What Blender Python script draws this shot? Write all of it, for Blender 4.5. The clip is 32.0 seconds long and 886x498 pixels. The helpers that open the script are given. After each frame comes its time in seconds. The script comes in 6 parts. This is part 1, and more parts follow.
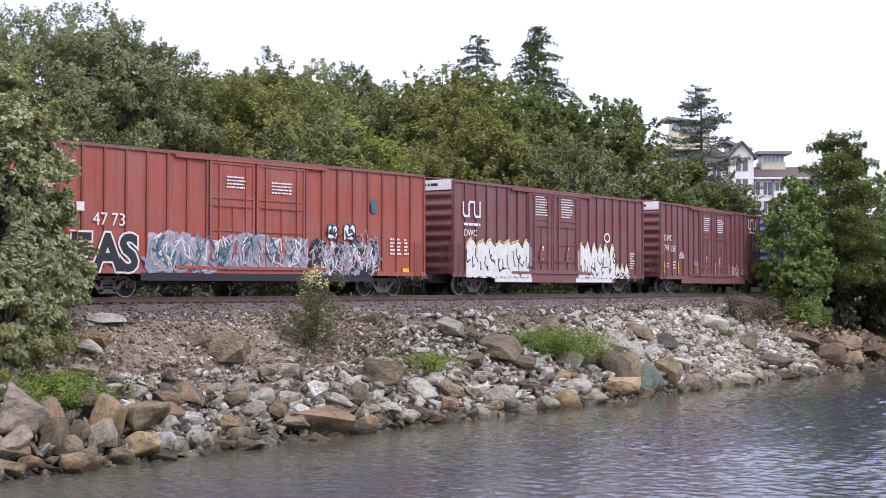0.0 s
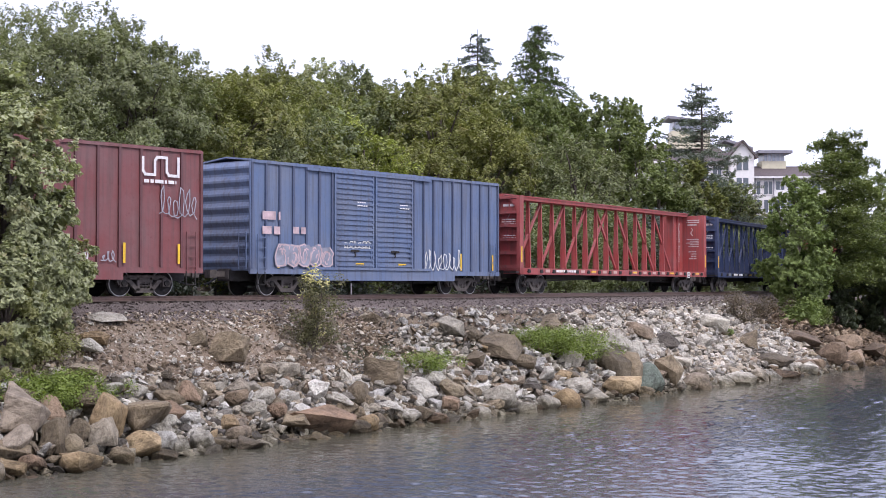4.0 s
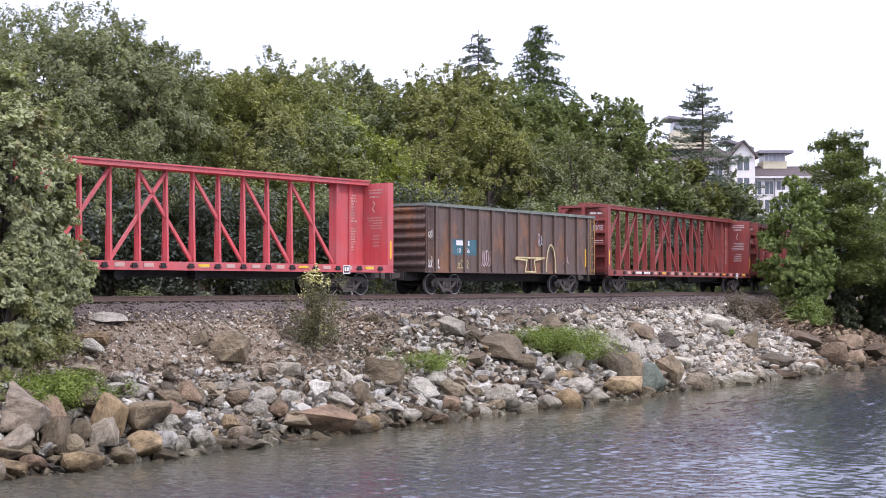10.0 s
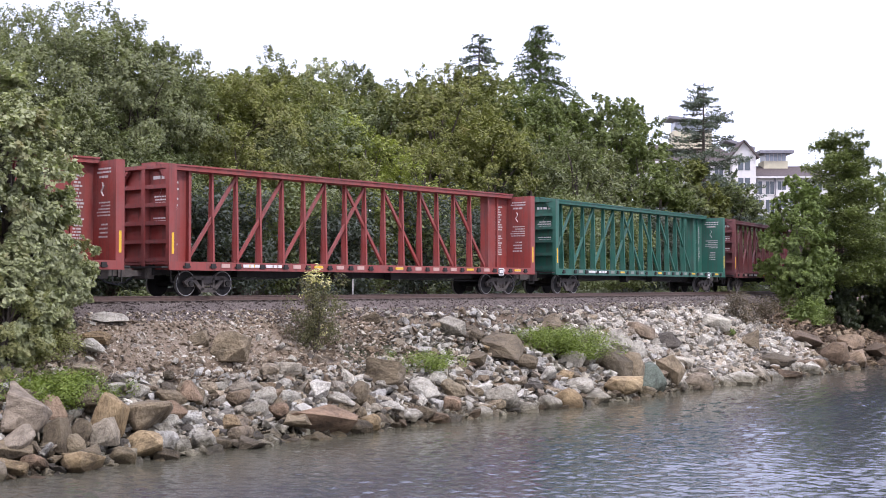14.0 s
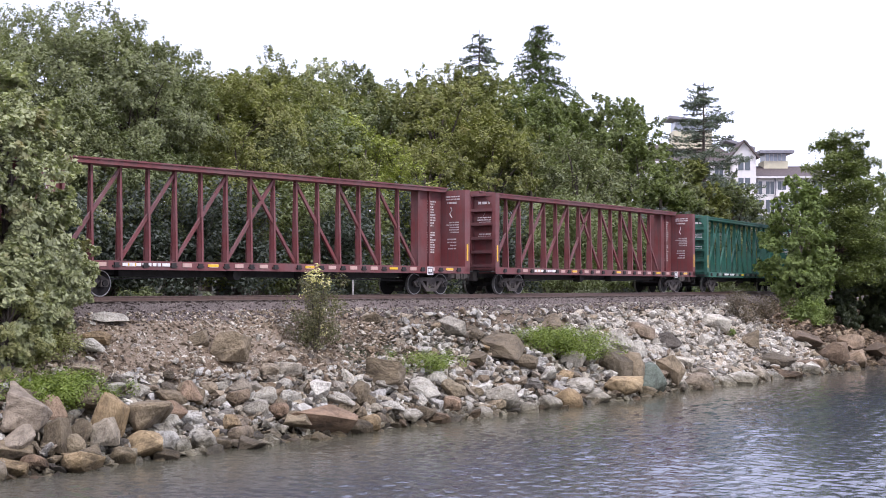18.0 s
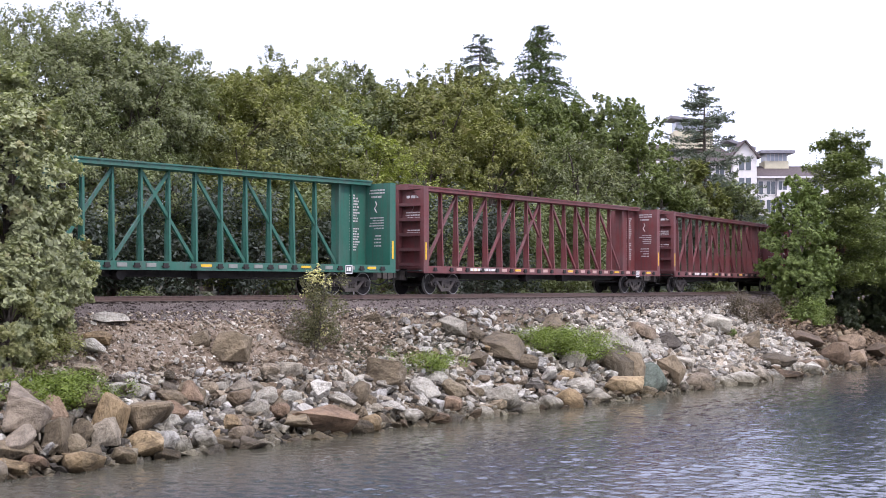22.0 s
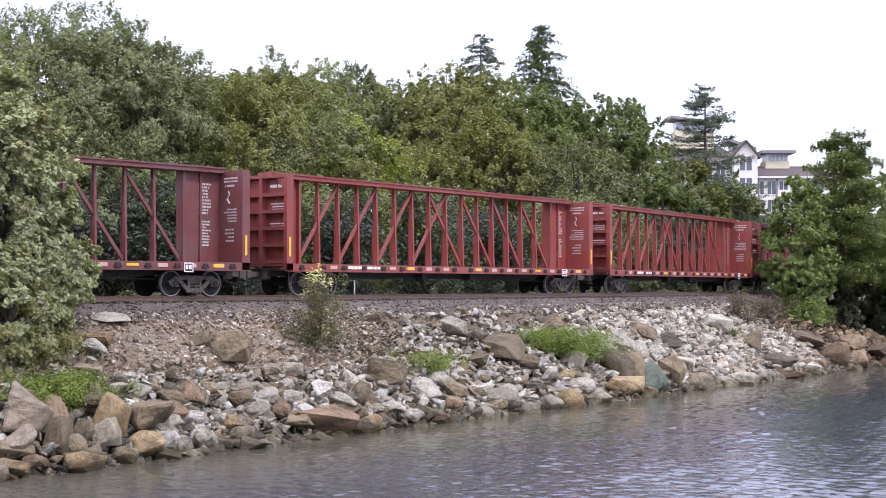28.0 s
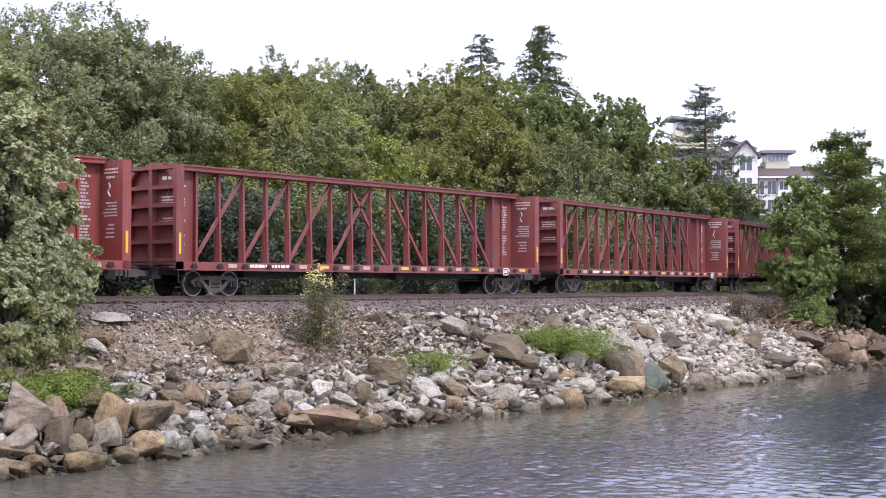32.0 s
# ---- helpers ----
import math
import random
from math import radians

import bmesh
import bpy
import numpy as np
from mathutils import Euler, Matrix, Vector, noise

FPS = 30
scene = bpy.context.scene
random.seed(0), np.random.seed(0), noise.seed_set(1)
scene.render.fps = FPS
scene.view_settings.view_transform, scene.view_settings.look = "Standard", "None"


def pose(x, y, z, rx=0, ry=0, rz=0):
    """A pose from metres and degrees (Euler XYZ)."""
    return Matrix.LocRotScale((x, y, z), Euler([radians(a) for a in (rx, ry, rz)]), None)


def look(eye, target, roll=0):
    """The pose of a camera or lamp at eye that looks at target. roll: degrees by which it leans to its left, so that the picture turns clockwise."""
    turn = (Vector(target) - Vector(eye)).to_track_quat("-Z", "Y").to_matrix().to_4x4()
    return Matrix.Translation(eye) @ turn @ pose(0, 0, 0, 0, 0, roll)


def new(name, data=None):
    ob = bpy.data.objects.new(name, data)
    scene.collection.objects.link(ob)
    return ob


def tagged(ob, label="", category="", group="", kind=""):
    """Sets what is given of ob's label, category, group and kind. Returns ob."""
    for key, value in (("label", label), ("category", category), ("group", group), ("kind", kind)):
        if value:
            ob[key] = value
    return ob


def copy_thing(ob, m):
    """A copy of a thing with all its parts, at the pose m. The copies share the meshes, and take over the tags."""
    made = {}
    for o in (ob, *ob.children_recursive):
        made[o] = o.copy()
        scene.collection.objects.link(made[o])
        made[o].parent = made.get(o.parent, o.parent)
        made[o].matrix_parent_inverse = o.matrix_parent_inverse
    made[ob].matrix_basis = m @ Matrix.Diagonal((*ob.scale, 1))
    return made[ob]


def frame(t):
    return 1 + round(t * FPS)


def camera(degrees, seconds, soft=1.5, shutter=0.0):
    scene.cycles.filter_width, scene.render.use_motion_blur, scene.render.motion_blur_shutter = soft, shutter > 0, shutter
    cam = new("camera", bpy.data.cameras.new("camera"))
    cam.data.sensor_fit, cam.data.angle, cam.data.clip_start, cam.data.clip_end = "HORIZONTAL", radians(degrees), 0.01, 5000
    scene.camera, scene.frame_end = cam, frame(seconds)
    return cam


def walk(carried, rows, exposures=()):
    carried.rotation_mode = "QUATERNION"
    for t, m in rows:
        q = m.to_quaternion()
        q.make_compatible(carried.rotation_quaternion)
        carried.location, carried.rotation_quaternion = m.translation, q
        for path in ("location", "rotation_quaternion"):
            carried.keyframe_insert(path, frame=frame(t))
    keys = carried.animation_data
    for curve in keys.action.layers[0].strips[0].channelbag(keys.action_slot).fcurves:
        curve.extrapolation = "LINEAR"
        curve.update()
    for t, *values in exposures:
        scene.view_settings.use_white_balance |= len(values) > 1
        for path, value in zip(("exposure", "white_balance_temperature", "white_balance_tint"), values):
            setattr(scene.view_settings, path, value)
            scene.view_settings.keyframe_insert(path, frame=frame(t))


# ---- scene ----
W_FOV = 35.63
EYE = Vector((0.0, 0.0, 0.35))          # heights are above the rail tops
PITCH = 1.5525                           # degrees the camera looks up
WATER = -4.5

cam = camera(W_FOV, 32.0, soft=0.85)


def aim(t, yaw, up=0.0):
    return (t, pose(EYE.x, EYE.y, EYE.z, 90 + PITCH + up, 0, yaw))


# a tripod on a slightly giving deck: the view creeps round to the left
walk(cam, [aim(0.0, -0.079, 0.036), aim(0.5, -0.069, 0.036), aim(1.0, 0.0, 0.036), aim(1.5, -0.138, 0.033),
           aim(2.0, -0.135), aim(2.5, -0.108), aim(3.0, -0.098), aim(3.5, -0.075), aim(5.5, -0.04),
           aim(7.0, -0.03), aim(9.0, -0.027), aim(12.0, 0.0), aim(14.5, 0.01), aim(16.5, 0.01), aim(20.0, 0.03),
           aim(22.0, 0.046), aim(24.0, 0.058), aim(25.5, 0.08), aim(28.0, 0.079), aim(30.0, 0.084), aim(32.0, 0.085)],
     exposures=[(0.0, -0.16, 6420, 13), (3.0, -0.12, 6420, 13), (8.0, -0.03, 6420, 13), (20.0, 0.03, 6420, 13), (32.0, 0.1, 6420, 13)])

# ---- sky and light: a bright overcast afternoon ----
world = bpy.data.worlds.new("overcast_sky")
scene.world = world
world.use_nodes = True
wn, wl = world.node_tree.nodes, world.node_tree.links
wn.clear()
sky = wn.new("ShaderNodeTexSky")
sky.sky_type, sky.sun_disc = "NISHITA", False
sky.sun_elevation, sky.sun_rotation = radians(48), radians(230)
sky.air_density, sky.dust_density = 1.0, 3.0
cloud = wn.new("ShaderNodeBackground")
cloud.inputs["Color"].default_value = (0.95, 0.935, 1.2, 1)
# an overcast sky is brightest overhead
heaven = wn.new("ShaderNodeTexCoord")
height = wn.new("ShaderNodeSeparateXYZ")
dome = wn.new("ShaderNodeMapRange")
dome.inputs["From Min"].default_value, dome.inputs["From Max"].default_value = 0.0, 1.0
dome.inputs["To Min"].default_value, dome.inputs["To Max"].default_value = 1.05, 1.7
wl.new(heaven.outputs["Generated"], height.inputs[0])
wl.new(height.outputs["Z"], dome.inputs["Value"])
wl.new(dome.outputs[0], cloud.inputs["Strength"])
clear = wn.new("ShaderNodeBackground")
clear.inputs["Strength"].default_value = 0.1
both = wn.new("ShaderNodeAddShader")
wout = wn.new("ShaderNodeOutputWorld")
wl.new(sky.outputs[0], clear.inputs["Color"])
wl.new(cloud.outputs[0], both.inputs[0])
wl.new(clear.outputs[0], both.inputs[1])
wl.new(both.outputs[0], wout.inputs["Surface"])

sun = new("sun", bpy.data.lights.new("sun", "SUN"))
sun.data.energy, sun.data.angle, sun.data.color = 2.1, radians(10), (1.0, 0.95, 0.88)
sun.matrix_world = look((66, 5, 95), (0, 60, 0))


# ---- the plan: a track on a curve, straight beyond it ----
TRACK_Y, HEAD, BEND = 62.884, 0.64273, -0.0039538
S_FAR, S_NEAR = 70.0, -60.0


def arc_point(s):
    a = HEAD + BEND * s
    return (math.cos(HEAD) - math.cos(a)) / BEND, TRACK_Y + (math.sin(a) - math.sin(HEAD)) / BEND, a


def track(s, off=0.0):
    """World x, y and heading of the track s metres along; off: metres towards the water."""
    c = min(max(s, S_NEAR), S_FAR)
    x, y, a = arc_point(c)
    x, y = x + (s - c) * math.sin(a), y + (s - c) * math.cos(a)
    return x + off * math.cos(a), y - off * math.sin(a), a


def plan(u, d):
    """A place d metres ahead and u * d to the side of the viewer."""
    return u * d, d


MID = Vector((math.cos(HEAD) / BEND, TRACK_Y - math.sin(HEAD) / BEND))


def along(x, y):
    """The track's s and off at a place."""
    v = Vector((x, y)) - MID
    s = (math.atan2(-v.y, v.x) - HEAD) / BEND
    if S_NEAR <= s <= S_FAR:
        return s, v.length + 1 / BEND
    best = S_FAR if y > 80 else S_NEAR
    ex, ey, a = track(best)
    dx, dy = x - ex, y - ey
    return best + dx * math.sin(a) + dy * math.cos(a), dx * math.cos(a) - dy * math.sin(a)


def step(a, b, v):
    k = min(max((v - a) / (b - a), 0.0), 1.0)
    return k * k * (3 - 2 * k)


def wobble(x, y, size, seed=0.0):
    return noise.noise(Vector((x / size, y / size, seed)))


def shore(s):
    """How far the water's edge lies from the track."""
    return 8.3 + 1.5 * step(-16, -30, s) + 2.6 * step(8, 42, s) + 0.45 * wobble(s, 0, 4.0, 3.0)


def bank_surface(s, off):
    """The embankment with its stones: track bed, shoulder, rock slope and sea bed."""
    if off < -3.0:
        return -0.62 - 0.25 * step(-3, -4.5, off) + 0.5 * step(-5.5, -9, off)
    if off < -1.9:
        return -0.24 - 0.38 * (-1.9 - off) / 1.1
    if off < 1.9:
        return -0.24
    if off < 2.7:
        return -0.24 - 0.34 * (off - 1.9) / 0.8
    k = (off - 2.7) / (shore(s) - 2.7)
    z = -0.58 + (WATER + 0.58) * k
    return max(z, -8.0) + 0.13 * wobble(s, off, 1.3, 1.0) * min(k * 4, 1)


def bank_height(s, off):
    """The soil under the stones."""
    cut = 0.85 * step(2.9, 3.9, off) * max(step(-15, -8, s), step(4.8, 6.0, off), step(-22, -27, s))
    return bank_surface(s, off) - cut


def hill(x, y):
    s, off = along(x, y)
    if off > 10:
        return -8.5
    if off > -6.5:
        return -1.6 - 5 * step(3, 10, off)
    return -0.55 + 7.5 * step(-9, -75, off) + 0.3 * wobble(x, y, 9.0)


# ---- materials ----
def material(name):
    m = bpy.data.materials.new(name)
    m.use_nodes = True
    nt = m.node_tree
    nt.nodes.clear()
    out = nt.nodes.new("ShaderNodeOutputMaterial")
    bsdf = nt.nodes.new("ShaderNodeBsdfPrincipled")
    nt.links.new(bsdf.outputs[0], out.inputs[0])
    return m, nt, bsdf


def nd(nt, kind, **values):
    n = nt.nodes.new(kind)
    for key, value in values.items():
        n.inputs[key.replace("_", " ")].default_value = value
    return n


def ramp(nt, source, stops):
    r = nt.nodes.new("ShaderNodeValToRGB")
    e = r.color_ramp.elements
    while len(e) < len(stops):
        e.new(0.5)
    for i, (p, c) in enumerate(stops):
        e[i].position = p
        e[i].color = (*c, 1) if len(c) == 3 else c
    nt.links.new(source, r.inputs[0])
    return r.outputs[0]


def mix(nt, fac, a, b, mode="MIX"):
    m = nt.nodes.new("ShaderNodeMix")
    m.data_type, m.blend_type = "RGBA", mode
    for value, slot in ((fac, 0), (a, 6), (b, 7)):
        if isinstance(value, bpy.types.NodeSocket):
            nt.links.new(value, m.inputs[slot])
        elif isinstance(value, (tuple, list)):
            m.inputs[slot].default_value = (*value, 1) if len(value) == 3 else value
        else:
            m.inputs[slot].default_value = value
    return m.outputs[2]


def coords(nt, kind="Object"):
    return nt.nodes.new("ShaderNodeTexCoord").outputs[kind]


def noise_tex(nt, vec, scale, detail=4.0, rough=0.55):
    n = nd(nt, "ShaderNodeTexNoise", Scale=scale, Detail=detail, Roughness=rough)
    nt.links.new(vec, n.inputs["Vector"])
    return n.outputs["Fac"]


def stretched(nt, vec, sx, sy, sz):
    m = nt.nodes.new("ShaderNodeMapping")
    m.inputs["Scale"].default_value = (sx, sy, sz)
    nt.links.new(vec, m.inputs["Vector"])
    return m.outputs[0]


def bumped(nt, bsdf, height, strength, distance):
    b = nd(nt, "ShaderNodeBump", Strength=strength, Distance=distance)
    nt.links.new(height, b.inputs["Height"])
    nt.links.new(b.outputs[0], bsdf.inputs["Normal"])


def shade(c, k):
    return tuple(min(1.0, v * k) for v in c)


def paint_material(name, colour, fade=0.35, dirt=(0.07, 0.055, 0.05), grime=0.55, rust=None):
    """Weathered railcar paint: fading, streaks running down, grime from the wheels."""
    m, nt, b = material(name)
    v = coords(nt)
    big = noise_tex(nt, v, 0.7, 3)
    fine = noise_tex(nt, v, 9.0, 5, 0.65)
    streak = noise_tex(nt, stretched(nt, v, 4.0, 4.0, 0.22), 1.6, 4, 0.6)
    grey = sum(colour) / 3
    faded = tuple(c * (1 - fade) + (grey * 0.6 + 0.12) * fade for c in colour)
    c1 = mix(nt, ramp(nt, big, [(0.35, (0, 0, 0)), (0.7, (1, 1, 1))]), colour, faded)
    c2 = mix(nt, ramp(nt, streak, [(0.47, (0, 0, 0)), (0.72, (grime,) * 3)]), c1, dirt)
    c3 = mix(nt, ramp(nt, fine, [(0.62, (0, 0, 0)), (0.75, (0.5, 0.5, 0.5))]), c2, shade(colour, 0.55))
    if rust:
        patch = noise_tex(nt, stretched(nt, v, 1.0, 1.0, 0.4), 0.75, 5, 0.7)
        c3 = mix(nt, ramp(nt, patch, [(0.52, (0, 0, 0)), (0.68, (0.85, 0.85, 0.85))]), c3, rust)
    nt.links.new(c3, b.inputs["Base Color"])
    nt.links.new(ramp(nt, fine, [(0.3, (0.5, 0.5, 0.5)), (0.8, (0.75, 0.75, 0.75))]), b.inputs["Roughness"])
    dents = nt.nodes.new("ShaderNodeMath")
    dents.operation = "MULTIPLY_ADD"
    nt.links.new(noise_tex(nt, v, 1.7, 2), dents.inputs[0])
    dents.inputs[1].default_value = 6.0
    nt.links.new(fine, dents.inputs[2])
    bumped(nt, b, dents.outputs[0], 0.3, 0.012)
    return m


def plain_material(name, colour, rough=0.7, metal=0.0, vary=0.3, scale=6.0):
    m, nt, b = material(name)
    v = coords(nt)
    n = noise_tex(nt, v, scale, 5, 0.6)
    nt.links.new(ramp(nt, n, [(0.3, shade(colour, 1 - vary)), (0.7, shade(colour, 1 + vary))]), b.inputs["Base Color"])
    b.inputs["Roughness"].default_value, b.inputs["Metallic"].default_value = rough, metal
    bumped(nt, b, n, 0.2, 0.02)
    return m


def leaf_material(name, dark, light, dry=None, dry_share=0.0):
    m, nt, b = material(name)
    geo = nt.nodes.new("ShaderNodeNewGeometry")
    v = coords(nt)
    clump = noise_tex(nt, v, 0.55, 3)
    c = mix(nt, geo.outputs["Random Per Island"], dark, light)
    c = mix(nt, ramp(nt, clump, [(0.35, (0, 0, 0)), (0.68, (0.6, 0.6, 0.6))]), c, shade(light, 1.25))
    if dry:
        c = mix(nt, ramp(nt, noise_tex(nt, v, 0.9, 2), [(0.62 - dry_share, (0, 0, 0)), (0.72 - dry_share * 0.5, (0.75, 0.75, 0.75))]), c, dry)
    nt.links.new(c, b.inputs["Base Color"])
    b.inputs["Roughness"].default_value = 0.48
    b.inputs["Specular IOR Level"].default_value = 0.4
    tr = nt.nodes.new("ShaderNodeBsdfTranslucent")
    nt.links.new(mix(nt, 1.0, c, (1.0, 1.1, 0.5), "MULTIPLY"), tr.inputs["Color"])
    ms = nd(nt, "ShaderNodeMixShader", Fac=0.34)
    nt.links.new(b.outputs[0], ms.inputs[1])
    nt.links.new(tr.outputs[0], ms.inputs[2])
    nt.links.new(ms.outputs[0], nt.nodes["Material Output"].inputs[0])
    return m


def rock_material(name, stops, island=True):
    m, nt, b = material(name)
    v = coords(nt)
    if island:
        pick = nt.nodes.new("ShaderNodeNewGeometry").outputs["Random Per Island"]
    else:
        pick = nt.nodes.new("ShaderNodeObjectInfo").outputs["Random"]
    base = ramp(nt, pick, stops)
    n1 = noise_tex(nt, v, 2.4, 5, 0.65)
    n2 = noise_tex(nt, v, 14.0, 6, 0.7)
    c = mix(nt, 1.0, base, ramp(nt, n1, [(0.3, (0.36, 0.33, 0.29)), (0.47, (0.96, 0.935, 0.87)), (0.7, (1.32, 1.28, 1.19))]), "MULTIPLY")
    c = mix(nt, 1.0, c, ramp(nt, n2, [(0.32, (0.62, 0.6, 0.58)), (0.5, (1, 1, 1)), (0.68, (1.15, 1.15, 1.15))]), "MULTIPLY")
    # the tide's dark, weedy stain just over the water
    xyz = nt.nodes.new("ShaderNodeSeparateXYZ")
    nt.links.new(nt.nodes.new("ShaderNodeNewGeometry").outputs["Position"], xyz.inputs[0])
    high = nt.nodes.new("ShaderNodeMapRange")
    nt.links.new(xyz.outputs["Z"], high.inputs["Value"])
    high.inputs["From Min"].default_value, high.inputs["From Max"].default_value = WATER + 0.15, WATER + 1.15
    wet = nt.nodes.new("ShaderNodeMath")
    wet.operation = "MULTIPLY_ADD"
    nt.links.new(n1, wet.inputs[0])
    wet.inputs[1].default_value = 0.9
    nt.links.new(high.outputs[0], wet.inputs[2])
    dry = ramp(nt, wet.outputs[0], [(0.5, (0.38, 0.36, 0.29)), (0.95, (1, 1, 1))])
    c = mix(nt, 1.0, c, dry, "MULTIPLY")
    nt.links.new(c, b.inputs["Base Color"])
    b.inputs["Roughness"].default_value = 0.85
    n3 = nt.nodes.new("ShaderNodeMath")
    n3.operation = "MULTIPLY_ADD"
    nt.links.new(noise_tex(nt, v, 5.0, 4, 0.6), n3.inputs[0])
    n3.inputs[1].default_value = 1.6
    nt.links.new(n2, n3.inputs[2])
    bumped(nt, b, n3.outputs[0], 1.0, 0.09)
    return m


GREYS = [(0.0, (0.07, 0.06, 0.05)), (0.12, (0.2, 0.19, 0.17)), (0.25, (0.2, 0.15, 0.1)), (0.4, (0.36, 0.35, 0.31)), (0.55, (0.29, 0.235, 0.165)), (0.72, (0.47, 0.455, 0.4)), (0.88, (0.4, 0.4, 0.395)), (1.0, (0.66, 0.65, 0.6))]
BROWNS = [(0.0, (0.09, 0.075, 0.052)), (0.4, (0.165, 0.135, 0.092)), (0.75, (0.22, 0.178, 0.12)), (1.0, (0.29, 0.245, 0.17))]
PALES = [(0.0, (0.3, 0.285, 0.245)), (0.5, (0.38, 0.365, 0.32)), (1.0, (0.5, 0.49, 0.445))]
M_STONE = rock_material("riprap_stone", GREYS)
M_DARKSTONE = rock_material("brown_shore_stone", [(0.0, (0.09, 0.068, 0.046)), (0.6, (0.2, 0.145, 0.095)), (1.0, (0.34, 0.265, 0.185))])
M_GREY = rock_material("grey_rock", GREYS, False)
M_BROWN = rock_material("brown_rock", BROWNS, False)
M_PALE = rock_material("pale_rock", PALES, False)
M_OCHRE = rock_material("ochre_rock", [(0.0, (0.27, 0.2, 0.115)), (1.0, (0.38, 0.295, 0.18))], False)
M_RUST = rock_material("reddish_rock", [(0.0, (0.2, 0.138, 0.092)), (1.0, (0.28, 0.205, 0.145))], False)
M_DIM = rock_material("dark_brown_rock", [(0.0, (0.09, 0.07, 0.05)), (0.6, (0.18, 0.13, 0.088)), (1.0, (0.28, 0.215, 0.15))], False)
M_PALESTONE = rock_material("pale_riprap", [(0.0, (0.17, 0.155, 0.135)), (0.2, (0.36, 0.345, 0.31)), (0.55, (0.48, 0.465, 0.42)), (0.8, (0.42, 0.36, 0.28)), (1.0, (0.68, 0.67, 0.63))])
M_GRAVEL = rock_material("tan_gravel", [(0.0, (0.11, 0.085, 0.06)), (0.3, (0.27, 0.21, 0.15)), (0.65, (0.38, 0.32, 0.25)), (0.9, (0.52, 0.485, 0.43)), (1.0, (0.7, 0.68, 0.63))])
M_TANROCK = rock_material("tan_grey_rock", [(0.0, (0.24, 0.2, 0.155)), (1.0, (0.3, 0.26, 0.21))], False)
M_GREENISH = rock_material("greenish_rock", [(0.0, (0.1, 0.13, 0.11)), (1.0, (0.15, 0.18, 0.155))], False)


def ballast_material():
    m, nt, b = material("crushed_ballast")
    v = coords(nt)
    vor = nd(nt, "ShaderNodeTexVoronoi", Scale=16.0)
    nt.links.new(v, vor.inputs["Vector"])
    c = ramp(nt, noise_tex(nt, v, 30.0, 3), [(0.3, (0.055, 0.045, 0.04)), (0.55, (0.14, 0.115, 0.102)), (0.75, (0.3, 0.262, 0.235))])
    c = mix(nt, 1.0, c, ramp(nt, noise_tex(nt, v, 0.8, 4), [(0.3, (0.75, 0.73, 0.73)), (0.7, (1.15, 1.12, 1.1))]), "MULTIPLY")
    nt.links.new(c, b.inputs["Base Color"])
    b.inputs["Roughness"].default_value = 0.9
    bumped(nt, b, vor.outputs["Distance"], 0.9, 0.06)
    return m


def slope_material():
    """Soil and gravel between the stones."""
    m, nt, b = material("gravelly_soil")
    v = coords(nt)
    n2 = noise_tex(nt, v, 11.0, 6, 0.75)
    c = ramp(nt, noise_tex(nt, v, 0.5, 5), [(0.32, (0.13, 0.09, 0.058)), (0.5, (0.215, 0.165, 0.115)), (0.68, (0.29, 0.25, 0.2))])
    c = mix(nt, 1.0, c, ramp(nt, n2, [(0.3, (0.55, 0.53, 0.52)), (0.5, (0.95, 0.95, 0.95)), (0.72, (1.5, 1.5, 1.52))]), "MULTIPLY")
    nt.links.new(c, b.inputs["Base Color"])
    b.inputs["Roughness"].default_value = 0.95
    bumped(nt, b, n2, 0.8, 0.08)
    return m


def water_material():
    m, nt, b = material("harbour_water")
    v = coords(nt)
    n1 = noise_tex(nt, stretched(nt, v, 0.75, 1.1, 1.0), 4.0, 3, 0.6)
    n2 = nt.nodes.new("ShaderNodeMath")
    n2.operation = "MULTIPLY_ADD"
    nt.links.new(noise_tex(nt, v, 11.0, 2, 0.5), n2.inputs[0])
    n2.inputs[1].default_value = 0.3
    nt.links.new(n1, n2.inputs[2])
    n3 = noise_tex(nt, v, 0.25, 2)
    deep = ramp(nt, n3, [(0.3, (0.046, 0.053, 0.064)), (0.7, (0.062, 0.07, 0.084))])
    # clear shallows over the brown stones at the foot of the bank
    far = nt.nodes.new("ShaderNodeVectorMath")
    far.operation = "DISTANCE"
    nt.links.new(nt.nodes.new("ShaderNodeNewGeometry").outputs["Position"], far.inputs[0])
    far.inputs[1].default_value = (MID.x, MID.y, WATER)
    shoal = nd(nt, "ShaderNodeMapRange", From_Min=8.5 - 1 / BEND, From_Max=17.0 - 1 / BEND)
    nt.links.new(far.outputs["Value"], shoal.inputs["Value"])
    nt.links.new(mix(nt, shoal.outputs[0], (0.092, 0.086, 0.058), deep), b.inputs["Base Color"])
    b.inputs["Roughness"].default_value = 0.05
    b.inputs["IOR"].default_value = 1.5
    bumped(nt, b, n2.outputs[0], 1.0, 0.016)
    return m


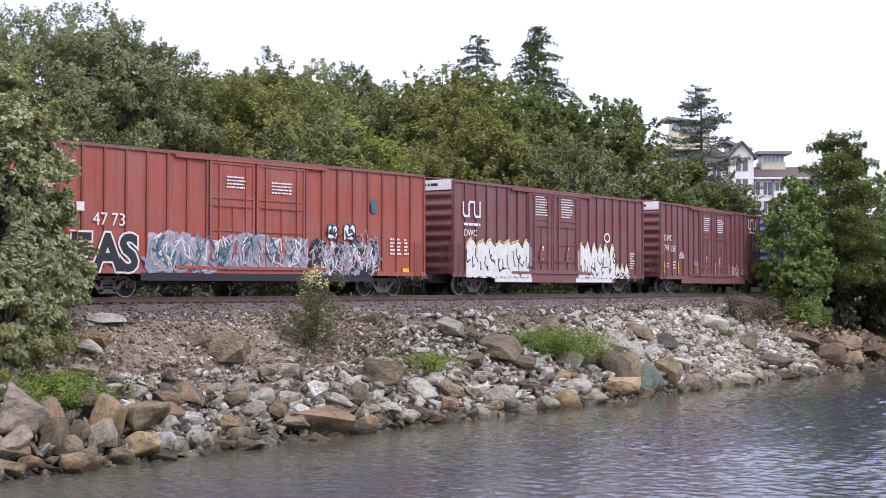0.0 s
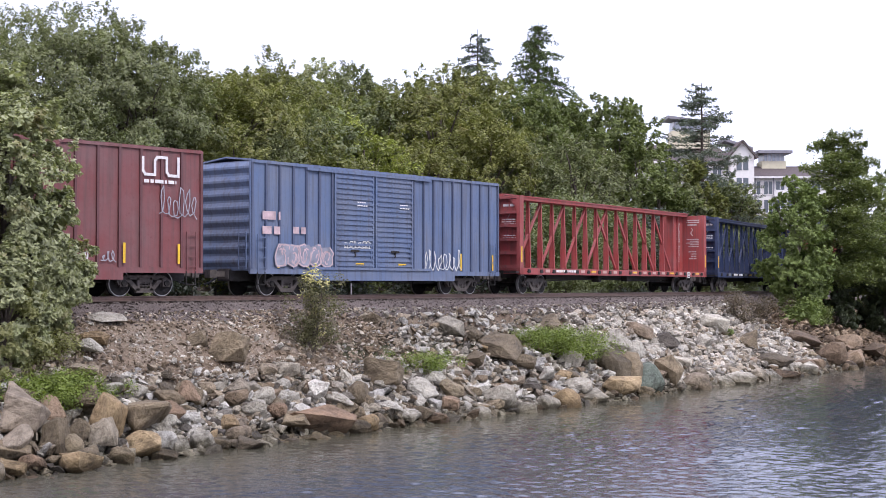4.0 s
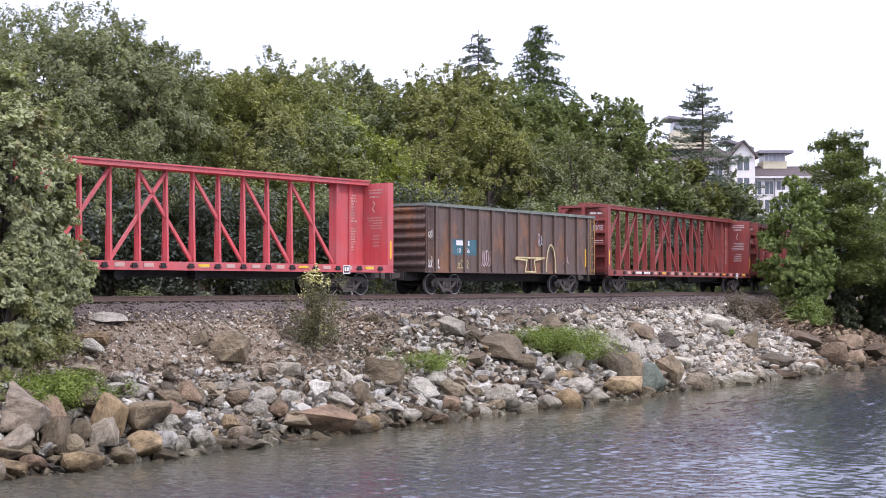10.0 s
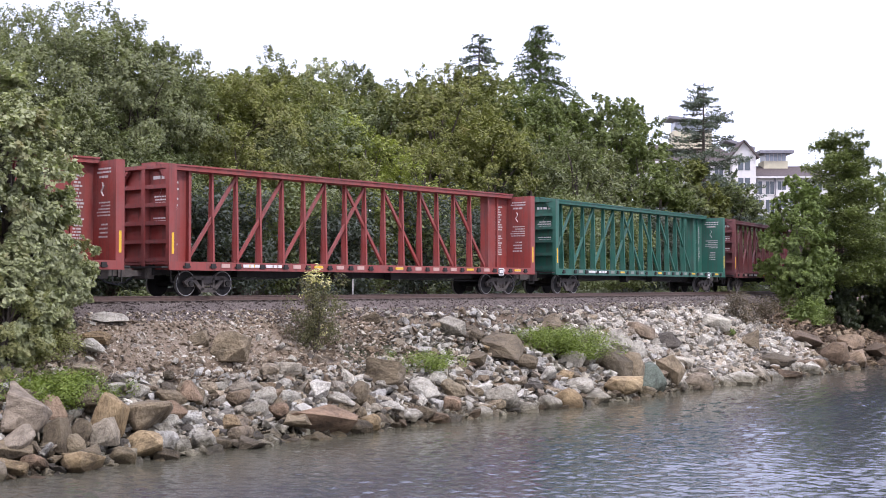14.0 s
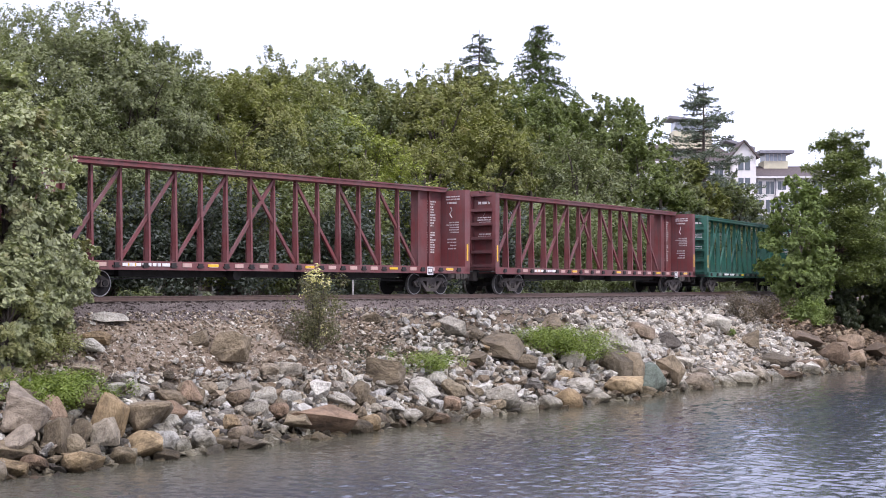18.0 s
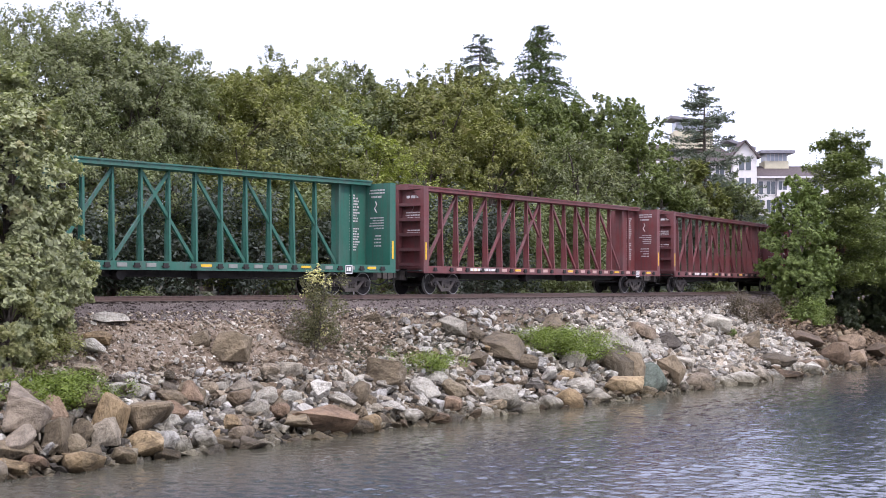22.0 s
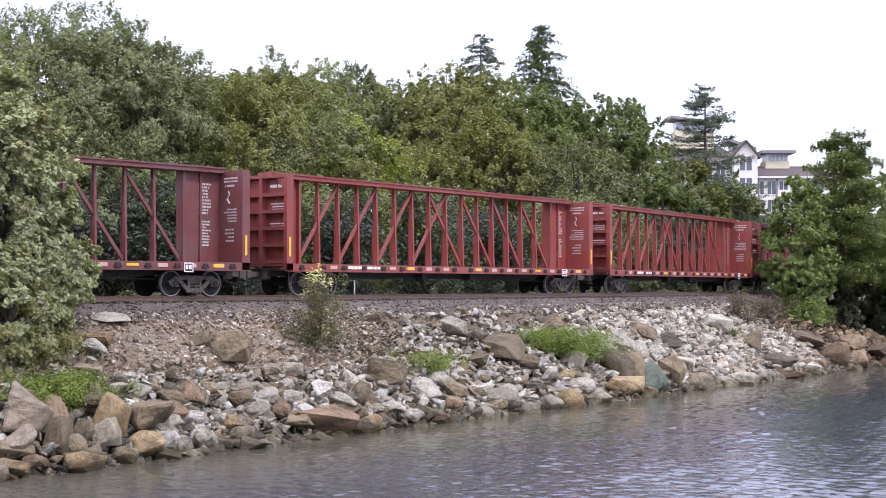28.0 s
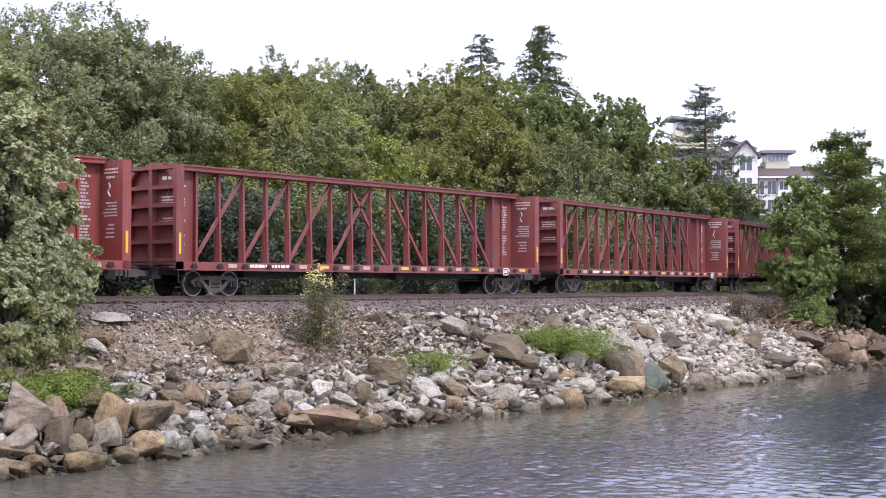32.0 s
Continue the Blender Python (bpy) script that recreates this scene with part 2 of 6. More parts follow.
M_BALLAST, M_SOIL, M_WATER = ballast_material(), slope_material(), water_material()
M_GROUND = plain_material("leaf_litter", (0.075, 0.075, 0.04), 0.95, 0, 0.45, 3.0)
M_STEEL = plain_material("worn_rail_steel", (0.16, 0.11, 0.09), 0.5, 0.6, 0.3, 8)
M_RAILTOP = plain_material("polished_rail_head", (0.5, 0.48, 0.46), 0.3, 0.9, 0.15, 8)
M_TIE = plain_material("creosoted_tie", (0.075, 0.06, 0.05), 0.9, 0, 0.4, 7)
M_TRUCK = plain_material("grimy_cast_steel", (0.085, 0.073, 0.066), 0.9, 0.0, 0.4, 7)
M_WHEEL = plain_material("worn_wheel_steel", (0.02, 0.018, 0.017), 0.95, 0.0, 0.3, 7)
M_TREAD = plain_material("bright_wheel_rim", (0.36, 0.35, 0.34), 0.45, 0.6, 0.15, 7)
M_UNDER = plain_material("black_underframe", (0.03, 0.027, 0.026), 0.8, 0.1, 0.4, 5)
M_WHITE = plain_material("white_stencil_paint", (0.72, 0.70, 0.69), 0.7, 0, 0.12, 9)
M_STENCIL = plain_material("weathered_stencil_paint", (0.5, 0.47, 0.46), 0.8, 0, 0.25, 6)
M_YELLOW = plain_material("yellow_reflective_tape", (0.75, 0.47, 0.03), 0.5, 0, 0.15, 9)
M_BLACK = plain_material("black_spray_paint", (0.02, 0.02, 0.025), 0.6, 0, 0.3, 9)
M_GALV = plain_material("galvanised_roof_sheet", (0.40, 0.37, 0.36), 0.5, 0.3, 0.25, 3)
M_BARK = plain_material("grey_brown_bark", (0.10, 0.08, 0.065), 0.9, 0, 0.4, 8)

PAINT = {
    # post paints: body colours darkened to imitate shadow lines along the side posts
    "orange_post": paint_material("post_shade_oxide_red_paint", (0.27, 0.055, 0.035), 0.2),
    "brownred_post": paint_material("post_shade_brown_red_paint", (0.13, 0.04, 0.043), 0.2),
    "blue_post": paint_material("post_shade_blue_paint", (0.06, 0.085, 0.16), 0.2),
    "orange": paint_material("oxide_red_orange_paint", (0.36, 0.075, 0.045), 0.25),
    "brownred": paint_material("boxcar_brown_red_paint", (0.2, 0.058, 0.058), 0.3),
    "blue": paint_material("faded_blue_paint", (0.105, 0.155, 0.27), 0.35),
    "navy": paint_material("navy_blue_paint", (0.022, 0.04, 0.105), 0.15),
    "scarlet": paint_material("weathered_red_paint", (0.33, 0.055, 0.05), 0.2),
    "pink": paint_material("sun_bleached_red_paint", (0.55, 0.085, 0.095), 0.25, grime=0.3),
    "red": paint_material("dull_red_paint", (0.27, 0.046, 0.037), 0.2),
    "maroon": paint_material("maroon_paint", (0.16, 0.036, 0.036), 0.3),
    "brick": paint_material("brownish_red_paint", (0.215, 0.043, 0.037), 0.25),
    "green": paint_material("railcar_green_paint", (0.018, 0.125, 0.085), 0.2),
    "rustbrown": paint_material("rusty_brown_paint", (0.118, 0.076, 0.06), 0.2, dirt=(0.05, 0.034, 0.028), grime=0.9, rust=(0.27, 0.12, 0.05)),
    "rustroof": paint_material("rusty_red_roof_paint", (0.2, 0.07, 0.055), 0.3),
}


# ---- mesh helpers ----
def part(name, bm, mat, parent=None, label="", m=None):
    """Link a bmesh as one mesh object under a thing or a part."""
    me = bm if isinstance(bm, bpy.types.Mesh) else bpy.data.meshes.new(name)
    if not isinstance(bm, bpy.types.Mesh):
        bm.to_mesh(me)
        bm.free()
        for one in (mat if isinstance(mat, (list, tuple)) else [mat]):
            me.materials.append(one)
    ob = new(name, me)
    ob.parent = parent
    if m is not None:
        ob.matrix_basis = m
    if label:
        ob["label"] = label
    return ob


def empty(name, m, label, category, group="", kind=""):
    e = new(name)
    e.empty_display_size = 0.3
    e.matrix_basis = m
    return tagged(e, label, category, group, kind)


def box(bm, x0, x1, y0, y1, z0, z1, mi=0, taper=None):
    """A box; taper: the y half-widths' factor at the top."""
    k = 1.0 if taper is None else taper
    ym, h0, h1 = (y0 + y1) / 2, (y1 - y0) / 2, (y1 - y0) / 2 * k
    vs = [bm.verts.new(p) for p in ((x0, ym - h0, z0), (x1, ym - h0, z0), (x1, ym + h0, z0), (x0, ym + h0, z0),
                                    (x0, ym - h1, z1), (x1, ym - h1, z1), (x1, ym + h1, z1), (x0, ym + h1, z1))]
    for q in ((0, 3, 2, 1), (4, 5, 6, 7), (0, 1, 5, 4), (1, 2, 6, 5), (2, 3, 7, 6), (3, 0, 4, 7)):
        f = bm.faces.new([vs[i] for i in q])
        f.material_index = mi
    return vs


def bar(bm, a, b, w, h, mi=0):
    """A straight bar of section w x h from a to b."""
    a, b = Vector(a), Vector(b)
    d = (b - a).normalized()
    side = d.cross(Vector((0, 1, 0)))
    if side.length < 0.1:
        side = d.cross(Vector((1, 0, 0)))
    side.normalize()
    up = side.cross(d)
    vs = [bm.verts.new(p + side * sx * w / 2 + up * sy * h / 2) for p in (a, b) for sx, sy in ((-1, -1), (1, -1), (1, 1), (-1, 1))]
    for q in ((0, 3, 2, 1), (4, 5, 6, 7), (0, 1, 5, 4), (1, 2, 6, 5), (2, 3, 7, 6), (3, 0, 4, 7)):
        bm.faces.new([vs[i] for i in q]).material_index = mi
    bm.normal_update()


def disc(bm, x, y0, y1, z, r, seg=20, mi=0, inner=0.0):
    """A wheel-like drum about the y axis."""
    rings = []
    for yy in (y0, y1):
        rings.append([bm.verts.new((x + r * math.cos(i * math.tau / seg), yy, z + r * math.sin(i * math.tau / seg))) for i in range(seg)])
    for i in range(seg):
        j = (i + 1) % seg
        bm.faces.new((rings[0][i], rings[1][i], rings[1][j], rings[0][j])).material_index = mi
    bm.faces.new(rings[0]).material_index = mi
    bm.faces.new(rings[1][::-1]).material_index = mi


def bm_of(fn, *args, **kw):
    bm = bmesh.new()
    fn(bm, *args, **kw)
    bmesh.ops.recalc_face_normals(bm, faces=bm.faces)
    return bm


def boxes(*rows):
    def go(bm):
        for r in rows:
            box(bm, *r)
    return bm_of(go)


def bars(w, h, *rows):
    def go(bm):
        for a, b in rows:
            bar(bm, a, b, w, h)
    return bm_of(go)


def sheet(name, verts, faces, mat, smooth=False):
    me = bpy.data.meshes.new(name)
    me.from_pydata(verts, [], faces)
    me.materials.append(mat)
    if smooth:
        me.polygons.foreach_set("use_smooth", [True] * len(me.polygons))
    me.update()
    return me
# ---- ground, water, embankment ----
def build_ground():
    n = 150
    g = [((i / n) * 2 - 1) for i in range(n + 1)]
    warp = [math.copysign(abs(k) * 260 + abs(k) ** 5 * 2700, k) for k in g]
    verts = [(x, y + 80, hill(x, y + 80)) for y in warp for x in warp]
    w = n + 1
    faces = [(j * w + i, j * w + i + 1, (j + 1) * w + i + 1, (j + 1) * w + i) for j in range(n) for i in range(n)]
    ob = new("ground", sheet("ground", verts, faces, M_GROUND, True))
    tagged(ob, "wooded hillside floor covered in dark leaf litter", "ground", kind="structure")


def build_embankment():
    ss = [-600, -400, -250, -150, -100, -70] + [-60 + 0.5 * i for i in range(300)] + [95, 110, 130, 160, 220, 320, 480, 650]
    offs = [-9, -7.5, -6, -5, -4.3, -3.6, -3, -2.4, -1.9, -1, 0, 1, 1.9, 2.3, 2.7] + [2.7 + 0.35 * i for i in range(1, 28)] + [13.5, 16]
    verts, faces, w = [], [], len(offs)
    for s in ss:
        for o in offs:
            x, y, _ = track(s, o)
            verts.append((x, y, bank_height(s, o)))
    for i in range(len(ss) - 1):
        for j in range(w - 1):
            faces.append((i * w + j, i * w + j + 1, (i + 1) * w + j + 1, (i + 1) * w + j))
    me = sheet("embankment", verts, faces, M_BALLAST, True)
    me.materials.append(M_SOIL)
    me.materials.append(M_GROUND)
    idx = []
    for i in range(len(ss) - 1):
        for j in range(w - 1):
            idx.append(2 if offs[j] < -4 else 0 if offs[j] < 2.9 else 1)
    me.polygons.foreach_set("material_index", idx)
    ob = new("embankment", me)
    return tagged(ob, "railway embankment of ballast above a rock-armoured slope", "embankment", kind="structure")


def build_water():
    """One sheet: a rippled stretch before the bank, calm in the lee of the rocks, and flat water beyond."""
    g = np.random.default_rng(12)
    ds = [25.0]
    while ds[-1] < 175:
        ds.append(ds[-1] * 1.0036)
    us = np.linspace(-0.42, 0.42, 331)
    D, U = np.meshgrid(np.array(ds), us, indexing="ij")
    X, Y = U * D, D
    Z = np.zeros_like(X)
    for k in range(46):
        wave = 0.24 * (3.0 ** (k / 45))
        a = g.normal(0.15, 0.8)
        kx, ky = math.sin(a) * math.tau / wave, math.cos(a) * math.tau / wave
        Z += wave * 0.005 * np.sin(kx * X + ky * Y + g.uniform(0, 6.28)) * np.clip(wave * 160 / D, 0, 1)
    patch = np.sin(X * 0.21 + 1.3) * np.sin(Y * 0.17 + X * 0.08) * 0.25 + 0.85
    R = np.hypot(X - MID.x, Y - MID.y) + 1 / BEND
    lee = np.clip((R - 8.0) / 2.5, 0.3, 1.0)
    Z *= patch * lee
    n, w = D.shape
    verts = np.stack([X, Y, Z], axis=2).reshape(-1, 3)
    i = np.arange((n - 1) * w).reshape(n - 1, w)[:, :-1].ravel()
    faces = np.stack([i, i + 1, i + w + 1, i + w], axis=1)
    e, b = 2500.0, len(verts)
    verts = np.vstack([verts, np.array([(-e, -e, -0.1), (e, -e, -0.1), (e, e, -0.1), (-e, e, -0.1)])])
    me = sheet("water", verts.tolist(), faces.tolist() + [[b, b + 1, b + 2, b + 3]], M_WATER, True)
    ob = new("water", me)
    ob.location = (0, 0, WATER)
    return tagged(ob, "rippled grey-green harbour water along the rocks", "water", kind="structure")


def build_rails():
    ss = [-520, -400, -300, -200, -120, -60] + [-60 + 3 * i for i in range(1, 45)] + [90, 120, 200, 320, 450, 600]
    for side in (-0.7525, 0.7525):
        prof = [(-0.07, -0.17), (0.07, -0.17), (0.07, -0.155), (0.012, -0.14), (0.012, -0.045), (0.037, -0.035), (0.037, 0.0), (-0.037, 0.0), (-0.037, -0.035), (-0.012, -0.045), (-0.012, -0.14), (-0.07, -0.155)]
        verts, faces, n = [], [], 12
        for s in ss:
            for o, z in prof:
                x, y, _ = track(s, side + o)
                verts.append((x, y, z))
        mats = []
        for i in range(len(ss) - 1):
            for k in range(n):
                q = (k + 1) % n
                faces.append((i * n + k, i * n + q, (i + 1) * n + q, (i + 1) * n + k))
                mats.append(1 if k == 6 else 0)
        me = sheet("rail", verts, faces, M_STEEL)
        me.materials.append(M_RAILTOP)
        me.polygons.foreach_set("material_index", mats)
        tagged(new("rail", me), "rusty steel rail with a polished head", "rail", "track rails", "structure")
    tie = bm_of(lambda bm: box(bm, -0.115, 0.115, -1.3, 1.3, -0.2, 0))
    bmesh.ops.bevel(tie, geom=tie.edges[:], offset=0.012, segments=1, affect="EDGES")
    me = None
    bed = empty("track_bed", pose(0, 0, 0), "creosoted wooden ties carrying the track", "railway ties", kind="structure")
    for i in range(250):
        s = -48 + i * 0.5334
        x, y, a = track(s)
        m = pose(x, y, -0.172 + 0.006 * math.sin(i * 2.3), 0, 0, 90 - math.degrees(a) + 0.6 * math.sin(i * 1.7))
        if me is None:
            first = part("tie", tie, M_TIE, bed, m=m)
            me = first.data
        else:
            part("tie", me, None, bed, m=m)


ground = build_ground()
embankment = build_embankment()
water = build_water()
build_rails()


# ---- rolling stock ----
def wheelset_mesh():
    bm = bmesh.new()
    for sgn in (-1, 1):
        y = sgn * 0.78
        disc(bm, 0, y - 0.06, y + 0.06, 0, 0.456, 28, 1)
        disc(bm, 0, y + sgn * 0.058, y + sgn * 0.064, 0, 0.445, 28, 1)
        disc(bm, 0, y + sgn * 0.06, y + sgn * 0.068, 0, 0.425, 28, 0)
        disc(bm, 0, y + sgn * 0.05, y + sgn * 0.13, 0, 0.14, 14, 0)
        disc(bm, 0, y - sgn * 0.085, y - sgn * 0.06, 0, 0.485, 28, 0)
        for k in range(4):
            a = k * math.tau / 4
            disc(bm, 0.26 * math.cos(a), y + sgn * 0.066, y + sgn * 0.071, 0.26 * math.sin(a), 0.035, 8, 2)
    disc(bm, 0, -1.0, 1.0, 0, 0.085, 14, 0)
    bmesh.ops.recalc_face_normals(bm, faces=bm.faces)
    me = bpy.data.meshes.new("wheelset")
    bm.to_mesh(me)
    bm.free()
    for m in (M_WHEEL, M_TREAD, M_UNDER):
        me.materials.append(m)
    return me


def side_frame_mesh():
    """A cast truck side frame, with the two windows and the spring nest."""
    bm = bmesh.new()
    h = 0.06
    for x0, z0, x1, z1, w in ((-1.12, 0.46, -0.75, 0.66, 0.17), (-0.75, 0.66, 0.75, 0.66, 0.15), (0.75, 0.66, 1.12, 0.46, 0.17),
                              (-0.72, 0.62, -0.3, 0.22, 0.14), (0.72, 0.62, 0.3, 0.22, 0.14), (-0.36, 0.2, 0.36, 0.2, 0.14),
                              (-0.26, 0.2, -0.26, 0.66, 0.1), (0.26, 0.2, 0.26, 0.66, 0.1)):
        bar(bm, (x0, 0, z0), (x1, 0, z1), w, h * 2)
    for x in (-0.89, 0.89):
        box(bm, x - 0.15, x + 0.15, -0.09, 0.07, 0.34, 0.58)
        disc(bm, x, -0.15, -0.09, 0.456, 0.105, 14, 1)
    for x in (-0.16, -0.05, 0.06, 0.17):
        disc_x = x - 0.005
        for k in range(5):
            box(bm, disc_x - 0.045, disc_x + 0.045, -0.05, 0.05, 0.27 + k * 0.05, 0.295 + k * 0.05)
    box(bm, -0.24, 0.24, -0.05, 0.05, 0.5, 0.62)
    bmesh.ops.recalc_face_normals(bm, faces=bm.faces)
    me = bpy.data.meshes.new("side_frame")
    bm.to_mesh(me)
    bm.free()
    me.materials.append(M_TRUCK)
    me.materials.append(M_WHEEL)
    return me


WHEELSET, SIDE_FRAME = wheelset_mesh(), side_frame_mesh()
BOLSTER = boxes((-0.2, 0.2, -1.0, 1.0, 0.45, 0.68), (-0.35, 0.35, -0.35, 0.35, 0.66, 0.78))
BOLSTER_ME = bpy.data.meshes.new("bolster")
BOLSTER.to_mesh(BOLSTER_ME)
BOLSTER.free()
BOLSTER_ME.materials.append(M_TRUCK)


def truck(car, x):
    t = new("truck")
    t.parent = car
    t.empty_display_size = 0.2
    t.matrix_basis = pose(x, 0, 0)
    part("side_frame", SIDE_FRAME, None, t, m=pose(0, -1.0, 0))
    part("side_frame", SIDE_FRAME, None, t, m=pose(0, 1.0, 0, 0, 0, 180))
    part("bolster", BOLSTER_ME, None, t)
    for dx in (-0.89, 0.89):
        part("wheelset", WHEELSET, None, t, m=pose(dx, 0, 0.456))


def coupler(car, x, sgn):
    part("coupler", boxes((min(x, x + sgn * 0.75), max(x, x + sgn * 0.75), -0.09, 0.09, 0.72, 0.92),
                          (min(x + sgn * 0.6, x + sgn * 0.92), max(x + sgn * 0.6, x + sgn * 0.92), -0.17, 0.15, 0.68, 0.98),
                          (min(x - sgn * 0.3, x + sgn * 0.12), max(x - sgn * 0.3, x + sgn * 0.12), -0.3, 0.3, 0.62, 1.02)), M_TRUCK, car)
    part("air_hose", bars(0.05, 0.05, ((x, 0.35, 0.75), (x + sgn * 0.45, 0.38, 0.5)), ((x + sgn * 0.45, 0.38, 0.5), (x + sgn * 0.85, 0.3, 0.42))), M_BLACK, car)


def text_rows(rng, u0, v0, w, heights, words=(0.5, 1.0)):
    """Lines of illegible stencilling as bars: (u0, u1, v0, v1), downwards from v0."""
    out, v = [], v0
    for h, gap in heights:
        u = u0
        end = u0 + w * rng.uniform(*words)
        while u < end - 0.02:
            k = min(rng.uniform(0.5, 2.2) * h * 1.5, end - u)
            out.append((u, u + k, v - h, v))
            u += k + h * 0.5
        v -= h + gap
    return out


def marks_y(rows, y, d=0.004):
    """Bars on a wall that faces the water."""
    return boxes(*[(a, b, y - d, y + d, c, e) for a, b, c, e in rows])


def marks_x(rows, x, d=0.004):
    return boxes(*[(x - d, x + d, a, b, c, e) for a, b, c, e in rows])


def lettering(text, size, fat=0.0, mat=None):
    cu = bpy.data.curves.new("text", "FONT")
    cu.body, cu.size, cu.extrude, cu.resolution_u, cu.offset = text, size, 0.004, 3, fat
    ob = bpy.data.objects.new("text", cu)
    scene.collection.objects.link(ob)
    me = bpy.data.meshes.new_from_object(ob)
    bpy.data.objects.remove(ob)
    me.materials.clear()
    me.materials.append(mat or M_WHITE)
    return me


CB_HALF = 11.355
CB_DECK, CB_TOP = 1.2, 4.68


def end_wall(outer):
    """outer = +1: the car's end lies at +x. The plate is on the load side, the frame outside."""
    bm = bmesh.new()

    def bx(x0, x1, *rest):
        a, b = sorted((x0 * outer, x1 * outer))
        box(bm, a, b, *rest)
    bx(-0.34, -0.29, -1.42, 1.42, 0.95, CB_TOP - 0.02)
    for yy in (-1.46, 1.28):
        bx(-0.345, 0.0, yy, yy + 0.18, 0.93, CB_TOP)
    bx(-0.3, -0.01, -1.29, 1.29, CB_TOP - 0.14, CB_TOP - 0.005)
    bx(-0.3, -0.03, -0.09, 0.09, 1.0, CB_TOP - 0.1)
    for yy in (-1.3, 1.3):
        for k in range(5):
            w = 0.42 * (1 - k / 5)
            y0, y1 = sorted((yy, yy - math.copysign(w, yy)))
            bx(-0.2, -0.05, y0, y1, CB_TOP - 0.2 - 0.09 * k - 0.05, CB_TOP - 0.11 - 0.09 * k - 0.05)
    bmesh.ops.recalc_face_normals(bm, faces=bm.faces)
    return bm


CB_X0, CB_N = -9.3, 15
CB_STEP = 18.6 / CB_N


def centerbeam(paint, label, seed, stencil=True, m=None):
    """A 73-foot centre-partition lumber flat car, empty; origin on the rail tops at mid-car."""
    P = PAINT[paint]
    rng = random.Random(seed)
    M_MARK = M_STENCIL if stencil else M_TAG
    car = empty("centerbeam_car", m or pose(0, 0, 0), label, "freight car", "train cars")
    part("deck", boxes((-CB_HALF + 0.05, CB_HALF - 0.05, -1.36, 1.36, CB_DECK - 0.07, CB_DECK)), P, car)
    for yy in (-1.46, 1.36):
        part("side_sill", boxes((-CB_HALF, CB_HALF, yy, yy + 0.1, 0.92, CB_DECK + 0.03), (-CB_HALF, CB_HALF, yy - 0.03, yy + 0.13, 0.92, 0.95)), P, car)
    part("center_sill", boxes((-CB_HALF + 0.2, CB_HALF - 0.2, -0.36, 0.36, 0.76, 1.12), (-7.3, 7.3, -0.6, 0.6, 0.7, 0.95)), M_UNDER, car)
    part("top_chord", boxes((-CB_HALF + 0.3, CB_HALF - 0.3, -0.42, 0.42, 4.75, 4.81),
                            (-CB_HALF + 0.3, CB_HALF - 0.3, -0.37, 0.37, 4.6, 4.75)), P, car)
    for sgn in (-1, 1):
        w = part("bulkhead", end_wall(sgn), P, car, m=pose(sgn * CB_HALF, 0, 0))
        rib = boxes((*sorted((-sgn * 0.3, -sgn * 0.05)), -1.275, 1.275, -0.07, 0.07))
        rib_me = None
        for z in (1.3, 1.95, 2.6, 3.25, 3.9):
            if rib_me is None:
                rib_me = part("rib", rib, P, w, m=pose(0, 0, z)).data
            else:
                part("rib", rib_me, None, w, m=pose(0, 0, z))
        x = -sgn * 0.34
        rows = []
        y0 = -1.15
        rows += text_rows(rng, y0, 4.42, 0.95, [(0.06, 0.06)] * 2, (0.8, 1.0))
        rows += text_rows(rng, y0 + 0.18, 4.15, 0.6, [(0.08, 0.3)], (0.9, 1.0))
        rows += text_rows(rng, y0 + 0.05, 3.25, 0.85, [(0.05, 0.06)] * 5, (0.6, 1.0))
        rows += text_rows(rng, y0 + 0.2, 2.5, 0.55, [(0.06, 0.08)] * 4, (0.6, 1.0))
        part("stencilling", marks_x(rows, x - sgn * 0.004), M_MARK, w, "lines of white stencilled notices" if stencil else "faded stencilled notices")["kind"] = "stuff"
        zig = [((x - sgn * 0.003, -0.72, 3.45), (x - sgn * 0.003, -0.6, 3.62)), ((x - sgn * 0.003, -0.6, 3.62), (x - sgn * 0.003, -0.72, 3.78)), ((x - sgn * 0.003, -0.72, 3.78), (x - sgn * 0.003, -0.66, 3.92))]
        part("warning_mark", bars(0.12, 0.012, *zig), M_MARK, w)
        if sgn < 0:
            part("end_lettering", marks_x(text_rows(rng, -1.05, 4.3, 0.8, [(0.12, 0.6), (0.05, 0.06), (0.05, 0.06), (0.05, 0.5), (0.05, 0.06), (0.05, 0.06)], (0.8, 1.0)), -sgn * 0.285 + sgn * 0.006), M_WHITE, w)["kind"] = "stuff"
        part("grab_strip", boxes((x * 0.5 - 0.05, x * 0.5 + 0.05, -1.468, -1.458, 1.5, 2.25)), M_YELLOW, w, "yellow reflective strip")
        a, b = sorted((sgn * 9.3, sgn * (CB_HALF - 0.33)))
        panel = part("center_panel", boxes((a, b, -0.05, 0.05, CB_DECK, 4.6)), P, car)
        for xs, hw, hy in ((9.3, 0.06, 0.22), (10.1, 0.04, 0.16)):
            part("panel_stiffener", boxes((sgn * xs - hw, sgn * xs + hw, -hy, hy, CB_DECK, 4.6)), P, panel)
        part("stencilling", marks_y(text_rows(rng, a + 0.75, 4.2, 0.6, [(0.07, 0.05)] * 9 + [(0.07, 0.25)] + [(0.06, 0.05)] * 9, (0.6, 1.0)), -0.054), M_MARK, panel, "column of white stencilled notices" if stencil else "faded column of notices")["kind"] = "stuff"
        truck(car, sgn * 9.145)
        coupler(car, sgn * CB_HALF, sgn)
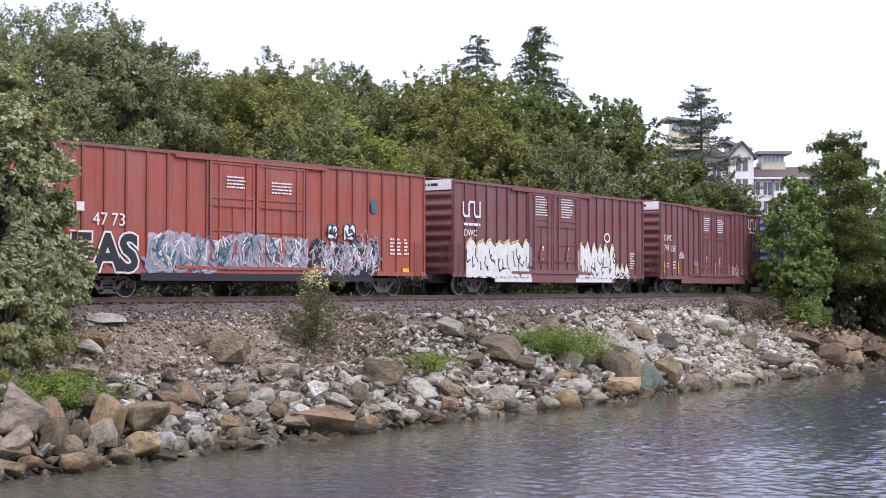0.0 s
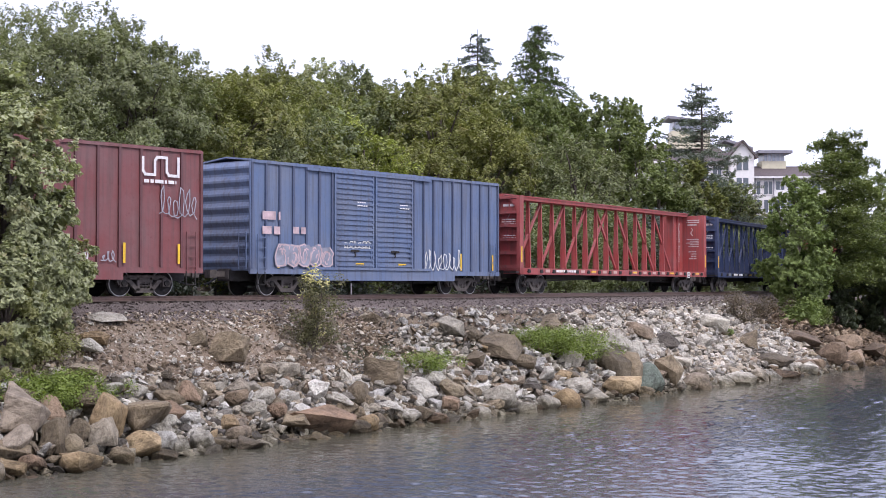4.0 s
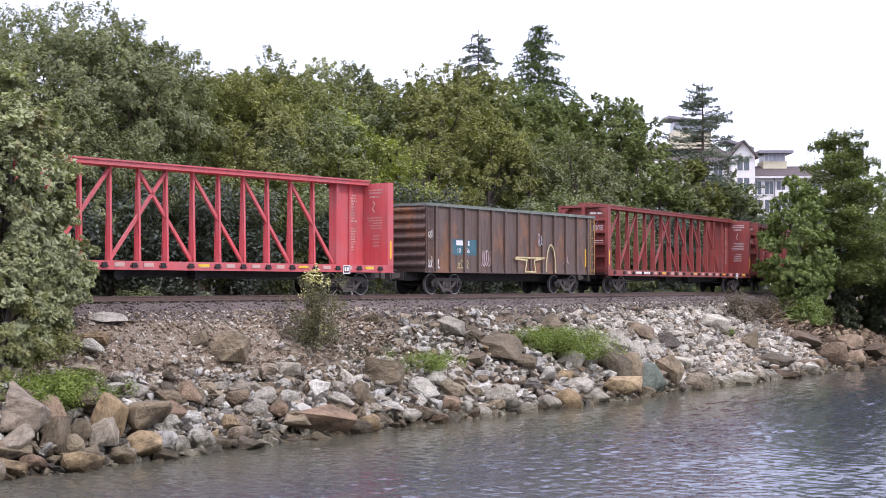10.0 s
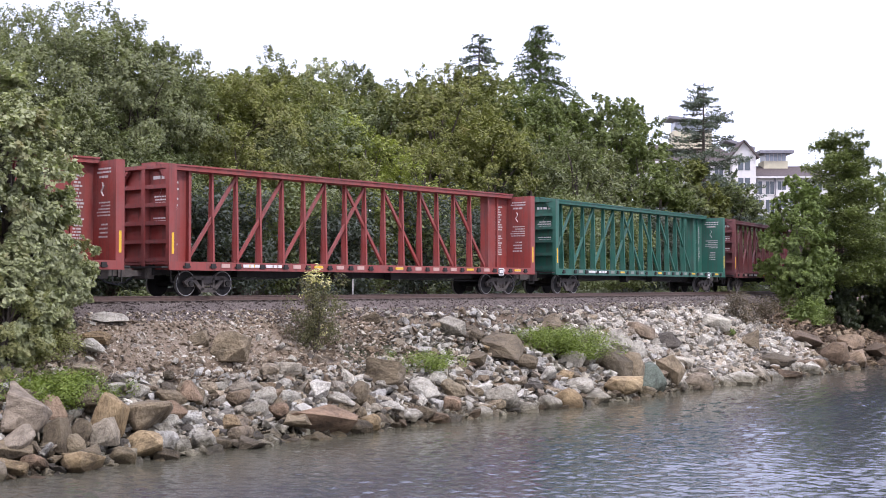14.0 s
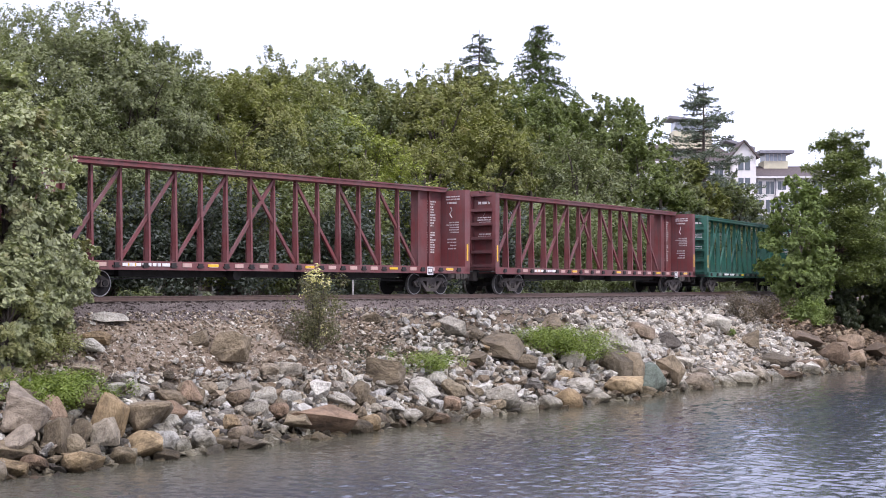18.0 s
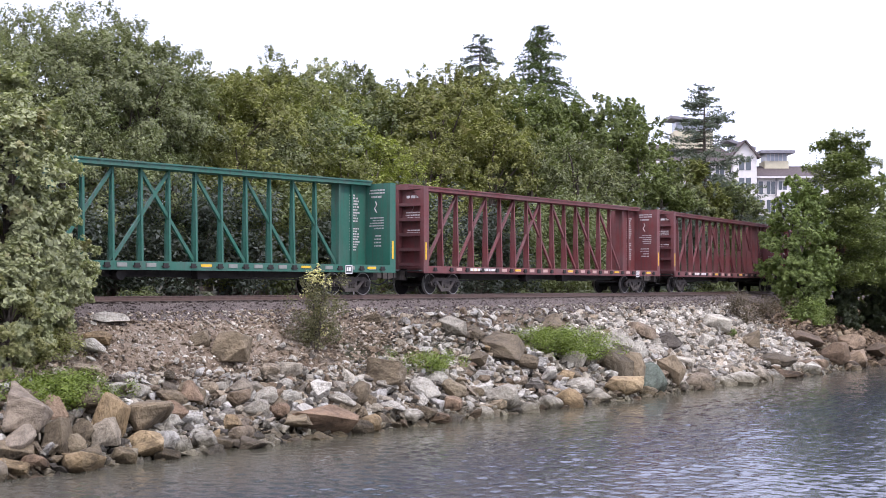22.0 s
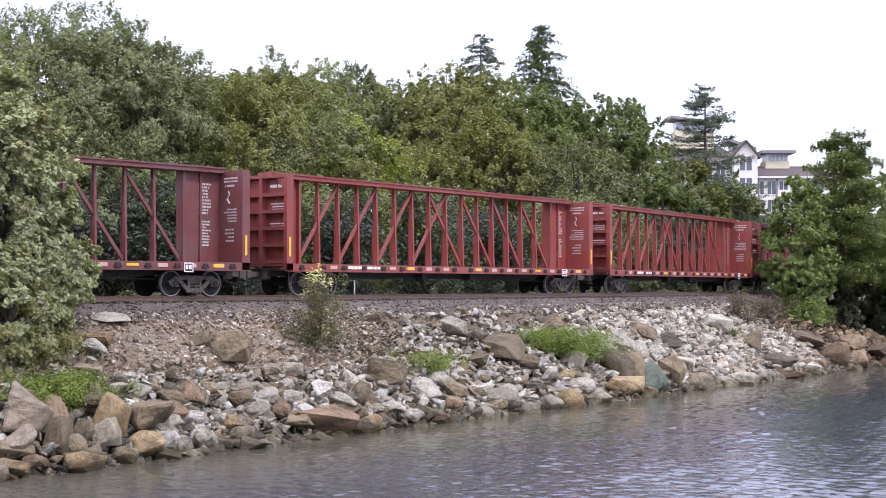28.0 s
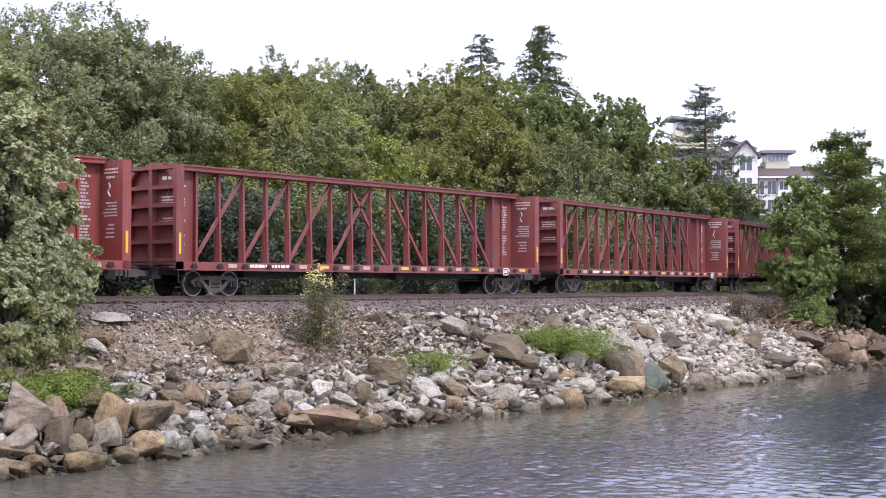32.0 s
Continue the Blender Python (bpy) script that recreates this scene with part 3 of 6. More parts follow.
        part("end_platform", boxes((min(sgn * CB_HALF, sgn * (CB_HALF + 0.28)), max(sgn * CB_HALF, sgn * (CB_HALF + 0.28)), -1.4, 1.4, 1.0, 1.06)), M_UNDER, car)
        part("stirrup", bars(0.03, 0.03, ((sgn * 10.9, -1.44, 0.95), (sgn * 10.9, -1.44, 0.5)), ((sgn * 11.25, -1.44, 0.95), (sgn * 11.25, -1.44, 0.5)), ((sgn * 10.9, -1.44, 0.5), (sgn * 11.25, -1.44, 0.5))), M_WHEEL, car)
    part("brake_reservoir", bm_of(disc, -2.2, -1.05, -0.62, 0.78, 0.2, 14), M_UNDER, car)
    for ra, rb in (((-8.2, -0.5, 0.6), (-2.4, -0.7, 0.74)), ((-2.0, -0.7, 0.74), (8.2, -0.5, 0.6))):
        part("brake_rod", bars(0.05, 0.05, (ra, rb)), M_UNDER, car)
    part("valve_box", boxes((1.2, 1.75, -1.0, -0.62, 0.62, 0.95)), M_UNDER, car)
    # posts: tapered webs with a flange on either edge
    post = bmesh.new()
    prof = [(-0.045, -0.17), (0.045, -0.17), (0.045, -0.148), (0.012, -0.148), (0.012, 0.148), (0.045, 0.148),
            (0.045, 0.17), (-0.045, 0.17), (-0.045, 0.148), (-0.012, 0.148), (-0.012, -0.148), (-0.045, -0.148)]
    foot = [post.verts.new((u, v, CB_DECK)) for u, v in prof]
    head = [post.verts.new((u, v - math.copysign(0.095, v), 4.6)) for u, v in prof]
    post.faces.new(foot)
    post.faces.new(head)
    for k in range(12):
        post.faces.new((foot[k], foot[k - 1], head[k - 1], head[k]))
    bmesh.ops.recalc_face_normals(post, faces=post.faces)
    me = None
    for i in range(1, CB_N):
        m2 = pose(CB_X0 + i * CB_STEP, 0, 0)
        if me is None:
            me = part("post", post, P, car, m=m2).data
        else:
            part("post", me, None, car, m=m2)
    px = lambda i: CB_X0 + i * CB_STEP
    for lo, hi in ((0, 2), (2, 4), (4, 6), (6, 8), (9, 7), (11, 9), (13, 11), (15, 13)):
        part("brace", bars(0.12, 0.1, ((px(lo), 0, CB_DECK + 0.05), (px(hi), 0, 4.52))), P, car)
    # tie-down winches and pockets along the sill facing the water
    winch = boxes((-0.1, 0.1, -1.52, -1.465, 1.0, 1.17), (-0.16, 0.16, -1.5, -1.463, 1.02, 1.08))
    pad = boxes((-0.21, 0.21, -1.482, -1.462, 1.03, 1.17))
    wm = pm = None
    for i in range(-1, CB_N + 2):
        xx = px(i)
        if wm is None:
            wm = part("winch", winch, M_UNDER, car, m=pose(xx, 0, 0)).data
        else:
            part("winch", wm, None, car, m=pose(xx, 0, 0))
        if -1 < i < CB_N + 1 and i % 5 != 2:
            ob = part("sill_tag", pad.copy() if pm is None else pm, [M_TAGGREY if paint in ("green", "navy") else M_TAG], car, m=pose(xx + CB_STEP / 2, 0, 0))
            pm = ob.data
    pad.free()
    for i in (1, 4, 8, 12, 15):
        part("reflector", boxes((px(i) + 0.35, px(i) + 0.85, -1.484, -1.466, 1.06, 1.15)), M_YELLOW, car, "yellow reflector")
    part("sill_lettering", marks_y(text_rows(rng, px(1) + 0.25, 1.16, 2.2, [(0.11, 0.1)], (0.9, 1.0)), -1.487), M_WHITE, car)
    plate = part("consolidated_plate", boxes((8.35, 8.75, -1.49, -1.468, 0.86, 1.2)), M_BLACK, car, "black-and-white test label")
    part("plate_border", boxes(*[(8.35 + a, 8.35 + b, -1.496, -1.491, 0.86 + c, 0.86 + e) for a, b, c, e in ((0, 0.4, 0, 0.04), (0, 0.4, 0.3, 0.34), (0, 0.04, 0.04, 0.3), (0.36, 0.4, 0.04, 0.3), (0.08, 0.17, 0.1, 0.26), (0.2, 0.32, 0.1, 0.26))]), M_WHITE, plate)
    return car


def wavy_end(bm, x, out, half, z0, z1, n):
    """A pressed end wall: horizontal corrugations standing out of the plane."""
    step_z = (z1 - z0) / n
    prev = None
    for i in range(n * 6 + 1):
        z = z0 + i * step_z / 6
        d = (0.0, 0.0, 0.5, 1.0, 1.0, 0.5)[i % 6] * 0.11
        row = [bm.verts.new((x + out * d, -half, z)), bm.verts.new((x + out * d, half, z))]
        if prev:
            bm.faces.new((prev[0], prev[1], row[1], row[0]))
        prev = row


def boxcar(paint, label, length, top, trucks_at, doors, seed, m, white_end=False, plain_end=None):
    """A boxcar; doors: (x0, x1, kind)."""
    P = PAINT[paint]
    rng = random.Random(seed)
    h, yw = length / 2, 1.4
    car = empty("boxcar", m, label, "freight car", "train cars")
    d0, d1 = min(d[0] for d in doors), max(d[1] for d in doors)
    part("body", boxes((-h + 0.12, h - 0.12, -yw, yw, 0.95, top - 0.08)), P, car)
    for yy in (-1.46, 1.4):
        part("side_sill", boxes((-h, h, yy, yy + 0.06, 0.82, 1.02)), P, car)
        part("sill_web", boxes((-h + 3.4, h - 3.4, yy - 0.004, yy + 0.055, 0.58, 0.86)), M_BLACK if paint == "orange" else P, car)
    part("center_sill", boxes((-h, h, -0.35, 0.35, 0.55, 0.96)), M_UNDER, car)
    # roof with cross ribs
    roof = bmesh.new()
    for sg in (-1, 1):
        vs = [roof.verts.new(p) for p in ((-h + 0.1, sg * 1.45, top - 0.1), (h - 0.1, sg * 1.45, top - 0.1), (h - 0.1, 0, top + 0.06), (-h + 0.1, 0, top + 0.06))]
        roof.faces.new(vs)
    n = int(length / 1.2)
    for i in range(n + 1):
        x = -h + 0.15 + i * (length - 0.3) / n
        for sg in (-1, 1):
            bar(roof, (x, sg * 1.44, top - 0.06), (x, 0, top + 0.1), 0.08, 0.06)
    box(roof, -h + 0.05, h - 0.05, -1.47, -1.39, top - 0.16, top - 0.05)
    box(roof, -h + 0.05, h - 0.05, 1.39, 1.47, top - 0.16, top - 0.05)
    bmesh.ops.recalc_face_normals(roof, faces=roof.faces)
    part("roof", roof, PAINT["rustroof"] if paint == "orange" else P, car)
    for sg in (-1, 1):
        end = bmesh.new()
        zt = top - (0.5 if white_end else 0.12)
        wavy_end(end, sg * (h - 0.11), sg, 1.38, 1.0, zt, 8)
        for yy in (-1.44, 1.36):
            a, b = sorted((sg * (h - 0.14), sg * h))
            box(end, a, b, yy, yy + 0.08, 0.85, top - 0.08)
        bmesh.ops.recalc_face_normals(end, faces=end.faces)
        e = part("end_wall", end, P, car)
        if white_end:
            a, b = sorted((sg * (h - 0.13), sg * (h - 0.02)))
            e2 = part("end_header", boxes((a, b, -1.36, 1.36, zt, top - 0.04)), M_WHITE, car, "white-painted roof end panel")
            part("end_number", marks_x(text_rows(rng, -0.6, top - 0.2, 1.1, [(0.12, 0.1)], (0.9, 1.0)), sg * (h - 0.014)), M_BLACK, e2)
        truck(car, sg * trucks_at)
        coupler(car, sg * (h - 0.1), sg)
        # ladder and sill step on the side facing the water
        x0 = sg * (h - 0.55)
        rungs = [((x0 - 0.2, -1.5, 1.05 + 0.38 * k), (x0 + 0.2, -1.5, 1.05 + 0.38 * k)) for k in range(4)]
        part("side_ladder", bars(0.035, 0.035, *rungs, ((x0 - 0.2, -1.5, 0.95), (x0 - 0.2, -1.5, 2.3)), ((x0 + 0.2, -1.5, 0.95), (x0 + 0.2, -1.5, 2.3))), P, car)
        part("stirrup", bars(0.035, 0.035, ((x0 - 0.2, -1.46, 0.9), (x0 - 0.2, -1.46, 0.42)), ((x0 + 0.2, -1.46, 0.9), (x0 + 0.2, -1.46, 0.42)), ((x0 - 0.2, -1.46, 0.42), (x0 + 0.2, -1.46, 0.42))), M_WHEEL, car)
        ex = sg * (h + 0.03)
        part("end_ladder", bars(0.035, 0.035, *[((ex, -1.25, 1.1 + 0.38 * k), (ex, -0.85, 1.1 + 0.38 * k)) for k in range(4)], ((ex, -1.25, 1.0), (ex, -1.25, 2.4)), ((ex, -0.85, 1.0), (ex, -0.85, 2.4))), P, car)
    part("brake_reservoir", bm_of(disc, -1.2, -1.05, -0.6, 0.66, 0.2, 14), M_UNDER, car)
    for ra, rb in (((-trucks_at + 1, -0.5, 0.5), (-1.2, -0.7, 0.5)), ((1.2, -0.7, 0.5), (trucks_at - 1, -0.5, 0.5))):
        part("brake_rod", bars(0.05, 0.05, (ra, rb)), M_UNDER, car)
    # side posts, in the darker paint that draws their shadow lines
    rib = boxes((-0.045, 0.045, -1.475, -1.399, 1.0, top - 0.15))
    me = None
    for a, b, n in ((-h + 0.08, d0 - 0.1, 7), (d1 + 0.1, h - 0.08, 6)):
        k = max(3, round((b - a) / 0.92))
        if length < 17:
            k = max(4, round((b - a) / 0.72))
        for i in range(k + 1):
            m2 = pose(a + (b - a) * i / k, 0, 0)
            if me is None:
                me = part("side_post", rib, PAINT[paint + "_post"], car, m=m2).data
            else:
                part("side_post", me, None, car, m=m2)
    for a, b, kind in doors:
        z0, z1 = 1.1, top - 0.28
        d = part("door", boxes((a + 0.03, b - 0.03, -1.46, -1.405, z0, z1)), P, car, "plug door" if kind == "plug" else "ribbed sliding door")
        for x in (a + 0.05, b - 0.05):
            part("door_stile", boxes((x - 0.05, x + 0.05, -1.5, -1.462, z0, z1)), P, d)
        if kind == "plug":
            for z in (z0 + 0.05, z0 + 1.35, z0 + 2.55, z1 - 0.05):
                part("door_rail", boxes((a + 0.1, b - 0.1, -1.497, -1.462, z - 0.04, z + 0.04)), P, d)
            part("door_stile", boxes(((a + b) / 2 - 0.03, (a + b) / 2 + 0.03, -1.485, -1.462, z0 + 0.1, z0 + 1.3)), P, d)
        else:
            for i in range(18):
                z = z0 + 0.12 + i * (z1 - z0 - 0.24) / 17
                part("door_rib", boxes((a + 0.1, b - 0.1, -1.512, -1.462, z - 0.055, z + 0.035)), P, d)
        part("door_rod", bars(0.05, 0.05, ((a + 0.45, -1.51, z0 + 0.1), (a + 0.45, -1.51, z1 - 0.1)), ((b - 0.45, -1.51, z0 + 0.1), (b - 0.45, -1.51, z1 - 0.1))) if kind == "plug" else
             bars(0.05, 0.05, ((b - 0.2, -1.51, z0 + 0.3), (b - 0.2, -1.51, z0 + 1.0))), P, d)
        if kind == "plug":
            part("gear_box", boxes(((a + b) / 2 - 0.16, (a + b) / 2 + 0.16, -1.535, -1.49, 1.6, 2.15)), P, d)
            part("lock_rod", bars(0.035, 0.035, ((a + 0.15, -1.52, 1.62), (b - 0.15, -1.52, 1.62)), ((a + 0.15, -1.52, 3.35), (b - 0.15, -1.52, 3.35)), (((a + b) / 2, -1.52, 1.25), ((a + b) / 2, -1.52, 3.35))), P, d)
        part("door_handle", boxes(((a + b) / 2 - 0.25, (a + b) / 2 + 0.25, -1.53, -1.49, 1.75, 1.83), ((a + b) / 2 - 0.03, (a + b) / 2 + 0.03, -1.53, -1.49, 1.55, 1.83)), M_WHEEL, d)
    for z in (1.06, top - 0.22):
        part("door_track", boxes((d0 - 1.6, d1 + 1.2, -1.53, -1.456, z - 0.05, z + 0.05)), P, car)
    return car


def gondola(label, length, top, m, seed):
    P = PAINT["rustbrown"]
    h = length / 2
    car = empty("gondola_car", m, label, "freight car", "train cars")
    for sg in (-1, 1):
        part("side_wall", boxes((-h + 0.1, h - 0.1, *sorted((sg * 1.38, sg * 1.42)), 0.98, top - 0.1)), P, car)
        wall = bmesh.new()
        wavy_end(wall, sg * (h - 0.12), sg, 1.4, 1.05, top - 0.12, 7)
        bmesh.ops.recalc_face_normals(wall, faces=wall.faces)
        part("end_wall", wall, P, car)
        part("end_plate", boxes((*sorted((sg * (h - 0.14), sg * (h - 0.18))), -1.38, 1.38, 0.98, top - 0.1)), P, car)
        truck(car, sg * (h - 2.15))
        coupler(car, sg * (h - 0.1), sg)
        x0 = sg * (h - 0.32)
        part("ladder", bars(0.04, 0.04, *[((x0 - 0.2, -1.5, 1.15 + 0.42 * k), (x0 + 0.2, -1.5, 1.15 + 0.42 * k)) for k in range(7)],
                            ((x0 - 0.2, -1.5, 0.98), (x0 - 0.2, -1.5, top - 0.15)), ((x0 + 0.2, -1.5, 0.98), (x0 + 0.2, -1.5, top - 0.15))), PAINT["rustbrown"] if sg < 0 else M_OCHREPAINT, car)
        part("grab_strip", boxes((sg * (h - 0.9) - 0.05, sg * (h - 0.9) + 0.05, -1.432, -1.422, 1.35, 2.25)), M_YELLOW, car, "yellow reflective strip")
    part("floor", boxes((-h + 0.2, h - 0.2, -1.37, 1.37, 0.98, 1.05)), P, car)
    part("side_sill", boxes((-h, h, -1.45, -1.4, 0.95, 1.12), (-h, h, 1.4, 1.45, 0.95, 1.12)), P, car)
    part("center_sill", boxes((-h, h, -0.35, 0.35, 0.6, 0.97)), M_UNDER, car)
    rim = bmesh.new()
    for y0, y1 in ((-1.52, -1.3), (1.3, 1.52)):
        box(rim, -h + 0.05, h - 0.05, y0, y1, top - 0.13, top)
    for x0, x1 in ((-h + 0.02, -h + 0.2), (h - 0.2, h - 0.02)):
        box(rim, x0, x1, -1.5, 1.5, top - 0.128, top + 0.002)
    part("top_rim", rim, M_GREYGREEN, car, "weathered grey-green top rim")
    rib = boxes((-0.07, 0.07, -1.53, -1.41, 1.0, top - 0.12))
    me = None
    n = 12
    for i in range(n + 1):
        m2 = pose(-h + 0.75 + (length - 1.5) * i / n, 0, 0)
        if me is None:
            me = part("side_post", rib, P, car, m=m2).data
        else:
            part("side_post", me, None, car, m=m2)
    return car


M_TAG = plain_material("faded_sill_markings", (0.45, 0.30, 0.26), 0.8, 0, 0.4, 1.2)
M_TAGGREY = plain_material("weathered_sill_markings", (0.2, 0.21, 0.19), 0.8, 0, 0.5, 1.2)
M_OCHREPAINT = plain_material("ochre_ladder_paint", (0.34, 0.2, 0.06), 0.7, 0, 0.3, 4)
M_GREYGREEN = plain_material("grey_green_rim_paint", (0.16, 0.18, 0.155), 0.8, 0, 0.3, 2)

PLACES = {}     # each car: where its middle stands along the track at 0 s, and its truck offset


def standing(s, half_base):
    """The pose of a car whose middle is s along the track."""
    ax, ay, _ = track(s - half_base)
    bx, by, _ = track(s + half_base)
    a = math.atan2(by - ay, bx - ax)
    return pose((ax + bx) / 2, (ay + by) / 2, 0, 0, 0, math.degrees(a))


def put(car, left, right, half_base):
    s = (left + right) / 2
    car.matrix_basis = standing(s, half_base)
    PLACES[car] = (s, half_base)
    return car


RED_BOX = put(boxcar("orange", "orange-red boxcar with grey graffiti along its lower side", 18.65, 5.25, 7.0, [(-2.85, -0.65, "plug"), (-0.55, 2.0, "plug")], 1, pose(0, 0, 0)), -21.71, -3.06, 7.0)
BROWN_BOX = put(boxcar("brownred", "brown-red boxcar with white block graffiti", 18.65, 5.2, 7.1, [(-2.9, -0.7, "plug"), (-0.6, 2.1, "plug")], 2, pose(0, 0, 0), True), -1.2, 17.47, 7.1)
BROWN_BOX_2 = put(boxcar("brownred", "brown-red boxcar with small white tags and yellow strips", 18.65, 5.28, 7.1, [(-2.75, -0.3, "plug"), (-0.2, 2.2, "plug")], 3, pose(0, 0, 0), True), 19.62, 38.27, 7.1)
BLUE_BOX = put(boxcar("blue", "faded blue boxcar with ribbed sliding doors and tags", 15.9, 5.16, 5.6, [(-3.35, -0.95, "slide"), (-0.85, 1.6, "slide")], 4, pose(0, 0, 0)), 40.44, 56.34, 5.6)
GONDOLA = put(gondola("tall rusty brown gondola with tags on its side", 14.7, 3.98, pose(0, 0, 0), 8), 131.83, 146.53, 5.2)

FIRST = {}
for left, paint, label, stencil in (
        (57.95, "scarlet", "weathered red empty centerbeam lumber car", True),
        (82.6, "navy", "dark navy blue empty centerbeam lumber car", True),
        (107.05, "pink", "sun-bleached pinkish red empty centerbeam lumber car", False),
        (147.85, "red", "dull red empty centerbeam lumber car", True),
        (172.31, "red", "dull red empty centerbeam lumber car", True),
        (196.85, "green", "green empty centerbeam lumber car", True),
        (221.39, "maroon", "maroon empty centerbeam lumber car", True),
        (246.0, "maroon", "maroon empty centerbeam lumber car", True),
        (270.6, "green", "green empty centerbeam lumber car", True),
        (295.06, "maroon", "maroon empty centerbeam lumber car", True),
        (319.63, "maroon", "maroon empty centerbeam lumber car", True),
        (344.12, "maroon", "maroon empty centerbeam lumber car", True),
        (368.6, "red", "dull red empty centerbeam lumber car", True),
        (393.04, "red", "dull red empty centerbeam lumber car", True),
        (417.54, "brick", "brownish red empty centerbeam lumber car", True),
        (442.08, "brick", "brownish red empty centerbeam lumber car", True),
        (466.62, "brick", "brownish red empty centerbeam lumber car", True)):
    if paint in FIRST:
        car = copy_thing(FIRST[paint], pose(0, 0, 0))
    else:
        car = FIRST[paint] = centerbeam(paint, label, len(FIRST) + 20, stencil)
    put(car, left, left + 22.71, 9.145)


# ---- markings and graffiti on the cars ----
M_SILVER = plain_material("silver_spray_paint", (0.36, 0.36, 0.40), 0.5, 0.2, 0.3, 3)
M_DUSTY = plain_material("dusty_blue_grey_spray_paint", (0.24, 0.25, 0.30), 0.7, 0, 0.35, 2)
M_PINKISH = plain_material("pale_pink_spray_paint", (0.48, 0.36, 0.37), 0.7, 0, 0.3, 3)
M_TEAL = plain_material("teal_spray_paint", (0.05, 0.13, 0.16), 0.7, 0, 0.3, 3)
M_TAGWHITE = plain_material("white_spray_paint", (0.66, 0.66, 0.63), 0.65, 0, 0.15, 5)
M_LEMON = plain_material("lemon_spray_paint", (0.62, 0.56, 0.18), 0.65, 0, 0.2, 5)


def blob(bm, cx, cz, w, h, y, g, d=0.004, n=13, lean=0.0):
    """A flat sprayed letter shape, irregular in outline."""
    top = []
    pts = []
    for i in range(n):
        a = i * math.tau / n + g.uniform(-0.2, 0.2)
        k = 1 / max(abs(math.cos(a)), abs(math.sin(a))) ** 0.7
        px, pz = 0.5 * w * math.cos(a) * k * g.uniform(0.8, 1.05), 0.5 * h * math.sin(a) * k * g.uniform(0.85, 1.05)
        pts.append((cx + px + lean * pz, cz + pz))
    for yy in (y, y - d):
        top.append([bm.verts.new((p, yy, q)) for p, q in pts])
    bm.faces.new(top[1])
    for i in range(n):
        j = (i + 1) % n
        bm.faces.new((top[0][i], top[0][j], top[1][j], top[1][i]))
    return pts


def ribbon(rows, thick):
    """A sprayed line through joined strokes, of one piece."""
    bm = bars(thick, 0.006, *rows)
    bmesh.ops.remove_doubles(bm, verts=bm.verts, dist=0.0001)
    for a, b in rows:
        box(bm, b[0] - thick * 0.5, b[0] + thick * 0.5, b[1] - 0.0035, b[1] + 0.0035, b[2] - thick * 0.5, b[2] + thick * 0.5)
    return bm


def piece(car, x0, x1, z0, z1, letters, fill, line, seed, y=-1.478, strokes=5, edge=None, thick=0.05, lean=0.1, fat=1.35, low=0.92):
    """A painted piece: letters filled with one paint, drawn over with strokes of another."""
    g = random.Random(seed)
    w = (x1 - x0) / letters
    talls = [(z1 - z0) * g.uniform(low, 1.06) for _ in range(letters)]
    if edge:
        bm = bmesh.new()
        for i in range(letters):
            blob(bm, x0 + (i + 0.5) * w, z0 + talls[i] / 2 + 0.05, w * fat * 1.03, talls[i] * 1.04, y, g, lean=lean)
        bmesh.ops.recalc_face_normals(bm, faces=bm.faces)
        part("graffiti_edge", bm, edge, car)
    for i in range(letters):
        cx = x0 + (i + 0.5) * w
        bm = bmesh.new()
        tall = talls[i]
        outline = blob(bm, cx, z0 + tall / 2 + g.uniform(-0.04, 0.04), w * fat, tall, y - 0.005 - 0.002 * (i % 3), g, lean=lean)
        bmesh.ops.recalc_face_normals(bm, faces=bm.faces)
        f = part("graffiti_letter", bm, fill, car, "sprayed letter shape")
        rows = []
        mid = Vector((cx, y - 0.012, z0 + tall / 2))
        pts = [mid.lerp(Vector((u, y - 0.012, v)), 0.9) for u, v in outline]
        skip = g.randrange(len(pts))
        rows += [r for k, r in enumerate(zip(pts, pts[1:] + pts[:1])) if (k - skip) % len(pts) > 2]
        for _ in range(strokes - 2):
            # a curved sweep of the spray can
            a0, turn, r = g.uniform(0, 6.28), g.choice((-1, 1)) * g.uniform(1.2, 2.6), g.uniform(0.16, 0.34)
            ox, oz = cx + w * g.uniform(-0.18, 0.18), z0 + tall * g.uniform(0.35, 0.65)
            arc = [Vector((ox + w * r * math.cos(a0 + turn * k / 4), y - 0.012, oz + tall * r * 1.2 * math.sin(a0 + turn * k / 4))) for k in range(5)]
            rows += list(zip(arc, arc[1:]))
        part("graffiti_outline", ribbon(rows, thick), line, f)


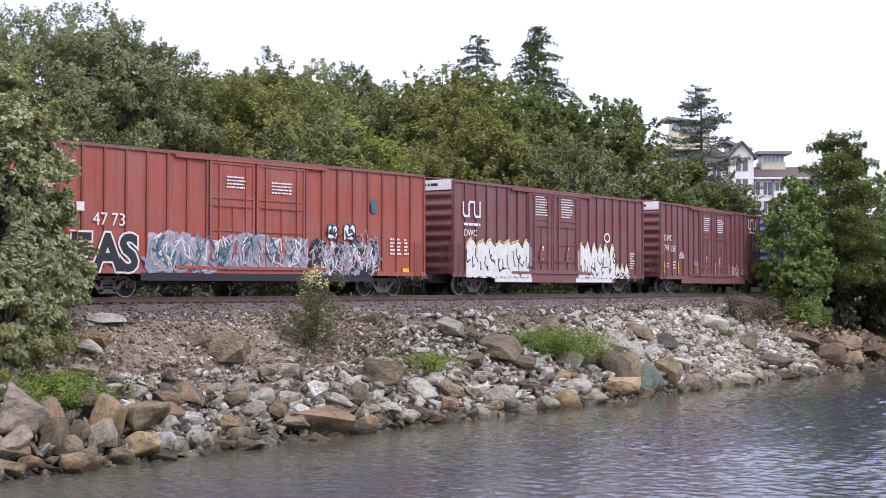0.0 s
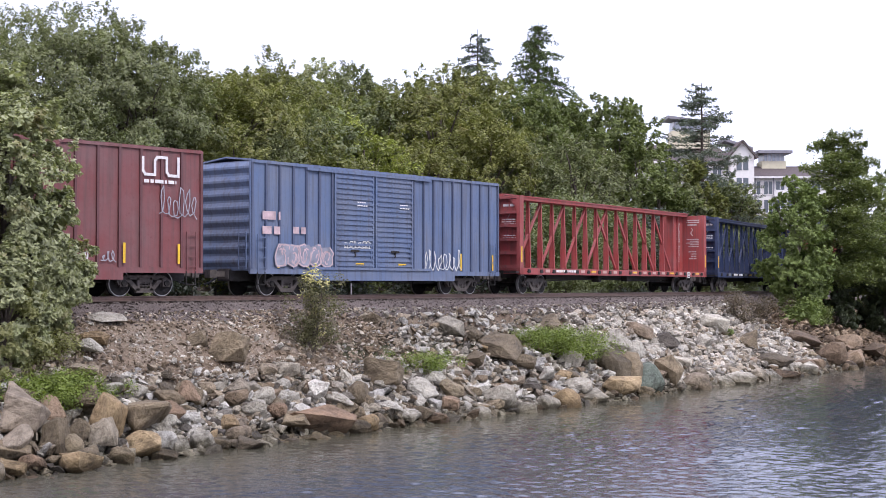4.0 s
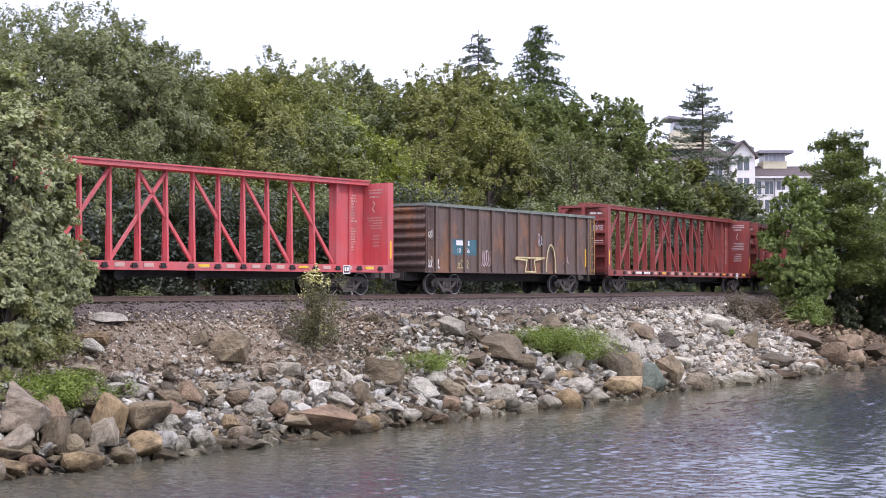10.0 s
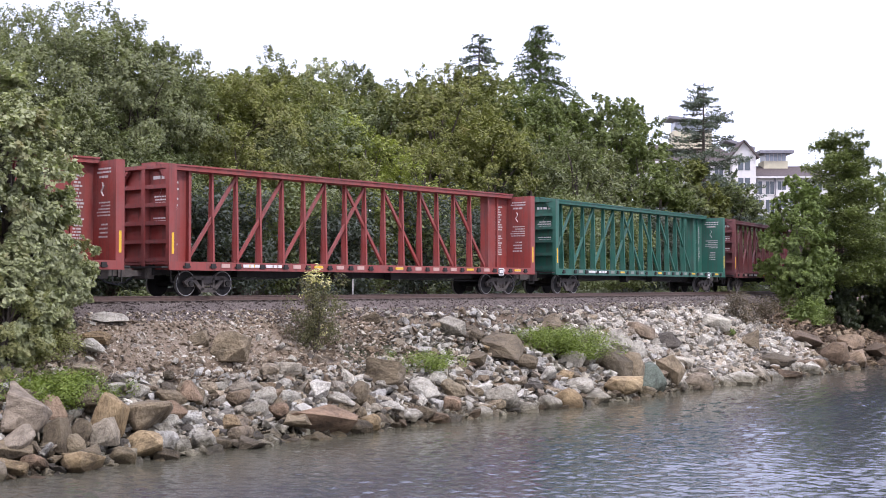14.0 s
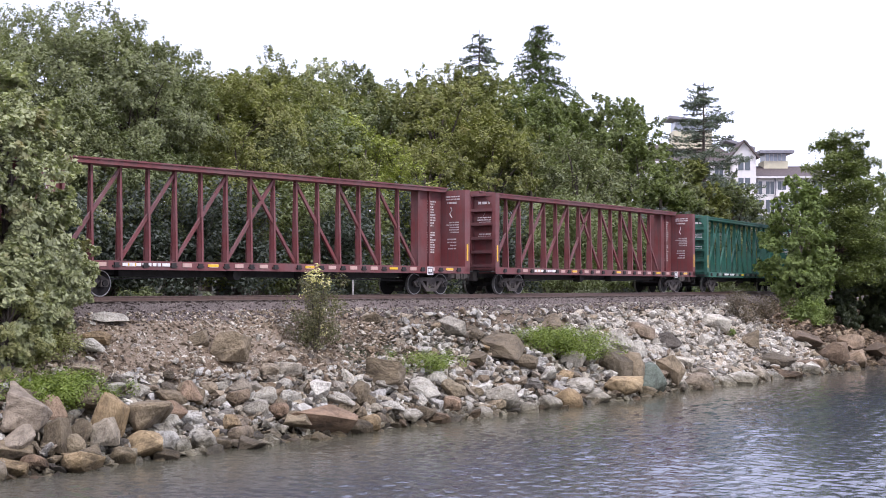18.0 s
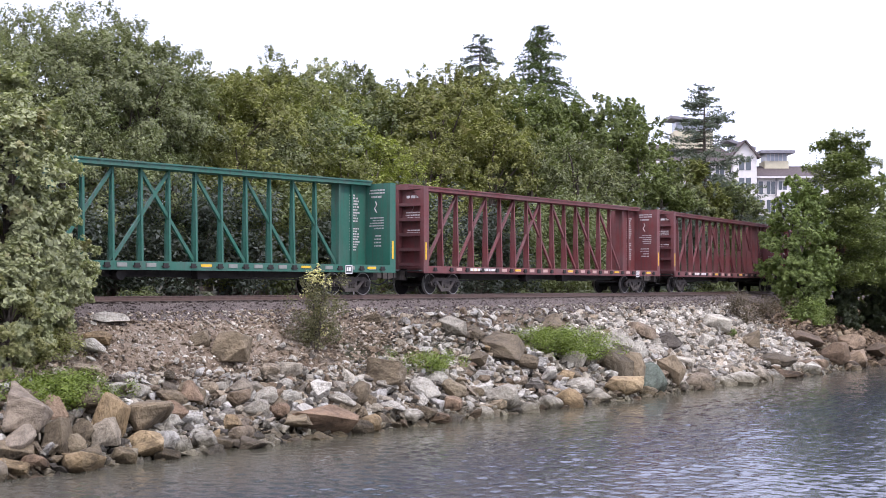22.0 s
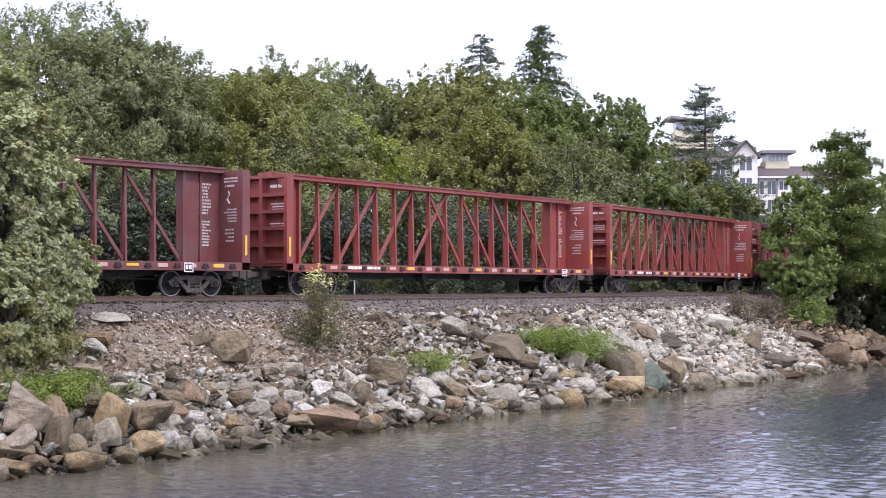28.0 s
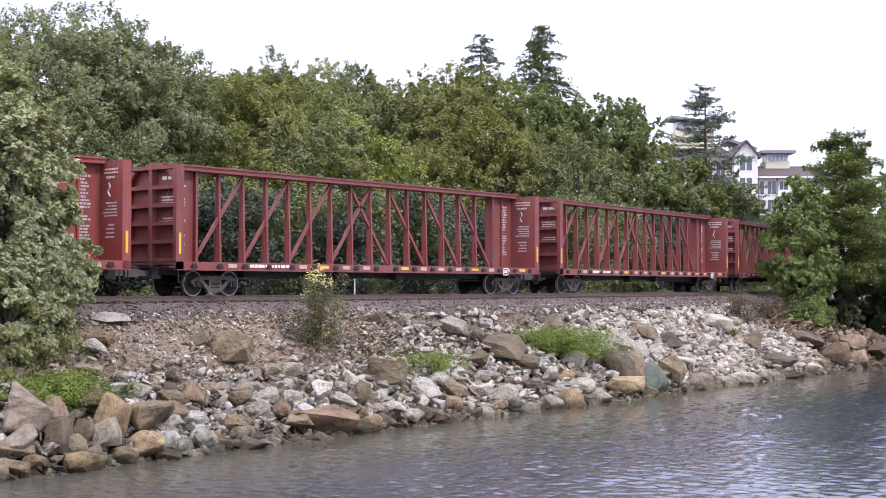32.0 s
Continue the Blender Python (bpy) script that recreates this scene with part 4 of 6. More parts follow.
def throwup(car, x0, x1, z0, z1, peaks, seed, y=-1.478, spiky=0.5, rim=None):
    """A white fill-in with a jagged head, a yellow rim, black shadows and slashes inside."""
    g = random.Random(seed)
    tops, n = [], peaks * 4
    for i in range(n + 1):
        u = i / n
        peak = 1.0 - spiky * abs(((u * peaks) % 1.0) * 2 - 1) ** 1.4 * g.uniform(0.5, 1.0)
        tops.append((x0 + (x1 - x0) * u + g.uniform(-0.04, 0.04), z0 + (z1 - z0) * peak * g.uniform(0.93, 1.05)))
    for name, mat, grow, dx, yy in (("graffiti_rim", rim or M_LEMON, 0.11, 0.0, y), ("graffiti_shadow", M_BLACK, 0.05, 0.07, y - 0.004), ("graffiti_letters", M_TAGWHITE, 0.0, 0.0, y - 0.008)):
        bm = bmesh.new()
        for (xa, za), (xb, zb) in zip(tops, tops[1:]):
            low = z0 + g.uniform(-0.05, 0.05)
            back = [bm.verts.new(p) for p in ((xa + dx, yy, low), (xb + dx, yy, low), (xb + dx, yy, zb + grow), (xa + dx, yy, za + grow))]
            front = [bm.verts.new((v.co.x, yy - 0.004, v.co.z)) for v in back]
            bm.faces.new(front)
            for k in range(4):
                bm.faces.new((back[k], back[k - 1], front[k - 1], front[k]))
        bmesh.ops.recalc_face_normals(bm, faces=bm.faces)
        part(name, bm, mat, car, "white sprayed letters with a jagged head" if mat is M_TAGWHITE else "")
    rows, bright = [], []
    for i in range(peaks * 3):
        u = x0 + (x1 - x0) * (i + g.uniform(0.0, 1.0)) / (peaks * 3)
        za, k = z0 + (z1 - z0) * g.uniform(0.03, 0.5), (z1 - z0) * g.uniform(0.12, 0.42)
        pts = [Vector((u, y - 0.015, za + k)), Vector((u + g.uniform(-0.15, 0.1), y - 0.015, za + k * 0.5)), Vector((u + g.uniform(0.0, 0.25), y - 0.015, za)), Vector((u + g.uniform(0.1, 0.4), y - 0.015, za + g.uniform(0.0, 0.2)))]
        (bright if i % 5 == 3 else rows).extend(zip(pts, pts[1:4 if i % 5 != 3 else 2]))
    part("graffiti_lines", ribbon(rows, 0.06), M_BLACK, car)
    part("graffiti_accents", ribbon(bright, 0.12), rim or M_LEMON, car)


def wildstyle(car, x0, x1, z0, z1, count, seed, y=-1.478, faded=False):
    """Interlocked angular strokes in several paints."""
    g = random.Random(seed)
    paints = (M_BLACK, M_SILVER, M_TAGWHITE, M_BLACK, M_PINKISH, M_DUSTY)
    if faded:
        paints = (M_DUSTY, M_SILVER, M_PINKISH, M_TAGWHITE, M_TEAL)
    for layer, mat in enumerate(paints):
        rows = []
        for _ in range(count):
            u, v = g.uniform(x0, x1), g.uniform(z0 + 0.1, z1 - 0.15)
            du, dv = g.uniform(-0.3, 0.3), g.choice((-1, 1)) * g.uniform(0.25, 0.6)
            mid = Vector((u, y - 0.004 * layer, v))
            tip = Vector((u + du, y - 0.004 * layer, min(max(v + dv, z0), z1)))
            hook = Vector((tip.x + g.choice((-1, 1)) * g.uniform(0.1, 0.3), tip.y, min(max(tip.z - dv * 0.35, z0), z1)))
            rows += [(mid, tip), (tip, hook)]
        part("graffiti_strokes", ribbon(rows, (0.13, 0.09, 0.055, 0.05, 0.06, 0.05)[layer]), mat, car)


def scrawl(car, x0, x1, z0, z1, n, mat, seed, y=-1.48, thick=0.035):
    """A quick tag: one looping line."""
    g = random.Random(seed)
    pts, loops = [], max(2, n // 2)
    for k in range(loops * 7 + 1):
        a = k * math.tau / 7
        if k % 7 == 0:
            high, lean, wide = g.uniform(0.45, 1.0), g.uniform(-0.2, 0.3), g.uniform(0.3, 0.75)
        z = 0.5 * (1 - math.cos(a)) * high
        pts.append(Vector((x0 + (x1 - x0) * (k / 7 + wide * math.sin(a) + lean * z + g.uniform(-0.14, 0.14)) / loops, y, z0 + (z1 - z0) * (z + g.uniform(-0.1, 0.1)))))
    part("tag", ribbon(list(zip(pts, pts[1:])), thick), mat, car, "hand-sprayed tag")


def words(car, name, rows, y=-1.48, mat=None):
    part(name, marks_y(rows, y), mat or M_WHITE, car)["kind"] = "stuff"


def number(car, text, x, z, size, y=-1.477):
    part("car_number", lettering(text, size), None, car, "white stencilled number", m=pose(x, y, z, 90, 0, 0))


def emblem(car, x, z, w, h, y=-1.478):
    """The railway's white mark, as a plain folded stripe."""
    pts = [Vector((x + w * u / 3, y - 0.003, z + h * v)) for u, v in ((0, 1), (0, 0.2), (0.2, 0), (1, 0), (1, 0.8), (1.2, 1), (2, 1), (2, 0.2), (2.2, 0), (3, 0), (3, 1))]
    part("emblem", ribbon(list(zip(pts, pts[1:])), h * 0.16), M_WHITE, car, "white painted emblem")


def strips(car, places, z0=1.2, z1=1.95, y=-1.482):
    for x in places:
        part("reflector", boxes((x - 0.05, x + 0.05, y, y + 0.006, z0, z1)), M_YELLOW, car, "yellow reflective strip")


def notices(car, x, z, w, lines, seed, y=-1.507):
    words(car, "notice", text_rows(random.Random(seed), x, z, w, [(0.055, 0.07)] * lines, (0.7, 1.0)), y)


c = RED_BOX
number(c, "47", -7.95, 2.45, 0.62)
number(c, "73", -7.2, 2.45, 0.62)
words(c, "stencil", text_rows(random.Random(3), -8.6, 3.2, 0.5, [(0.3, 0.1)]))
for letter, x in (("E", -8.85), ("A", -7.9), ("S", -6.85)):
    part("graffiti_edge", lettering(letter, 1.72, 0.13, M_TAGWHITE), None, c, m=pose(x, -1.474, 0.95, 90, 0, 0))
    part("graffiti_letter", lettering(letter, 1.72, 0.06, M_BLACK), None, c, "black sprayed letter with a white edge", m=pose(x, -1.482, 0.95, 90, 0, 0))
piece(c, -5.65, -2.5, 0.85, 2.35, 5, M_DUSTY, M_SILVER, 12, strokes=6, edge=M_PINKISH, low=0.8)
piece(c, -2.3, 0.0, 0.95, 2.4, 3, M_DUSTY, M_SILVER, 13, y=-1.5, strokes=5)
piece(c, 0.0, 2.1, 0.95, 2.35, 3, M_DUSTY, M_PINKISH, 14, y=-1.5, strokes=5)
piece(c, 2.4, 6.2, 0.85, 2.15, 7, M_DUSTY, M_BLACK, 15, strokes=4, edge=M_BLACK, thick=0.06, low=0.8)
wildstyle(c, -5.6, -2.95, 0.95, 2.25, 12, 23, y=-1.494, faded=True)
wildstyle(c, -2.7, 1.9, 1.15, 2.2, 15, 24, y=-1.54, faded=True)
wildstyle(c, 2.5, 6.2, 0.85, 2.15, 26, 19, y=-1.494)
throwup(c, 3.3, 3.8, 2.3, 2.85, 2, 16, rim=M_TEAL)
throwup(c, 4.2, 4.85, 2.3, 2.9, 2, 18, rim=M_TEAL)
scrawl(c, 5.0, 6.3, 1.9, 2.7, 9, M_SILVER, 17)
bm = bmesh.new()
blob(bm, 6.0, 3.7, 0.42, 0.62, -1.477, random.Random(4))
bmesh.ops.recalc_face_normals(bm, faces=bm.faces)
part("paint_spot", bm, M_TEAL, c, "teal paint spot")
notices(c, -2.05, 4.45, 1.1, 4, 21)
notices(c, 0.2, 4.35, 1.1, 4, 22)
for k, x in enumerate((7.0, 7.45, 7.9)):
    words(c, "stencil", text_rows(random.Random(30 + k), x, 2.4, 0.3, [(0.08, 0.07)] * 5))
strips(c, (-8.5,), 1.0, 1.2)
part("reflector", boxes((7.8, 8.2, -1.482, -1.476, 0.98, 1.15)), M_YELLOW, c, "yellow reflector")

c = BROWN_BOX
emblem(c, -8.55, 3.55, 1.35, 0.65)
words(c, "stencil", text_rows(random.Random(5), -8.5, 3.25, 1.35, [(0.12, 0.1)], (0.95, 1.0)))
number(c, "DWC", -8.5, 2.66, 0.42)
throwup(c, -8.3, -2.75, 0.82, 2.5, 7, 41, spiky=0.16)
throwup(c, 1.95, 5.9, 0.82, 2.6, 6, 42, spiky=0.34)
throwup(c, 5.9, 7.5, 0.82, 1.5, 3, 47, spiky=0.7)
halo = [Vector((5.0 + 0.3 * math.cos(k * math.tau / 12), -1.482, 2.95 + 0.22 * math.sin(k * math.tau / 12))) for k in range(13)]
part("graffiti_halo", ribbon(list(zip(halo, halo[1:])), 0.09), M_TAGWHITE, c, "white sprayed ring")
part("graffiti_band", boxes((-5.9, -2.6, -1.467, -1.461, 0.6, 0.81)), M_TAGWHITE, c, "white sprayed band on the sill")
part("graffiti_band", boxes((1.7, 5.6, -1.467, -1.461, 0.6, 0.81)), M_TAGWHITE, c, "white sprayed band on the sill")
notices(c, -2.35, 4.78, 1.2, 8, 43)
notices(c, 0.15, 4.76, 1.25, 8, 44)
for x in (-1.7, 0.75):
    words(c, "stencil", text_rows(random.Random(45), x, 2.35, 0.22, [(0.1, 0.05)] * 5), -1.5)
words(c, "stencil", text_rows(random.Random(46), 7.6, 2.2, 0.6, [(0.06, 0.07)] * 7))

c = BROWN_BOX_2
number(c, "794", -8.78, 2.45, 0.5)
number(c, "258", -7.75, 2.42, 0.5)
number(c, "DWC", -8.78, 3.02, 0.5)
words(c, "stencil", text_rows(random.Random(7), -8.4, 1.75, 0.5, [(0.07, 0.1)] * 2) + text_rows(random.Random(8), -7.4, 1.85, 0.7, [(0.07, 0.1)] * 3))
emblem(c, 6.7, 4.25, 1.5, 0.62)
words(c, "stencil", text_rows(random.Random(9), 6.75, 4.08, 1.4, [(0.12, 0.1)], (0.95, 1.0)))
scrawl(c, -6.4, -5.6, 2.05, 2.4, 9, M_TAGWHITE, 51, thick=0.06)
scrawl(c, -3.9, -3.2, 1.7, 2.0, 8, M_SILVER, 52)
scrawl(c, 3.1, 4.6, 1.1, 1.9, 10, M_TAGWHITE, 53)
scrawl(c, 5.0, 5.6, 1.2, 1.6, 7, M_SILVER, 55)
scrawl(c, 7.4, 9.0, 2.8, 3.9, 12, M_SILVER, 54)
strips(c, (-8.73, -6.5, -3.2, 0.02, 2.65, 5.95, 8.24), 1.15, 1.85)
notices(c, -2.2, 4.62, 1.25, 7, 56)
notices(c, 0.28, 4.58, 1.3, 7, 57)
for x in (-1.75, 0.7):
    words(c, "stencil", text_rows(random.Random(58), x, 2.2, 0.3, [(0.09, 0.05)] * 5), -1.5)

c = BLUE_BOX
words(c, "stencil", text_rows(random.Random(61), -7.35, 3.2, 1.0, [(0.32, 0.25), (0.3, 0.1)], (0.9, 1.0)), mat=M_PINKISH)
words(c, "stencil", text_rows(random.Random(62), -5.7, 2.65, 0.7, [(0.26, 0.1)], (0.9, 1.0)), mat=M_PINKISH)
strips(c, (-6.5, -4.6, 5.0, 7.4), 1.05, 1.8)
piece(c, -6.6, -3.5, 1.05, 2.0, 5, M_DUSTY, M_PINKISH, 63, strokes=7)
scrawl(c, 2.3, 5.0, 1.1, 2.1, 16, M_TAGWHITE, 64)
scrawl(c, -2.8, -1.2, 1.9, 2.2, 12, M_TAGWHITE, 65, y=-1.5)
for x in (-2.1, 0.6):
    part("reflector", boxes((x, x + 0.5, -1.512, -1.504, 1.2, 1.3)), M_YELLOW, c, "yellow reflector")
    notices(c, x + 0.1, 3.8, 0.7, 3, 66)

c = GONDOLA
part("number_panel", boxes((-5.3, -3.4, -1.427, -1.423, 1.75, 2.45)), M_TEAL, c, "faded teal number panel")
number(c, "10", -4.95, 1.85, 0.3, -1.43)
number(c, "56", -4.25, 1.85, 0.3, -1.43)
words(c, "stencil", text_rows(random.Random(71), -5.0, 2.4, 1.1, [(0.22, 0.1)], (0.9, 1.0)), -1.43)
scrawl(c, -7.1, -6.4, 2.5, 2.95, 8, M_TAGWHITE, 72, y=-1.43)
scrawl(c, -7.2, -6.3, 1.15, 1.7, 9, M_TAGWHITE, 73, y=-1.43, thick=0.06)
scrawl(c, -3.0, -2.2, 1.3, 2.0, 9, M_PINKISH, 74, y=-1.43)
M_SAND = plain_material("pale_sandy_spray_paint", (0.5, 0.42, 0.22), 0.7, 0, 0.3, 4)
shape = [Vector((x, -1.535, z)) for x, z in ((-0.3, 1.72), (2.3, 1.72), (1.35, 1.6), (1.5, 1.05), (0.55, 1.05), (0.7, 1.6), (-0.3, 1.66))]
part("painted_shape", ribbon(list(zip(shape, shape[1:])), 0.075), M_SAND, c, "pale sandy sprayed shape")
arch = [Vector((2.9 - 0.45 * math.cos(k * math.pi / 8), -1.535, 1.05 + 1.35 * math.sin(k * math.pi / 8))) for k in range(9)]
part("painted_arch", ribbon(list(zip(arch, arch[1:])), 0.08), M_SAND, c, "pale sandy sprayed arch")
scrawl(c, 1.7, 2.1, 2.35, 3.0, 5, M_SILVER, 78, y=-1.535)
scrawl(c, 4.2, 4.8, 1.5, 1.9, 5, M_PINKISH, 77, y=-1.43)
scrawl(c, -4.9, -4.1, 1.15, 1.6, 7, M_SAND, 79, y=-1.43)


# ---- trees ----
def leaf_cloud(name, centres, normals, sizes, mat, seed, slim=0.5):
    """Leaves as small pointed blades."""
    g = np.random.default_rng(seed)
    n = len(centres)
    up = normals / np.linalg.norm(normals, axis=1, keepdims=True)
    r = g.normal(size=(n, 3))
    a = np.cross(up, r)
    a /= np.linalg.norm(a, axis=1, keepdims=True)
    b = np.cross(up, a)
    s = sizes[:, None]
    verts = np.stack([centres - a * s * 0.55, centres + a * s * 0.35 + b * s * slim * 0.62, centres + a * s * 0.35 - b * s * slim * 0.62], axis=1).reshape(-1, 3)
    me = bpy.data.meshes.new(name)
    me.vertices.add(3 * n)
    me.vertices.foreach_set("co", verts.ravel())
    me.loops.add(3 * n)
    me.loops.foreach_set("vertex_index", np.arange(3 * n, dtype=np.int32))
    me.polygons.add(n)
    me.polygons.foreach_set("loop_start", np.arange(0, 3 * n, 3, dtype=np.int32))
    me.polygons.foreach_set("loop_total", np.full(n, 3, dtype=np.int32))
    me.materials.append(mat)
    me.update()
    return me


def limb(bm, pts, r0, r1, seg=7):
    """A tapered, bent branch through pts."""
    rings = []
    for i, p in enumerate(pts):
        d = (pts[min(i + 1, len(pts) - 1)] - pts[max(i - 1, 0)]).normalized()
        u = d.orthogonal().normalized()
        v = d.cross(u)
        r = r0 + (r1 - r0) * i / (len(pts) - 1)
        rings.append([bm.verts.new(p + (u * math.cos(k * math.tau / seg) + v * math.sin(k * math.tau / seg)) * r) for k in range(seg)])
    for a, b in zip(rings, rings[1:]):
        for k in range(seg):
            bm.faces.new((a[k], a[(k + 1) % seg], b[(k + 1) % seg], b[k]))


LEAF = {
    "maple": leaf_material("maple_leaves", (0.055, 0.064, 0.031), (0.265, 0.29, 0.145)),
    "olive": leaf_material("olive_green_leaves", (0.052, 0.062, 0.02), (0.26, 0.275, 0.095)),
    "golden": leaf_material("turning_leaves", (0.061, 0.066, 0.022), (0.285, 0.295, 0.1), (0.26, 0.215, 0.1), 0.0),
    "silver": leaf_material("grey_green_leaves", (0.16, 0.175, 0.1), (0.42, 0.44, 0.25), (0.34, 0.27, 0.13), 0.02),
    "bright": leaf_material("fresh_green_leaves", (0.07, 0.1, 0.03), (0.235, 0.3, 0.095)),
    "lime": leaf_material("yellow_green_creeper_leaves", (0.07, 0.1, 0.02), (0.215, 0.275, 0.06)),
    "deep": leaf_material("shaded_leaves", (0.05, 0.063, 0.029), (0.24, 0.275, 0.13)),
    "fir": leaf_material("fir_needles", (0.047, 0.058, 0.052), (0.19, 0.225, 0.195)),
    "forest": leaf_material("mid_green_leaves", (0.048, 0.063, 0.02), (0.225, 0.27, 0.095)),
    "yellowish": leaf_material("yellow_green_leaves", (0.061, 0.072, 0.022), (0.37, 0.41, 0.11)),
    # undergrowth leaves coloured dark in place of the shade beneath the hillside trees
    "shade_leaf": leaf_material("shade_darkened_undergrowth_leaves", (0.016, 0.021, 0.015), (0.11, 0.132, 0.108)),
    "sage": leaf_material("pale_sage_leaves", (0.1, 0.115, 0.075), (0.34, 0.37, 0.25)),
    # gloom: near-black leaf colour standing for deep shade below the shore canopy
    "gloom": leaf_material("canopy_shade_leaves", (0.02, 0.028, 0.014), (0.062, 0.078, 0.036)),
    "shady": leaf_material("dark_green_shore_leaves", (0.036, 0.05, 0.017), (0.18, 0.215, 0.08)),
    "cedar": leaf_material("cedar_sprays", (0.03, 0.047, 0.019), (0.14, 0.185, 0.078)),
    "spray": leaf_material("yellow_green_cedar_sprays", (0.035, 0.05, 0.02), (0.21, 0.25, 0.085)),
    "weedy": leaf_material("yellowish_weed_leaves", (0.12, 0.13, 0.05), (0.3, 0.3, 0.13)),
    "dusk": leaf_material("dull_olive_bush_leaves", (0.045, 0.045, 0.022), (0.2, 0.195, 0.1)),
    "petal": leaf_material("pale_yellow_flowers", (0.5, 0.45, 0.18), (0.68, 0.64, 0.38)),
    "dry": leaf_material("dry_brown_twigs", (0.06, 0.048, 0.035), (0.14, 0.11, 0.075)),
}


def broadleaf(name, label, x, y, z0, height, radius, leaf, seed, leaves=11000, size=0.24, low=0.15, group="trees", tuft=0.28, slim=0.6, per_tuft=50, full=1.0):
    """A broad-leaved tree: trunk, limbs and a crown of leaf clumps; low: where the crown begins."""
    g = np.random.default_rng(seed)
    rng = random.Random(seed)
    t = empty(name, pose(x, y, z0), label, "tree", group)
    bm = bmesh.new()
    lean = Vector((rng.uniform(-0.5, 0.5), rng.uniform(-0.5, 0.5), 0))
    top = Vector((0, 0, height * 0.8)) + lean
    limb(bm, [Vector((0, 0, -0.4)), Vector((0.05, 0.1, height * 0.3)) + lean * 0.2, Vector((0, 0, height * 0.55)) + lean * 0.6, top], 0.03 * height + 0.05, 0.04, 9)
    # boughs fill the crown's outline; each is a low dome of leaf clumps, shaded beneath
    body = height * (1 - low)
    n_b = max(24, int(1.26 * (radius * body + radius * radius) * full))
    reach = min(max(radius * 0.34, 0.3), 1.15) / full ** 0.5
    boughs = []
    while len(boughs) < n_b:
        v = g.normal(size=3)
        v /= np.linalg.norm(v)
        r = g.uniform(0.25, 1.0) ** 0.35
        zc = 0.5 + 0.5 * v[2] * r
        width = 1.0 - 0.22 * max(0.0, (zc - 0.6) / 0.4) ** 1.5
        boughs.append((v[0] * r * radius * width * g.uniform(0.8, 1.08), v[1] * r * radius * width * g.uniform(0.8, 1.08), height * low + (body - reach * 0.6) * zc * g.uniform(0.96, 1.03)))
    boughs = np.array(boughs)
    for i in range(min(18, n_b)):
        c = Vector(boughs[i])
        s = Vector((0, 0, max(height * 0.18, c.z * rng.uniform(0.45, 0.7)))) + lean * 0.5
        limb(bm, [s, s.lerp(c, 0.5) + Vector((0, 0, 0.25)), c], 0.012 * height * 0.6 + 0.02, 0.015, 5)
    part("trunk", bm, M_BARK, t)
    n_cl = max(40, int(leaves / per_tuft))
    kb = g.integers(0, n_b, n_cl)
    rb = g.uniform(0.65, 1.2, n_b) * reach
    d = g.normal(size=(n_cl, 3))
    d /= np.linalg.norm(d, axis=1, keepdims=True)
    d[:, 2] = np.where(d[:, 2] < (-0.85 if full > 2 else -0.5), -d[:, 2], d[:, 2])
    cl = boughs[kb] + d * (rb[kb] * g.uniform(0.35, 1.08, n_cl) ** 0.5)[:, None] * np.array([1.08, 1.08, 0.95 if full > 2 else 0.82])
    cl[:, 2] = np.maximum(cl[:, 2], 0.15)
    cr = g.uniform(0.5, 1.0, n_cl) * reach * tuft + 0.1
    axis = d * 0.8 + np.array([0, 0, 0.35]) + g.normal(size=(n_cl, 3)) * 0.3
    axis /= np.linalg.norm(axis, axis=1, keepdims=True)
    # here and there a shoot stands out of the outline
    shoot = (g.random(n_cl) < 0.1) & (cl[:, 2] > height * 0.6)
    cl[shoot] += axis[shoot] * g.uniform(0.2, 0.6, (shoot.sum(), 1))
    k = g.integers(0, n_cl, leaves)
    d = g.normal(size=(leaves, 3))
    d /= np.linalg.norm(d, axis=1, keepdims=True)
    f = g.uniform(-1.0, 1.2, leaves)
    rr = cr[k] * (1.0 - 0.3 * (f + 1)) * g.uniform(0.1, 1.2, leaves) ** 0.5
    pos = cl[k] + d * rr[:, None] + axis[k] * (cr[k] * f * 0.9)[:, None]
    out = cl[k] - np.array([0, 0, height * (low + (1 - low) * 0.35)])
    out /= np.linalg.norm(out, axis=1, keepdims=True)
    nrm = d * 0.4 + out * 0.6 + np.array([0, 0, 0.45]) + g.normal(size=(leaves, 3)) * 0.5
    part("crown", leaf_cloud("crown", pos, nrm, g.uniform(0.6, 1.25, leaves) * size, LEAF[leaf], seed, slim), None, t)
    return t


